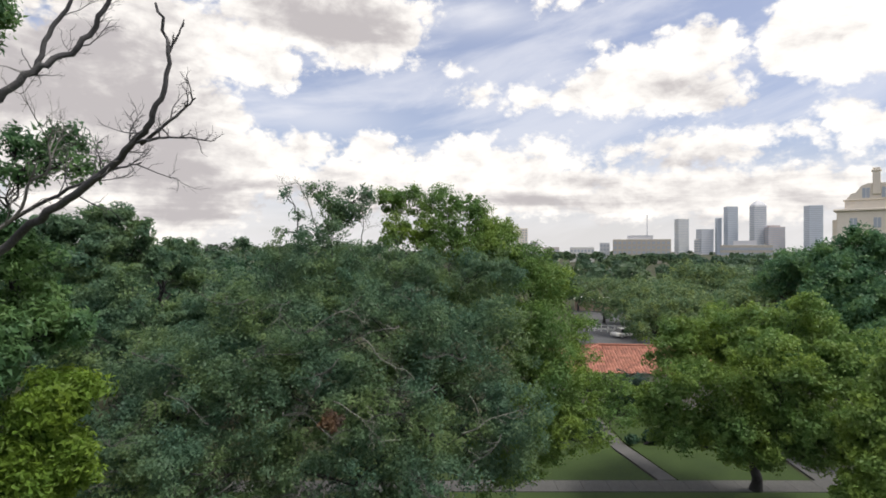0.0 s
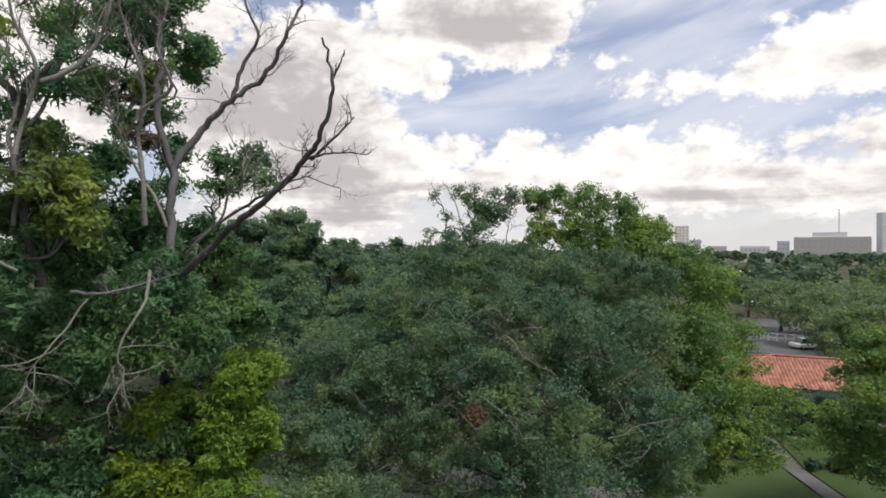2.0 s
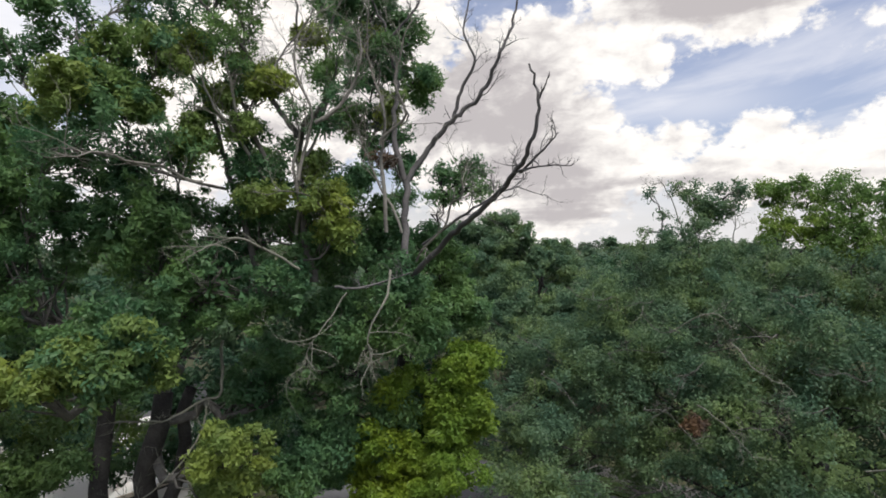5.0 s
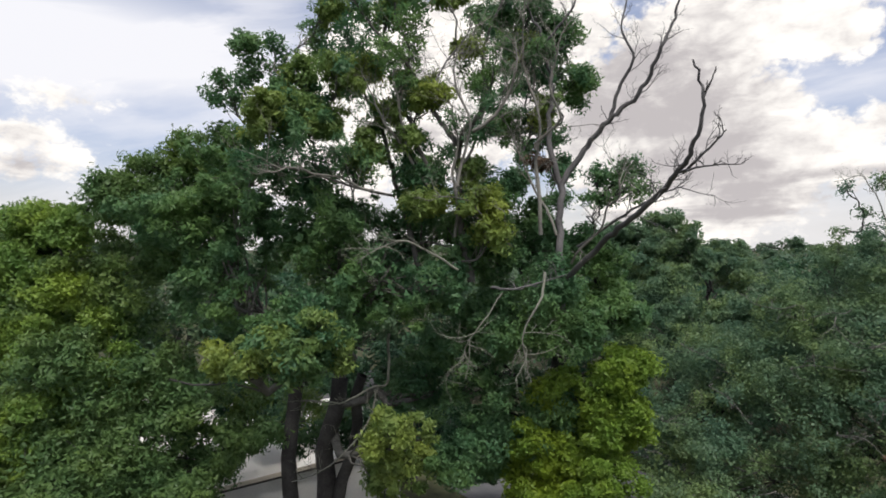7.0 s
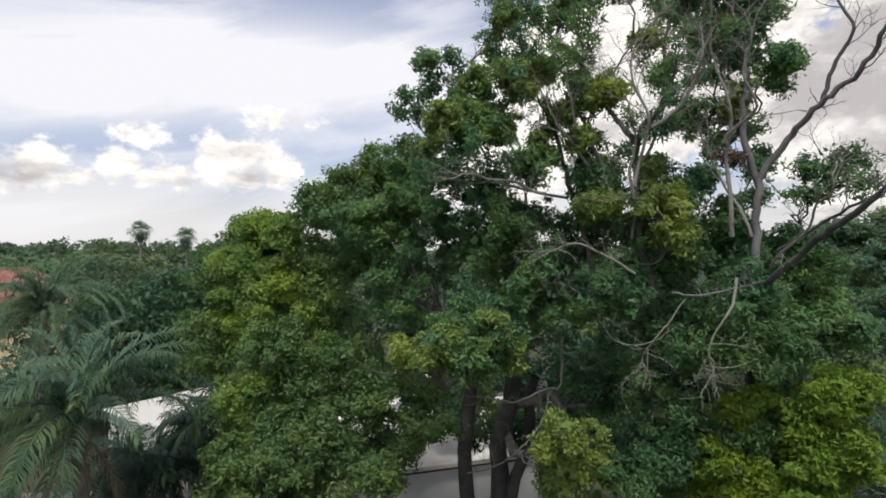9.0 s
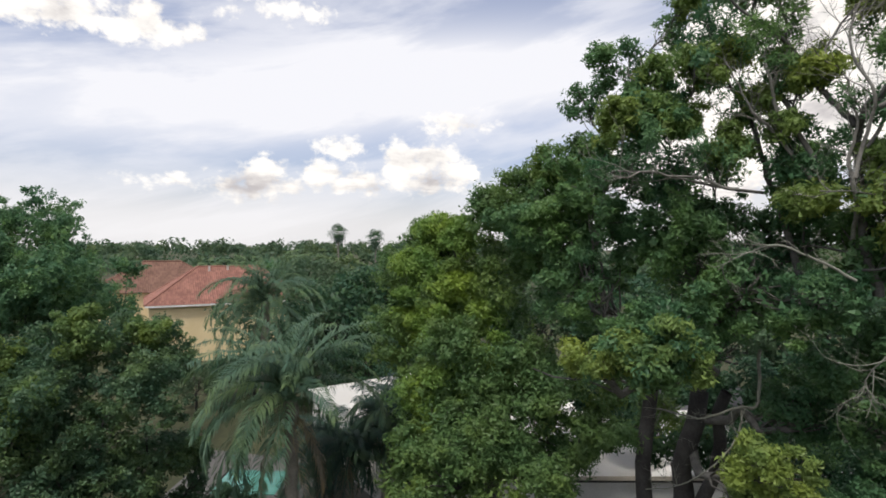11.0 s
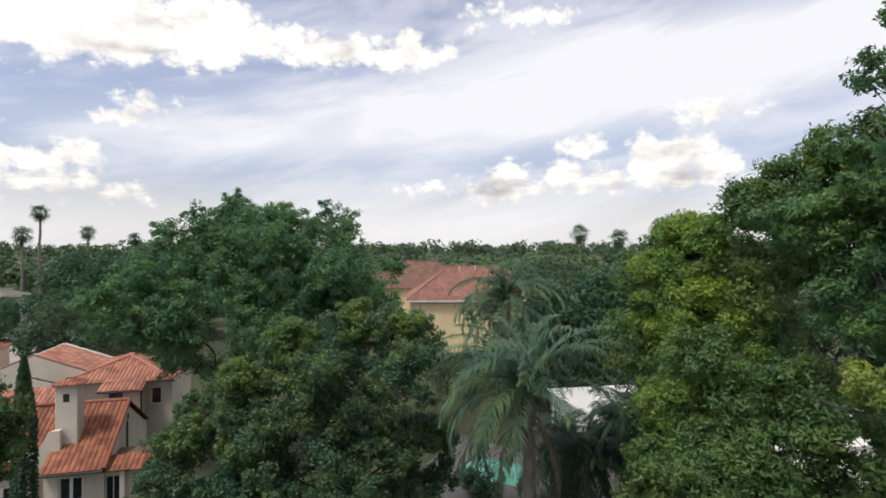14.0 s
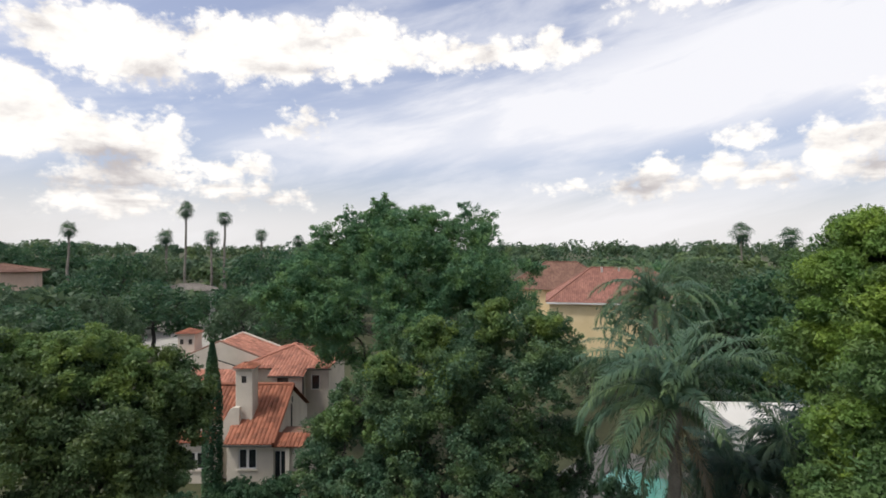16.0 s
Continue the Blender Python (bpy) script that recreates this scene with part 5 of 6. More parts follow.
LOBES_O += [
    (-5.2, 22.4, 9.9, 2.7), (-2.0, 22.4, 9.9, 2.8), (1.1, 23.0, 8.9, 2.7), (-8.6, 23.5, 10.7, 2.3), (-8.9, 22.3, 7.9, 2.7), (-5.0, 20.4, 7.7, 2.7),
    (-1.8, 20.4, 7.3, 2.7), (1.5, 21.5, 6.5, 2.5), (-11.7, 23.2, 8.8, 2.3), (-11.2, 21.3, 6.4, 2.7), (-7.6, 20.6, 5.3, 2.6), (-3.8, 19.6, 5.3, 2.6),
    (-0.5, 20.0, 4.9, 2.3), (-7.9, 25.8, 12.6, 1.6),
]
LOBES_OY = [
    (2.5, 25.9, 13.6, 0.9), (3.5, 26.1, 13.2, 1.1), (5.3, 24.2, 7.9, 1.1, 0.7), (6.9, 24.9, 7.4, 1.0, 0.6), (8.1, 25.1, 7.2, 0.7, 0.5), (4.7, 23.3, 6.5, 1.1, 0.7),
    (4.2, 24.4, 8.8, 1.2, 0.8), (5.9, 24.1, 6.4, 0.9, 0.5), (7.2, 25.0, 6.9, 1.1, 0.5), (8.1, 25.2, 5.9, 0.9, 0.45), (6.7, 24.1, 5.3, 0.9, 0.5), (6.3, 25.7, 10.4, 0.9, 0.6),
]
LOBES_OY += [
    (6.6, 25.2, 8.4, 0.9, 0.5), (3.6, 23.7, 4.8, 1.5), (5.1, 24.5, 4.7, 1.0), (3.9, 25.7, 11.8, 2.1), (5.5, 26.4, 12.0, 1.4), (4.7, 24.5, 9.3, 1.9),
    (4.3, 23.6, 7.3, 2.2), (5.8, 24.3, 6.7, 1.3), (3.0, 26.8, 13.9, 1.3), (2.7, 22.8, 5.3, 1.9), (5.5, 23.4, 6.4, 1.1),
]
LOBES_OTOP = [
    (-2.5, 26.9, 15.8, 0.95), (-1.3, 27.0, 15.9, 0.95), (0.0, 27.1, 15.9, 1.0), (1.1, 27.0, 15.8, 0.95), (1.9, 27.0, 15.2, 0.7), (-2.3, 26.4, 14.8, 0.8),
    (-0.9, 26.5, 14.7, 0.95), (0.5, 26.6, 14.6, 1.0), (1.9, 26.5, 14.4, 0.9), (-2.4, 26.1, 14.1, 0.8), (-1.0, 26.2, 14.0, 0.9), (2.5, 26.0, 13.8, 1.0), (0.4, 26.2, 13.8, 1.0), (1.4, 26.1, 13.6, 1.0),
]
LOBES_R1 = [
    (13.5, 31.2, 7.8, 1.9), (16.6, 30.8, 8.8, 2.7), (19.1, 29.3, 9.5, 2.1), (13.5, 27.9, 6.1, 2.6), (16.3, 26.3, 7.1, 2.7), (19.0, 27.0, 7.8, 1.8),
    (11.5, 28.8, 5.3, 1.6), (15.1, 26.5, 4.8, 2.2), (17.3, 25.7, 5.3, 2.0), (20.2, 26.1, 6.9, 2.0), (22.0, 27.2, 8.5, 1.6), (14.8, 26.6, 3.5, 1.1),
    (12.7, 27.4, 4.0, 1.3, 0.7), (11.7, 28.7, 4.0, 1.0, 0.6), (16.5, 25.6, 4.1, 1.2, 0.7), (18.8, 25.3, 4.6, 1.4, 0.8),
]
LOBES_R2 = [
    (30.7, 39.5, 13.3, 2.1), (28.5, 41.1, 12.4, 2.4), (27.4, 44.2, 11.4, 2.3), (28.7, 38.5, 10.5, 3.4), (29.8, 36.4, 9.1, 3.2), (32.8, 37.7, 12.5, 2.7),
    (27.6, 34.2, 6.5, 2.9),
]
LOBES_R3 = [
    (17.1, 20.9, 6.2, 1.7), (18.6, 20.9, 8.0, 2.2), (15.9, 20.5, 5.1, 1.1),
]
LOBES_RT = [
    (-26.8, -27.8, 14.5, 2.3), (-28.4, -25.2, 14.1, 2.3), (-29.7, -22.7, 13.6, 2.1), (-24.3, -28.8, 12.9, 2.3), (-26.3, -24.6, 11.0, 2.5), (-23.9, -26.5, 10.3, 2.2),
    (-26.4, -29.6, 15.5, 2.3), (-28.6, -27.2, 15.3, 2.4), (-30.5, -25.0, 15.3, 2.3), (-23.9, -30.5, 13.7, 2.8), (-25.4, -26.4, 12.5, 3.5), (-28.1, -23.2, 12.1, 3.3),
    (-31.4, -21.9, 10.8, 2.2), (-21.4, -32.4, 11.3, 2.6), (-20.4, -34.3, 9.7, 2.0), (-22.0, -29.4, 9.5, 2.8),
]
LOBES_RT += [
    (-24.6, -25.7, 9.2, 3.2), (-27.9, -23.5, 9.4, 2.7), (-20.6, -31.8, 8.7, 1.5), (-23.9, -31.8, 6.5, 1.5), (-24.0, -29.1, 6.2, 1.6), (-24.0, -34.2, 7.0, 1.1),
    (-28.0, -27.1, 16.0, 1.5), (-33.9, -21.8, 12.4, 1.1), (-32.9, -21.5, 10.1, 1.2), (-32.4, -20.4, 8.6, 1.1), (-22.7, -31.7, 14.2, 1.7), (-20.5, -32.1, 12.3, 1.8),
    (-23.9, -30.8, 15.3, 1.5), (-18.9, -32, 10.5, 1.6), (-20.2, -29.9, 10, 1.8), (-25.8, -29.1, 15.9, 1.5),
]
LOBES_LT = [
    (-19.0, -15.2, 10.1, 1.9), (-17.4, -17.3, 9.2, 2.0), (-21.2, -13.8, 9.8, 1.6), (-15.3, -18.0, 7.8, 2.0), (-16.5, -15.2, 7.8, 2.5), (-18.3, -12.7, 8.1, 2.0),
    (-20.7, -12.5, 8.9, 1.1), (-13.8, -19.3, 6.2, 1.6), (-14.9, -16.3, 5.6, 2.3), (-16.6, -13.5, 5.6, 2.4), (-19.7, -12.4, 5.4, 1.7), (-12.6, -19.0, 4.7, 1.2),
    (-13.4, -17.1, 4.3, 1.8), (-19.6, -12.6, 3.5, 1.7), (-21.1, -11.8, 5.2, 1.1), (-21.2, -11.6, 3.7, 1.0), (-15.2, -20.4, 7.2, 0.8), (-13.8, -16.8, 4.8, 1.1), (-14.5, -14.6, 4.8, 1.2), (-13.1, -18.7, 4.7, 1), (-15.7, -13.1, 4.8, 1.2), (-22.4, -13.7, 10, 1), (-22.4, -12.7, 9.1, 0.9),
]
LOBES_LTY = [
    (-18.6, -14.6, 10.7, 1.2), (-16.8, -16.8, 9.9, 1.2), (-20.6, -13.3, 10.4, 1.0), (-15.0, -17.4, 8.7, 1.1), (-13.6, -18.7, 6.9, 0.9), (-16.0, -14.8, 8.8, 1.2), (-14.2, -16.4, 6.8, 1.0),
]
LOBES_BL = [
    (-8.2, -21.6, 8.5, 1.0), (-8.3, -21.1, 7.7, 0.7), (-7.9, -22.9, 9.4, 0.9), (-5.2, -22.8, 9.8, 1.2), (-3.3, -22.2, 8.9, 1.7), (-5.1, -21.2, 8.3, 2.0), (-7.0, -21.1, 7.9, 1.6),
    (-3.4, -21.2, 7.2, 1.9), (-5.3, -20.1, 6.7, 2.0), (-6.9, -20.6, 6.3, 1.0), (-2.2, -23.4, 9.5, 1.8), (-8.4, -21.4, 8.8, 0.9), (-7.9, -20.7, 7.5, 0.85), (-8.2, -22.4, 9.6, 0.8), (-7.0, -21.0, 6.6, 0.95), (-7.2, -22.1, 8.3, 1.3), (-6.2, -22.0, 7.6, 1.4),
]
LOBES_BLY = [
    (-6.5, -23.4, 10.1, 0.9), (-4.9, -23.9, 10.4, 0.9), (-3.6, -24.2, 10.4, 0.8), (-3.8, -23.1, 10.1, 1.1), (-5.3, -22.7, 10.2, 1.2), (-6.7, -22.3, 9.5, 1.2), (-4.3, -21.9, 9.5, 0.9), (-5.7, -21.3, 9.2, 0.8), (-7.3, -21.2, 8.7, 0.8),
]
# trunks darker than the limbs: the crown's shade sits in their bark colour
laurel = grow_tree("laurel_oak", "tall laurel oak with open twiggy top and several stems", (-17.0, 6.1, 0), (-15.6, 6.6, 9.5), 0.42, LOBES_A + LOBES_A2, 105000, 0.195, LEAF_LAUREL, 1, bark=BARK_GREY, trunk_bark=BARK, young=LOBES_AY + LOBES_MIST, young_mat=LEAF_OLIVE, young_leaves=52000, clump=0.45, slim=0.38, stems=3, boughs=2.3, loose=airy((-13.2, 7.8, 19.0), (3.5, 3.5, 4.6), 9, 0.18, 0.34, 5, 0.6))
grow_tree("laurel_oak", "spreading laurel oak with dense low boughs over the garage", (-20.5, 0.6, 0), (-19.8, 0.6, 6.5), 0.4, LOBES_C + LOBES_C2, 140000, 0.21, LEAF_SPREAD, 2, clump=0.6, slim=0.38, young=LOBES_CY, young_mat=LEAF_SPRING, young_leaves=70000)
grow_tree("oak_tree", "shaded dark oak behind the garage", (-26.5, 16.5, 0), (-25, 14, 4), 0.3, LOBES_G, 36000, 0.26, LEAF_DEEP, 12, clump=0.6)
grow_tree("oak_tree", "olive green oak across the street", (-15, 30.5, 0), (-14.6, 30.6, 5), 0.3, LOBES_E2, 42000, 0.24, LEAF_OAK, 13, clump=0.6)
grow_tree("oak_tree", "tall olive-green oak with loose crown across the street", (-17, 34.5, 0), (-16.5, 34, 7), 0.35, LOBES_E3, 32000, 0.27, LEAF_OAK, 14, clump=0.6)
half_dead = grow_tree("laurel_oak", "half-dead laurel oak with bare limbs and lime-green low boughs", (-11.2, 12.6, 0), (-10.4, 11.4, 10.5), 0.34, LOBES_B, 85000, 0.185, LEAF_LAUREL, 3, young=LOBES_BY, young_mat=LEAF_LIME, young_leaves=60000, clump=0.5, slim=0.36, boughs=1.3, loose=airy((-10.9, 11.0, 18.0), (1.6, 1.6, 3.6), 14, 0.2, 0.4, 6, 0.8))
live_oak = grow_tree("live_oak", "broad live oak with fine grey-green foliage by the street", (-1.5, 27.6, 0), (-1.8, 26.0, 5.0), 0.55, LOBES_O + LOBES_O2, 210000, 0.16, LEAF_OAK, 4, young=LOBES_OY + LOBES_OTOP, young_mat=LEAF_OAK_LIGHT, young_leaves=84000, clump=0.55, slim=0.5)
grow_tree("oak_tree", "bright green oak standing on the front lawn", (17.7, 30.7, 0), (17.0, 29.3, 4.2), 0.3, LOBES_R1, 95000, 0.22, LEAF_OAK_LIGHT, 5, clump=0.65)
grow_tree("oak_tree", "large dark green oak behind the lawn", (29.5, 40, 0), (29.5, 39.5, 5), 0.45, LOBES_R2, 60000, 0.32, LEAF_ROUND, 6, clump=0.9)
grow_tree("oak_tree", "green oak at the street's edge", (19.0, 23.0, 0), (18.6, 22, 4), 0.28, LOBES_R3, 40000, 0.21, LEAF_OAK_LIGHT, 7, clump=0.6)
grow_tree("camphor_tree", "dome-shaped deep green tree beside the villa", (-25.5, -28.6, 0), (-25.5, -28, 5), 0.5, LOBES_RT, 128000, 0.205, LEAF_ROUND, 8, clump=0.7, slim=0.55, tight=0.74, core=0.3)
grow_tree("garden_tree", "dense grey-green evergreen tree in front of the villa", (-17.5, -16.5, 0), (-17.2, -16.2, 3), 0.32, LOBES_LT, 105000, 0.165, LEAF_GARDEN, 9, young=LOBES_LTY, young_mat=LEAF_GARDEN_LIGHT, young_leaves=26000, clump=0.6, slim=0.5, tight=0.76, core=0.3)
grow_tree("garden_tree", "dense green tree with rounded crown beside the villa", (-4.6, -23.0, 0), (-4.8, -22.4, 4), 0.3, LOBES_BL, 82000, 0.16, LEAF_HEDGE, 10, young=LOBES_BLY, young_mat=LEAF_GARDEN_LIGHT, young_leaves=30000, clump=0.6, slim=0.5, tight=0.8, core=0.2)


# ---------- bare and dead limbs ----------
def bare_limb(parent, points, r0, r1, seed, mat, twig=1.0, count=14, droop=0.0, start=0.25, name="dead_limb", label="bare dead limb", leafy=0, leaf_mat=None, end=1.0):
    rng = np.random.default_rng(seed)
    base = np.array(parent.matrix_basis.translation)
    p = smooth_path(points, 6) - base
    n = len(p)
    p[1:-1] += rng.normal(size=(n - 2, 3)) * r0 * 0.25
    if mat is not BARK_DEAD:
        u, long = np.linspace(0, 1, n), np.linalg.norm(p[-1] - p[0])
        for k in (1, 2, 3, 5):
            p += np.sin(u * np.pi * k)[:, None] * rng.normal(size=3) * long * 0.045 / k
    ob = part(name, joined(name, [tube_arrays(p, np.linspace(r0, r1, n), 8)]), mat, parent, label)
    pcs, tips = [], []
    for k in range(count):
        i = int(n * (start + (end - start) * (k + rng.random()) / count))
        i = min(i, n - 2)
        along = unit(p[i + 1] - p[i])
        side = unit(along * 0.8 + unit(rng.normal(size=3)) * 0.9 + np.array([0, 0, 0.25 - droop]))
        pcs += twigs(rng, p[i], side, twig * rng.uniform(0.4, 1.1), max(0.012, r1 * 0.75), 2, 0.7, droop, tips)
    part("twig_mass", joined("twig_mass", pcs), mat, ob)["kind"] = "stuff"
    if leafy:
        # tufts of leaves at the twigs' ends
        ends = np.array(tips)
        ends = ends[rng.random(len(ends)) < 0.62]
        which = rng.integers(0, len(ends), len(ends) * leafy // 5)
        off = unit(rng.normal(size=(len(which), 3))) * (rng.random(len(which)) ** 0.5 * 0.26)[:, None]
        part("leaf_sprays", stacked("leaf_sprays", [sprigs(rng, ends[which] + off, unit(off), 0.17, 0.5)]), leaf_mat, ob)["kind"] = "stuff"
    return ob


bare_limb(laurel, [(-11.2, 8.0, 14.1), (-11.0, 7.9, 15.5), (-10.9, 7.7, 16.5), (-11.1, 7.4, 17.4), (-11.2, 7.2, 18.2)], 0.05, 0.014, 400, BARK_ASH, 1.1, 13, 0, 0.2)
bare_limb(laurel, [(-10.9, 7.9, 15.9), (-10.4, 8.0, 16.8), (-10.2, 8.3, 17.5), (-10.0, 8.4, 18.4)], 0.045, 0.012, 401, BARK_ASH, 1.1, 13, 0, 0.2)
bare_limb(laurel, [(-11.8, 7.5, 15.5), (-12.1, 6.6, 16.4), (-12.4, 6.1, 17.5), (-12.8, 5.9, 18.8)], 0.05, 0.012, 402, BARK_ASH, 1.2, 15, 0, 0.15)
bare_limb(laurel, [(-8.7, 8.8, 14.1), (-8.8, 8.4, 15.7), (-8.5, 8.4, 17.0), (-8.8, 8.0, 18.5), (-8.6, 8.1, 20.1)], 0.055, 0.012, 440, BARK_ASH, 1.2, 14, 0, 0.15)
bare_limb(laurel, [(-8.6, 8.5, 16.2), (-7.9, 8.7, 17.0), (-8.0, 8.4, 18.1), (-7.5, 8.6, 19.1)], 0.042, 0.012, 441, BARK_ASH, 1.2, 14, 0, 0.15)
bare_limb(laurel, [(-9.8, 7.0, 15.3), (-9.3, 7.1, 16.6), (-9.4, 6.6, 18.0), (-9.1, 6.9, 19.1)], 0.042, 0.012, 442, BARK_ASH, 1.2, 14, 0, 0.15)
bare_limb(laurel, [(-9.3, 7.1, 16.6), (-8.6, 7.5, 17.4), (-8.4, 7.6, 18.7)], 0.055, 0.012, 443, BARK_ASH, 1.2, 14, 0, 0.15)
bare_limb(laurel, [(-12.0, 6.9, 16.6), (-12.2, 6.5, 17.9), (-12.2, 6.7, 19.1), (-12.1, 7.0, 20.2)], 0.045, 0.012, 403, BARK_ASH, 1.2, 14, 0, 0.15)
bare_limb(laurel, [(-11.9, 5.8, 15.3), (-12.0, 4.7, 15.5), (-12.2, 3.7, 15.7), (-12.5, 3.0, 15.7)], 0.045, 0.012, 404, BARK_ASH, 1.1, 14, 0, 0.1)
bare_limb(laurel, [(-9.6, 8.6, 13.8), (-9.7, 7.9, 14.3), (-9.9, 7.3, 14.9), (-10.4, 6.7, 15.1)], 0.04, 0.012, 405, BARK_ASH, 1.0, 13, 0.05, 0.1)
bare_limb(half_dead, [(-8.9, 9.6, 14.1), (-9.4, 9.1, 15.4), (-9.7, 8.8, 16.5), (-10.1, 8.6, 17.4)], 0.04, 0.012, 406, BARK_ASH, 1.0, 13, 0, 0.1)
bare_limb(half_dead, [(-7.8, 8.9, 13.4), (-6.7, 8.5, 14.3), (-6.1, 8.2, 14.8), (-5.9, 8.2, 15.3)], 0.03, 0.01, 407, BARK_ASH, 0.8, 12, 0, 0.1)
bare_limb(half_dead, [(-8.7, 9.7, 12.0), (-9.0, 9.8, 13.9), (-9.2, 10.2, 15.5), (-8.8, 10.6, 16.4), (-8.1, 10.7, 17.1), (-7.4, 11.0, 17.7), (-6.8, 11.0, 18.6), (-6.6, 11.2, 19.3), (-6.4, 11.3, 20.2)], 0.112, 0.022, 408, BARK_DEAD, 0.8, 9, 0, 0.45, end=0.9)
bare_limb(half_dead, [(-8.1, 10.8, 17.2), (-7.8, 10.8, 18.0), (-7.4, 10.8, 18.6), (-7.6, 10.6, 19.4), (-7.4, 10.7, 20.5)], 0.053, 0.015, 409, BARK_DEAD, 0.8, 9, 0, 0.3)
bare_limb(half_dead, [(-9.3, 10.3, 15.3), (-9.7, 10.2, 16.8), (-9.8, 10.4, 18.3), (-10.1, 10.4, 19.7), (-10.5, 10.0, 21.0)], 0.098, 0.022, 410, BARK_DEAD, 0.9, 10, 0, 0.3)
bare_limb(half_dead, [(-9.8, 10.1, 19.5), (-9.1, 10.4, 20.3), (-8.9, 10.6, 21.2)], 0.045, 0.015, 411, BARK_DEAD, 0.8, 8, 0, 0.3)
bare_limb(half_dead, [(-8.6, 9.6, 12.9), (-6.7, 8.8, 14.0), (-5.2, 7.9, 14.5), (-4.1, 7.2, 15.0), (-3.6, 6.8, 15.4), (-3.4, 6.7, 16.0), (-3.5, 6.6, 16.6)], 0.075, 0.015, 412, BARK_DEAD, 0.55, 9, 0, 0.3, end=0.58)
bare_limb(half_dead, [(-4.0, 7.2, 15.0), (-3.4, 6.9, 15.3), (-3.1, 6.8, 15.5)], 0.026, 0.009, 413, BARK_DEAD, 0.35, 4, 0, 0.3)
bare_limb(half_dead, [(-4.0, 7.1, 15.0), (-3.5, 6.8, 15.0), (-3.1, 6.8, 15.0)], 0.022, 0.009, 414, BARK_DEAD, 0.35, 4, 0, 0.3)
bare_limb(half_dead, [(-8.1, 9.5, 13.8), (-6.5, 8.9, 14.4), (-5.2, 8.4, 14.8), (-4.5, 8.1, 14.9)], 0.038, 0.011, 415, BARK_DEAD, 0.7, 10, 0, 0.3)
bare_limb(half_dead, [(-3.4, 6.7, 16.0), (-3.3, 6.7, 16.2), (-3.2, 6.7, 16.4)], 0.019, 0.007, 416, BARK_DEAD, 0.2, 2, 0, 0.3)
bare_limb(half_dead, [(-8.0, 8.2, 13.2), (-7.9, 7.9, 12.5), (-8.1, 7.6, 11.7), (-8.2, 7.8, 11.0)], 0.035, 0.01, 417, BARK_PALE, 1.0, 9, 0.08, 0.6)
bare_limb(half_dead, [(-8.7, 7.5, 12.7), (-9.1, 7.1, 11.9), (-9.3, 6.8, 11.1)], 0.021, 0.008, 418, BARK_PALE, 1.0, 9, 0.08, 0.5)
bare_limb(half_dead, [(-9.2, 7.6, 12.8), (-8.5, 7.7, 12.8), (-8.3, 9.3, 13.1)], 0.038, 0.015, 419, BARK_DEAD, 0.6, 6, 0, 0.4)
bare_limb(laurel, [(-10.3, 7.4, 13.2), (-10.5, 6.3, 13.7), (-10.6, 5.4, 13.8), (-10.9, 4.8, 13.4)], 0.035, 0.01, 420, BARK_PALE, 0.9, 12, 0.08, 0.2)
bare_limb(laurel, [(-11.1, 8.5, 12.8), (-11.1, 8.1, 14.7), (-11.0, 7.9, 16.6), (-10.5, 8.2, 17.6), (-10.1, 8.4, 18.2)], 0.12, 0.03, 421, BARK_GREY, 1.0, 10, 0, 0.4, "limb", "grey twiggy limb", 16, LEAF_LAUREL)
bare_limb(laurel, [(-11.0, 7.9, 16.6), (-11.3, 7.4, 17.4), (-11.9, 6.6, 18.3), (-12.4, 5.7, 19.6), (-12.6, 5.3, 20.7)], 0.08, 0.02, 422, BARK_GREY, 1.0, 12, 0, 0.2, "limb", "grey twiggy limb", 16, LEAF_LAUREL)
bare_limb(laurel, [(-12.9, 7.9, 13.2), (-13.0, 7.1, 15.3), (-13.1, 6.5, 16.6), (-13.4, 6.0, 18.2), (-13.6, 5.6, 19.3)], 0.09, 0.02, 423, BARK_GREY, 1.0, 12, 0, 0.2, "limb", "grey twiggy limb", 16, LEAF_LAUREL)
bare_limb(laurel, [(-12.8, 7.0, 15.3), (-12.9, 5.3, 15.6), (-13.1, 3.7, 15.8), (-13.1, 2.9, 15.8)], 0.042, 0.014, 424, BARK_GREY, 1.0, 12, 0, 0.2, "limb", "grey twiggy limb", 16, LEAF_LAUREL)
bare_limb(laurel, [(-11.0, 7.9, 16.6), (-10.9, 8.7, 18.2), (-10.8, 9.0, 19.9), (-10.5, 9.4, 21.5)], 0.07, 0.02, 425, BARK_GREY, 1.0, 10, 0, 0.2, "limb", "grey twiggy limb", 16, LEAF_LAUREL)
bare_limb(laurel, [(-11.9, 7.6, 16.0), (-12.2, 7.0, 17.6), (-12.0, 7.3, 19.2), (-12.4, 6.8, 20.8)], 0.07, 0.02, 426, BARK_GREY, 1.1, 12, 0, 0.2, "limb", "grey twiggy limb", 16, LEAF_LAUREL)
bare_limb(laurel, [(-14.3, 7.7, 11.0), (-14.0, 7.4, 9.6), (-13.9, 6.7, 9.4), (-14.1, 5.7, 9.1), (-14.4, 4.8, 9.3)], 0.049, 0.021, 427, BARK_PALE, 0.9, 6, 0.1, 0.4)
bare_limb(laurel, [(-14.0, 7.0, 9.4), (-13.9, 6.8, 8.5), (-14.0, 5.8, 7.6), (-14.4, 4.5, 7.0)], 0.035, 0.014, 428, BARK_PALE, 0.9, 6, 0.1, 0.4)
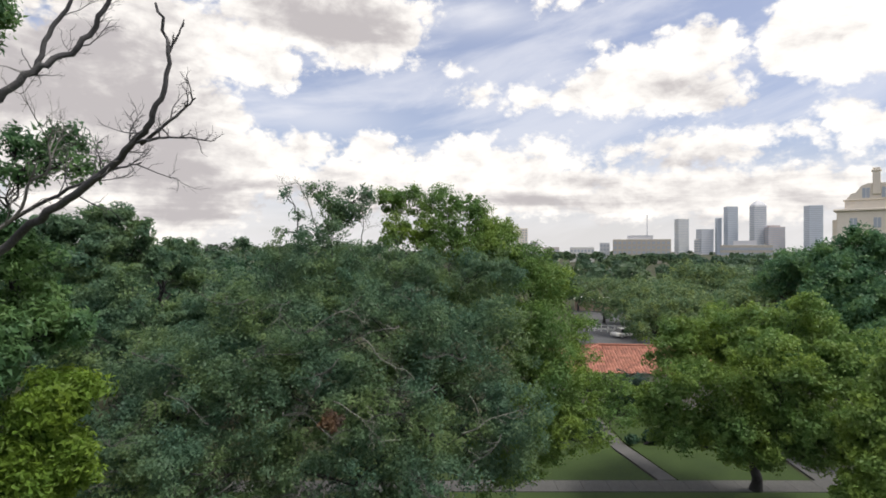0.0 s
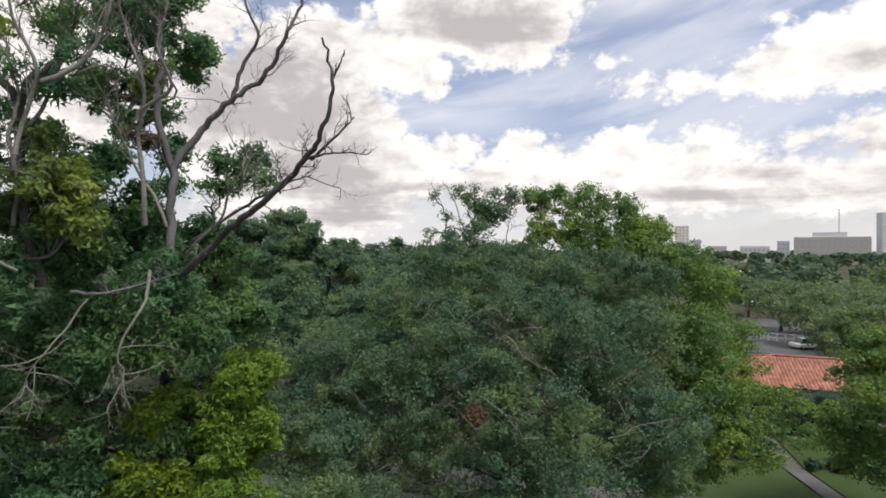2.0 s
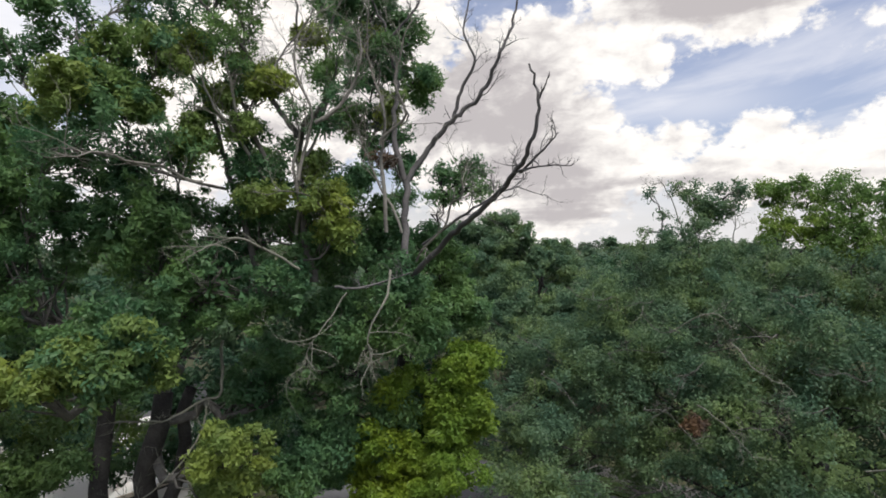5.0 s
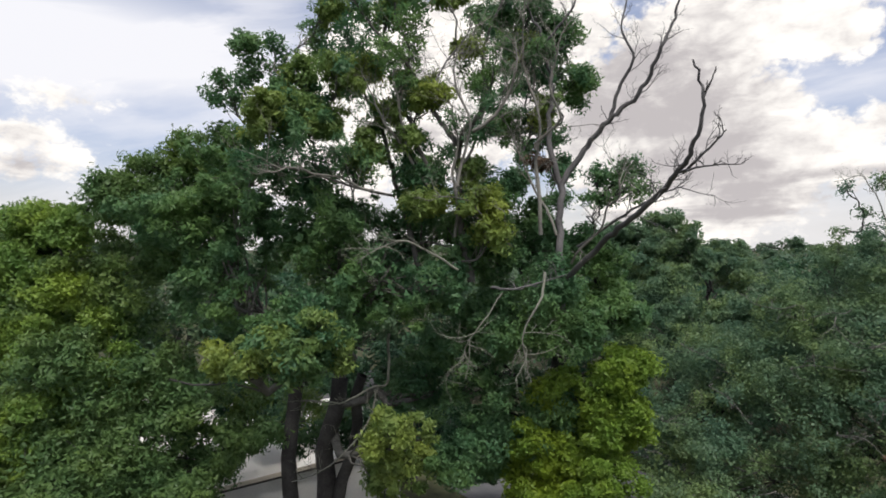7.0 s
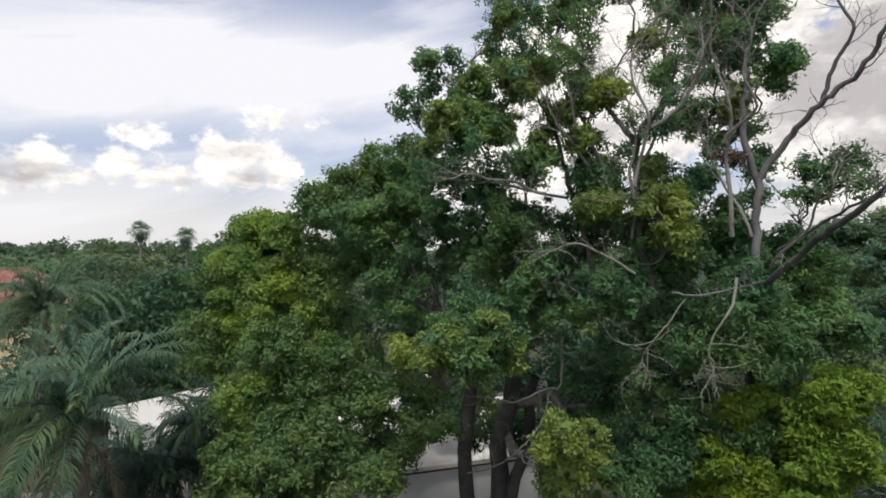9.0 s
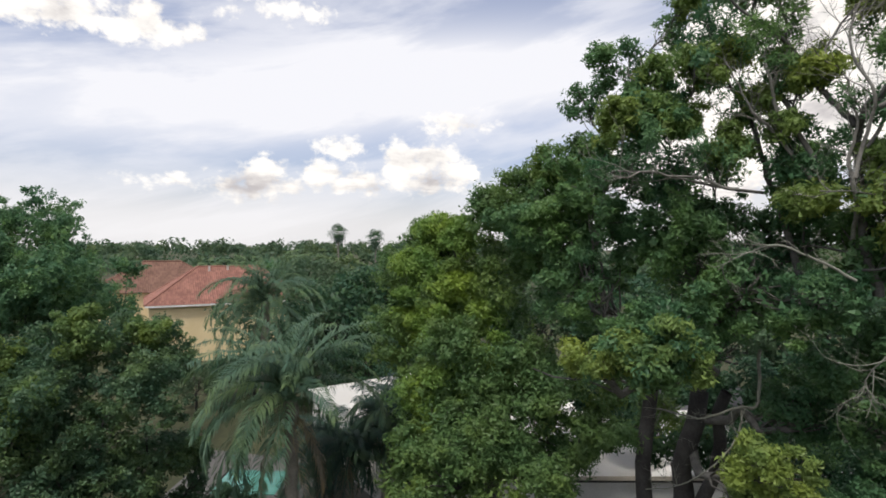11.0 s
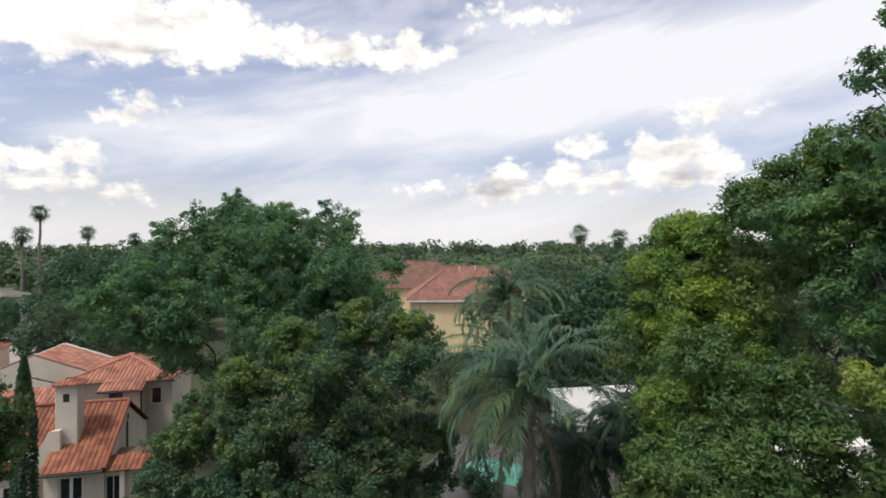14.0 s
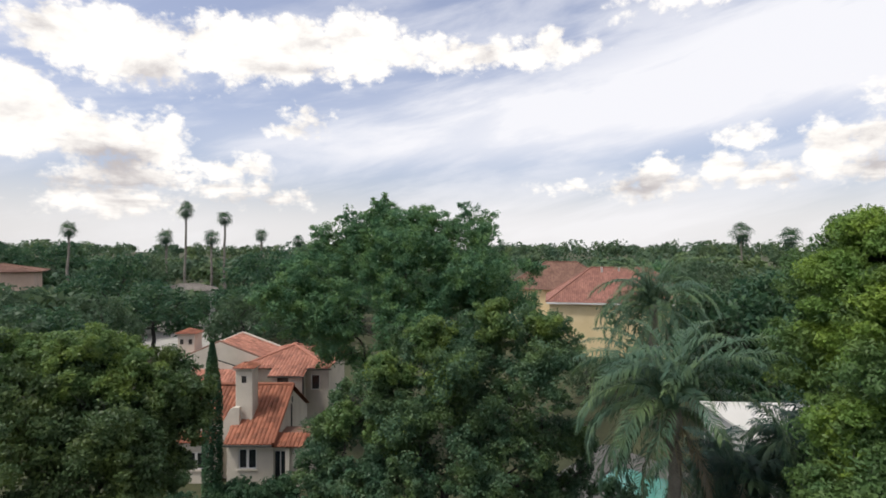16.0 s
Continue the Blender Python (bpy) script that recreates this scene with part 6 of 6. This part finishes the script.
bare_limb(live_oak, [(-4.9, 19.6, 10.6), (-3.7, 19.5, 11.3), (-2.7, 19.8, 10.9)], 0.025, 0.010, 450, BARK_PALE, 0.7, 7, 0.05, 0.2)
bare_limb(live_oak, [(-2.9, 19.6, 10.4), (-1.9, 19.3, 9.6), (-1.0, 19.2, 9.0)], 0.025, 0.010, 451, BARK_PALE, 0.7, 7, 0.05, 0.2)
bare_limb(live_oak, [(0.7, 19.5, 7.0), (1.9, 19.5, 7.5), (3.2, 19.7, 7.9)], 0.030, 0.010, 452, BARK_PALE, 0.7, 7, 0.05, 0.2)
bare_limb(live_oak, [(-3.6, 17.9, 8.6), (-2.7, 17.8, 7.9), (-1.9, 17.9, 7.1)], 0.020, 0.010, 453, BARK_PALE, 0.7, 7, 0.05, 0.2)
bare_limb(live_oak, [(-1.9, 21.9, 11.8), (-0.5, 21.6, 11.0), (0.4, 21.5, 10.1)], 0.020, 0.010, 454, BARK_PALE, 0.7, 7, 0.05, 0.2)
bare_limb(live_oak, [(-5.8, 24.8, 14.7), (-6.0, 24.3, 15.9), (-6.4, 24.2, 16.6), (-7.3, 23.9, 16.4)], 0.025, 0.010, 455, BARK_PALE, 0.7, 7, 0.05, 0.2)
bare_limb(live_oak, [(-3.8, 25.2, 13.9), (-3.7, 24.9, 15.0), (-3.5, 25.0, 16.0)], 0.025, 0.010, 456, BARK_PALE, 0.7, 7, 0.05, 0.2)
bare_limb(live_oak, [(1.0, 20.5, 8.1), (1.5, 20.1, 7.2), (2.4, 19.9, 6.2)], 0.020, 0.010, 457, BARK_PALE, 0.7, 7, 0.05, 0.2)


rng = np.random.default_rng(59)
for k, (x, y, z, r) in enumerate(q[:4] for q in [*LOBES_O[14:], *LOBES_O2] if q[3] > 1.6):
    a = np.array((x + rng.normal() * 0.5, y - r * 1.15, z + r * rng.uniform(0.1, 0.6)))
    way = np.array((rng.choice((-1, 1)) * rng.uniform(0.5, 1.1), -rng.uniform(0.0, 0.3), rng.uniform(-0.9, 0.4)))
    bare_limb(live_oak, [a - way * 0.3 + (0, 0.5, 0), a, a + way * 0.8, a + way * 1.6 + rng.normal(size=3) * 0.3], 0.017, 0.007, 460 + k, BARK_GREY, 0.7, 5, 0.05, 0.2)

RUST = (-9.6, 9.7, 16.1)
rng = np.random.default_rng(58)
mesh, _ = foliage("withered_leaves", rng, [(RUST[0] - half_dead.location[0], RUST[1] - half_dead.location[1], RUST[2], 0.3)], 420, 0.16, 0.3)
part("withered_spray", mesh, LEAF_RUST, half_dead, "rust-brown withered leaves")
mesh, _ = foliage("withered_leaves", rng, [(-3.5 - live_oak.location[0], 17.6 - live_oak.location[1], 8.0, 0.42)], 500, 0.2, 0.3)
part("withered_spray", mesh, LEAF_RUST, live_oak, "rust-brown withered leaves")


# ---------- palms ----------
def frond_mesh(name, rng, length, droop, leaflets=58, leaf_len=0.70, lift=0.35):
    """A feather leaf that arches over: rachis along +x from the heart, leaflets to both sides."""
    n = 14
    s = np.linspace(0, 1, n)
    pitch = radians(90 * lift) - droop * s ** 1.3
    step = length / (n - 1)
    x = np.concatenate([[0], np.cumsum(np.cos(pitch[:-1]) * step)])
    z = np.concatenate([[0], np.cumsum(np.sin(pitch[:-1]) * step)])
    rach = np.stack([x, rng.normal(size=n) * 0.01, z], 1)
    v, f = tube_arrays(rach, np.linspace(0.035, 0.008, n), 5)
    vs, fs, c = [v], [f], len(v)
    for k in range(leaflets):
        u = 0.14 + 0.86 * (k + 0.5) / leaflets
        i = min(int(u * (n - 1)), n - 2)
        w = u * (n - 1) - i
        p = rach[i] * (1 - w) + rach[i + 1] * w
        along = unit(rach[i + 1] - rach[i])
        ll = leaf_len * (0.55 + 0.6 * math.sin(math.pi * min(1, u * 0.9 + 0.12))) * rng.uniform(0.85, 1.1)
        for side in (-1, 1):
            d = unit(along * (0.75 + 0.3 * u) + np.array([0, side * 0.95, 0]) + np.array([0, 0, 0.14]) + rng.normal(size=3) * 0.16)
            mid = p + d * ll * 0.55
            tip = mid + unit(d + np.array([0, 0, -0.95 - 0.6 * rng.random()])) * ll * 0.5
            wdt = unit(np.cross(d, np.array([0, 0, 1.0]))) * 0.026
            q = np.array([p - wdt * 0.4, p + wdt * 0.4, mid + wdt, mid - wdt, tip, tip + wdt * 0.15])
            vs.append(q)
            fs.append(np.array([[0, 1, 2, 3], [3, 2, 5, 4]]) + c)
            c += 6
    return mesh_of(name, np.concatenate(vs), np.concatenate(fs))


def feather_palm(name, label, base, heart, trunk_r, length, count, seed, mat, dry=6, gap=()):
    rng = np.random.default_rng(seed)
    base, heart = np.array(base, float), np.array(heart, float) - np.array(base, float)
    palm = thing(name, label, "palm", tuple(base))
    path = curve(rng, (0, 0, -0.3), heart, 0, 0.02, 40)
    rad = trunk_r * (1 + 0.06 * np.cos(np.arange(40) * np.pi)) * np.linspace(1.15, 0.9, 40)
    rad[-4:] *= np.array([1.1, 1.25, 1.2, 0.8])
    part("trunk", joined("trunk", [tube_arrays(path, rad, 12)]), PALM_BARK, palm)
    kinds = [frond_mesh("frond", rng, length, d, 58 if length > 4 else 40, lift=l) for d, l in ((1.6, 0.85), (2.1, 0.66), (2.35, 0.45), (2.1, 0.15), (1.5, -0.2))]
    for m in kinds:
        m.materials.append(mat)
    dead = frond_mesh("dry_frond", rng, length * 0.8, 0.9, 30, 0.5, -0.6)
    dead.materials.append(LEAF_PALM_DRY)
    for k in range(count):
        u = (k + rng.random() * 0.6) / count
        if any(u > least and a0 < (k * 137.5) % 360 < a1 for a0, a1, least in gap):
            continue
        ob = new("frond", kinds[min(4, int(u * 5))])
        ob.parent = palm
        ob.matrix_basis = Matrix.Translation(tuple(heart + rng.normal(size=3) * 0.06)) @ pose(0, 0, 0, rng.normal() * 12, rng.normal() * 6, k * 137.5 + rng.normal() * 8) @ Matrix.Diagonal((*(rng.uniform(0.85, 1.08),) * 3, 1))
    for k in range(dry):
        ob = new("dry_frond", dead)
        ob.parent = palm
        ob.matrix_basis = Matrix.Translation(tuple(heart - np.array([0, 0, 0.3]))) @ pose(0, 0, 0, rng.normal() * 10, 0, k * 360 / max(dry, 1) + rng.normal() * 20)
    return palm


feather_palm("date_palm", "large feather palm with arching grey-green fronds by the pool", (-19.9, -7.1, 0), (-19.7, -7.2, 8.1), 0.24, 4.8, 60, 21, LEAF_PALM, 5, ((20, 70, 0.4), (70, 160, 0.5)))
feather_palm("date_palm", "tall feather palm in front of the yellow house", (-41.9, -15.6, 0), (-41.6, -15.4, 9.7), 0.3, 5.8, 60, 22, LEAF_PALM, 4)
# these low palms take the leaflet colour with shade painted in
feather_palm("date_palm", "low dark feather palm in the shade", (-25.0, -3.6, 0), (-25.0, -3.6, 5.8), 0.18, 3.0, 36, 23, LEAF_PALM_SHADED, 3)
feather_palm("date_palm", "low dark feather palm in the shade", (-23.4, -1.9, 0), (-23.5, -2.0, 6.0), 0.18, 3.2, 34, 24, LEAF_PALM_SHADED, 3)
feather_palm("date_palm", "low dark feather palm in the shade", (-26.4, -7.6, 0), (-26.4, -7.6, 3.0), 0.18, 3.4, 30, 25, LEAF_PALM_SHADED, 2)

feather_palm("date_palm", "low dark feather palm in the shade", (-28.0, -7.4, 0), (-28.0, -7.4, 3.3), 0.16, 2.6, 30, 27, LEAF_PALM_SHADED, 2)
feather_palm("date_palm", "low dark feather palm in the shade", (-26.3, -4.3, 0), (-26.3, -4.3, 5.2), 0.16, 2.2, 34, 28, LEAF_PALM_SHADED, 2)
feather_palm("date_palm", "low dark feather palm in the shade", (-23.3, -5.5, 0), (-23.3, -5.5, 4.6), 0.16, 2.4, 26, 29, LEAF_PALM_SHADED, 2)


feather_palm("date_palm", "small dark feather palm beside the low house", (15.6, 45.0, 0), (15.6, 45.0, 2.2), 0.15, 2.2, 24, 26, LEAF_PALM_SHADED, 1)


def fan_palm(name, label, x, y, top, seed, crown=1.9):
    rng = np.random.default_rng(seed)
    palm = thing(name, label, "palm", (x, y, 0), "fan palms above the woods")
    path = curve(rng, (0, 0, -0.3), (rng.normal() * 0.4, rng.normal() * 0.4, top), 0, 0.02, 12)
    part("trunk", joined("trunk", [tube_arrays(path, np.linspace(0.30, 0.20, 12), 8)]), PALM_BARK, palm)
    # the skirt below the crown uses the shade-darkened leaflet too
    for name2, mat, n, lo, hi in (("crown", LEAF_DEEP, 30, -0.8, 1.35), ("dry_skirt", LEAF_PALM_SHADED, 9, -1.5, -0.9)):
        vs = []
        for k in range(n):
            a, e = k * 2.4 + rng.normal() * 0.3, lo + (hi - lo) * (k + rng.random()) / n
            reach = crown * rng.uniform(0.12, 0.6)
            d = np.array([math.cos(a) * math.cos(e), math.sin(a) * math.cos(e), math.sin(e)])
            c = path[-1] + d * reach
            side = unit(np.cross(d, np.array([0, 0, 1.0])))
            over = np.cross(side, d)
            for b in np.linspace(-1.6, 1.6, 11):
                q = unit(d * math.cos(b) + side * math.sin(b) + over * rng.normal() * 0.12)
                mid = c + q * crown * rng.uniform(0.26, 0.40)
                tip = mid + unit(q + np.array([0, 0, -1.3])) * crown * rng.uniform(0.22, 0.44)
                w = unit(np.cross(q, over)) * 0.042 * crown / 1.9
                vs += [c - w * 0.3, c + w * 0.3, mid + w, mid - w, mid - w, mid + w, tip + w * 0.2, tip - w * 0.2]
        v = np.array(vs)
        part(name2, mesh_of(name2, v, np.arange(len(v)).reshape(-1, 4)), mat, palm)
    return palm


for k, (px_x, px_y, ztop, cr) in enumerate([(-52.5, -119.0, 22.8, 2.3), (-59.7, -115.5, 21.1, 2.1), (-32.9, -126.1, 18.1, 2.0), (-66.2, -111.8, 17.4, 1.9), (-73.1, -107.3, 16.2, 1.7), (-165.4, -34.1, 18.4, 3.6), (-167.3, -22.7, 17.2, 3.6), (-54.2, -111.0, 16.6, 2.1), (-46.8, -113.6, 16.6, 2.1)]):
    fan_palm("fan_palm", "tall slim fan palm rising above the woods", px_x, px_y, ztop, 60 + k, cr)

far_house = thing("tiled_house", "far pinkish two-storey house with low brown tile roof among trees", "house", (-14.0, -105.5, 0), turn=160)
walls(far_house, -9, 8.6, 0, 9, 10.5, STUCCO_PINK)
hip_roof(far_house, -9.8, 9.6, -0.9, 9.8, 10.6, 12, TILE_BROWN, 61)

# slim cypress by the villa
rng = np.random.default_rng(77)
cyp = thing("cypress", "slim dark columnar cypress against the villa's wall", "tree", (-12.9, -28.7, 0))
part("trunk", joined("trunk", [tube_arrays([(0, 0, 0), (0, 0, 3), (0, 0, 8.4)], [0.1, 0.07, 0.02], 8)]), BARK, cyp)
hgt = rng.random(9000) * 9.1 + 0.1
rad = 0.5 * np.minimum(1, (9.35 - hgt) / 3.2) ** 0.8 * (0.55 + 0.5 * rng.random(9000) ** 0.5)
ang = rng.random(9000) * 2 * np.pi
pts = np.stack([np.cos(ang) * rad, np.sin(ang) * rad, hgt], 1)
v, f = leaf_quads(rng, pts, np.stack([np.cos(ang), np.sin(ang), 0 * ang + 0.6], 1), 0.17, 0.5)
part("crown", mesh_of("crown", v, f), LEAF_DEEP, cyp)


# ---------- hedges and shrubs ----------
def shrub(name, label, x, y, w, d, h, seed, mat, leaves=1700, size=0.19, category="shrub"):
    rng = np.random.default_rng(seed)
    ob = thing(name, label, category, (x, y, 0))
    lobes = [(rng.uniform(-w, w) / 2, rng.uniform(-d, d) / 2, h * rng.uniform(0.45, 0.7), h * rng.uniform(0.35, 0.5)) for _ in range(max(4, int(w * d)))]
    mesh, tufts = foliage("foliage", rng, lobes, leaves, size, 0.3)
    part("foliage", mesh, mat, ob)
    part("stem", joined("stem", [tube_arrays(curve(rng, (0, 0, 0), t, 0, 0.1, 5), np.linspace(0.03, 0.01, 5), 5) for t in tufts[:10]]), BARK, ob)
    return ob


for k, (x, y, w, d, h) in enumerate([(-13.4, -27.6, 2.2, 1.2, 1.7), (-15.0, -26.7, 2.4, 1.2, 1.8), (-11.6, -29.0, 2.5, 1.5, 1.6), (-16.4, -25.4, 2, 1.2, 1.6), (-14.2, -28.6, 1.6, 1.0, 1.3), (-15.6, -27.5, 1.6, 1.0, 1.4), (10.0, 38.6, 2.6, 1.0, 1.0), (7.4, 38.8, 2.6, 1.0, 1.0), (4.8, 38.7, 2.6, 1.0, 1.1), (14.8, 38.4, 2.8, 1.0, 0.9), (17.2, 38.6, 2.6, 1.0, 1.0), (13.0, 45.2, 3.0, 1.2, 2.4), (15.8, 45.0, 3.0, 1.2, 2.6), (10.4, 45.4, 2.6, 1.2, 2.2), (-31.0, -8.6, 2.5, 1.5, 1.6), (-27.4, -12.6, 1.8, 1.5, 1.4), (-26.6, -10.4, 2.0, 2.0, 2.0), (8.6, 45.3, 3, 1.4, 1.3), (14.0, 45.0, 3, 1.3, 1.2), (11.2, 40.5, 1.6, 1.0, 0.8), (13.9, 37.8, 2, 0.9, 0.7), (16.5, 44.9, 2.5, 1.4, 1.6)]):
    shrub("shrub", "clipped dark green shrub in a garden bed", x, y, w, d, h, 90 + k, LEAF_DEEP)


# ---------- middle-distance trees ----------
def template(seed, mat, height, spread, leaves=2900, size=0.66):
    rng = np.random.default_rng(seed)
    lobes = []
    for k in range(13):
        a, r = k * 2.4 + rng.random(), spread * math.sqrt((k + 0.5) / 13)
        z = height * (0.80 - 0.34 * (r / spread) ** 2) + rng.normal() * 0.4
        lobes.append((r * math.cos(a), r * math.sin(a), z, spread * rng.uniform(0.26, 0.40)))
    for k in range(6):
        a = k * 1.05 + rng.random()
        lobes.append((spread * 0.75 * math.cos(a), spread * 0.75 * math.sin(a), height * 0.36, spread * 0.3))
    return grow_tree("oak_tree", "full-crowned green oak in the neighbourhood", (0, -600 - 40 * seed % 200, 0), (0, -600 - 40 * seed % 200, height * 0.38), 0.32, [(x, y - 600 - 40 * seed % 200, z, r) for x, y, z, r in lobes], leaves, size, mat, 200 + seed, clump=1.0, boughs=0.12, limb_sides=4, group="oaks of the neighbourhood")


kinds_mid = [template(1, LEAF_FAR, 12, 6.0), template(2, LEAF_DEEP, 12, 5.5), template(3, LEAF_OAK_LIGHT, 11, 5.5), template(4, LEAF_ROUND, 13, 5.0), template(5, LEAF_STREET, 12, 5.8)]
# bearing, distance, height, kind
MID_TREES = [
    (18, 48, 12.0, 0), (24, 44, 11.5, 1), (30, 50, 12.5, 0), (37, 46, 12.0, 1), (27, 68, 14.0, 0), (20, 75, 13.5, 1),
    (34, 72, 14.0, 3), (42, 60, 13.5, 0), (12, 70, 13.0, 1), (48, 50, 12.0, 0), (55, 48, 12.0, 1), (14, 100, 13.8, 0), (30, 105, 14.5, 2),
]
MID_TREES += [
    (-16.5, 106, 9.3, 0), (-20, 103, 9.6, 0), (-23.5, 98, 9.8, 0), (-25, 110, 12.5, 1), (-27, 112, 12.0, 1), (-21.5, 74, 8.4, 0), (-24.5, 76, 8.8, 0), (-27.5, 78, 9.5, 0), (-31, 80, 11.0, 0), (-34, 85, 12.0, 1), (-37, 70, 13.0, 1), (-14, 125, 9.0, 0), (-11.5, 140, 10.0, 1), (-8, 100, 10.0, 0), (-4, 70, 10.5, 0),
]
MID_TREES += [
    (99, 56, 12.8, 1), (96, 60, 12.2, 1), (107.5, 58, 12.6, 0), (103, 52, 12.0, 1), (104, 90, 13.0, 0), (110, 100, 13.0, 3), (116, 115, 12.5, 0), (92, 75, 13.0, 0), (86, 60, 12.5, 1), (80, 58, 12.0, 0), (72, 55, 12.0, 1), (64, 52, 12.0, 0),
    (154, 78, 9.2, 1), (159.2, 82, 10.2, 1), (164, 70, 9.6, 0), (168, 64, 9.4, 1), (151, 72, 9.0, 0), (172, 60, 9.5, 0), (165, 90, 10.5, 1), (150, 88, 9.2, 1), (146, 80, 11.0, 0), (142, 95, 11.5, 1), (169, 85, 10.0, 0), (174, 80, 10.5, 1), (136, 90, 11.5, 0), (129, 100, 12.0, 0),
]
MID_TREES += [
    (162, 100, 14.0, 1), (166, 170, 17.0, 1), (170, 175, 17.0, 1), (100, 47, 6.2, 1), (96, 46, 6.4, 1), (103.5, 46, 5.4, 1), (92.5, 48, 6.2, 1), (149.3, 112, 14.6, 1), (146.8, 100, 14.0, 1), (143.5, 105, 14.2, 0), (160, 118, 14.2, 0),
    (-19.5, 92, 9.2, 0), (-22.5, 88, 9.3, 0), (-21, 80, 7.0, 2), (113.5, 52, 4.6, 1), (116.5, 50, 4.3, 0), (111, 54, 4.6, 1),
]
n_mid = 0
for az, dist, top, kind in MID_TREES:
    x, y = -math.sin(radians(az)) * dist, math.cos(radians(az)) * dist
    t = kinds_mid[4 if -36 < az < 0 else kind]
    s = top / (11.6, 11.6, 10.7, 12.6, 11.6)[kind]
    m = pose(x, y, 0, 0, 0, 47 * n_mid) @ Matrix.Diagonal((s * (1.0 + 0.12 * math.sin(n_mid * 3.1)), s * (1.0 + 0.12 * math.cos(n_mid * 2.3)), s, 1))
    copy_thing(t, m)
    n_mid += 1


# ---------- far woods ----------
def woods(name, label, spans, seed, mat, quad, per):
    rng = np.random.default_rng(seed)
    vs = []
    for az0, az1, d0, d1, number, top0, top1 in spans:
        for k in range(number):
            d = d0 * (d1 / d0) ** rng.random()
            az = radians(rng.uniform(az0, az1))
            h = rng.uniform(top0, top1)
            r = h * rng.uniform(0.35, 0.55)
            cx, cy = -math.sin(az) * d, math.cos(az) * d
            lob = unit(rng.normal(size=(9, 3)) + np.array([0, 0, 0.5])) * r * 0.62 * np.array([1, 1, 0.55]) + np.array([cx, cy, h - r * 0.85])
            lob[:, 2] = np.minimum(lob[:, 2], h - r * 0.3)
            n = per
            w = rng.integers(0, 9, n)
            off = unit(rng.normal(size=(n, 3)) + np.array([0, 0, 0.35]))
            p = lob[w] + off * (r * 0.42 * (0.6 + 0.4 * rng.random(n)))[:, None]
            vs.append(leaf_blades(rng, p, off, quad * (0.7 + d / 500.0), 0.8, 0.6))
    v = np.concatenate(vs)
    ob = part(name, mesh_of(name, v, np.arange(len(v)).reshape(-1, 3)), mat)
    return tagged(ob, label, "woods", kind="stuff")


woods("far_woods", "green suburban tree canopy reaching the horizon", [
    (6, 60, 110, 330, 60, 11, 15), (60, 138, 110, 330, 150, 10.5, 14.5), (134, 196, 150, 330, 260, 8.5, 13), (140, 196, 96, 150, 170, 5.0, 7.2), (164, 175, 84, 96, 16, 9.0, 9.9), (6, 196, 330, 1100, 460, 17, 23),
    (-44, 6, 120, 330, 90, 8, 12.0), (-44, 6, 330, 700, 190, 8, 12.5), (-44, 6, 700, 1700, 90, 8, 14),
    (196, 316, 110, 900, 40, 10, 16)], 300, LEAF_FAR, 1.25, 160)
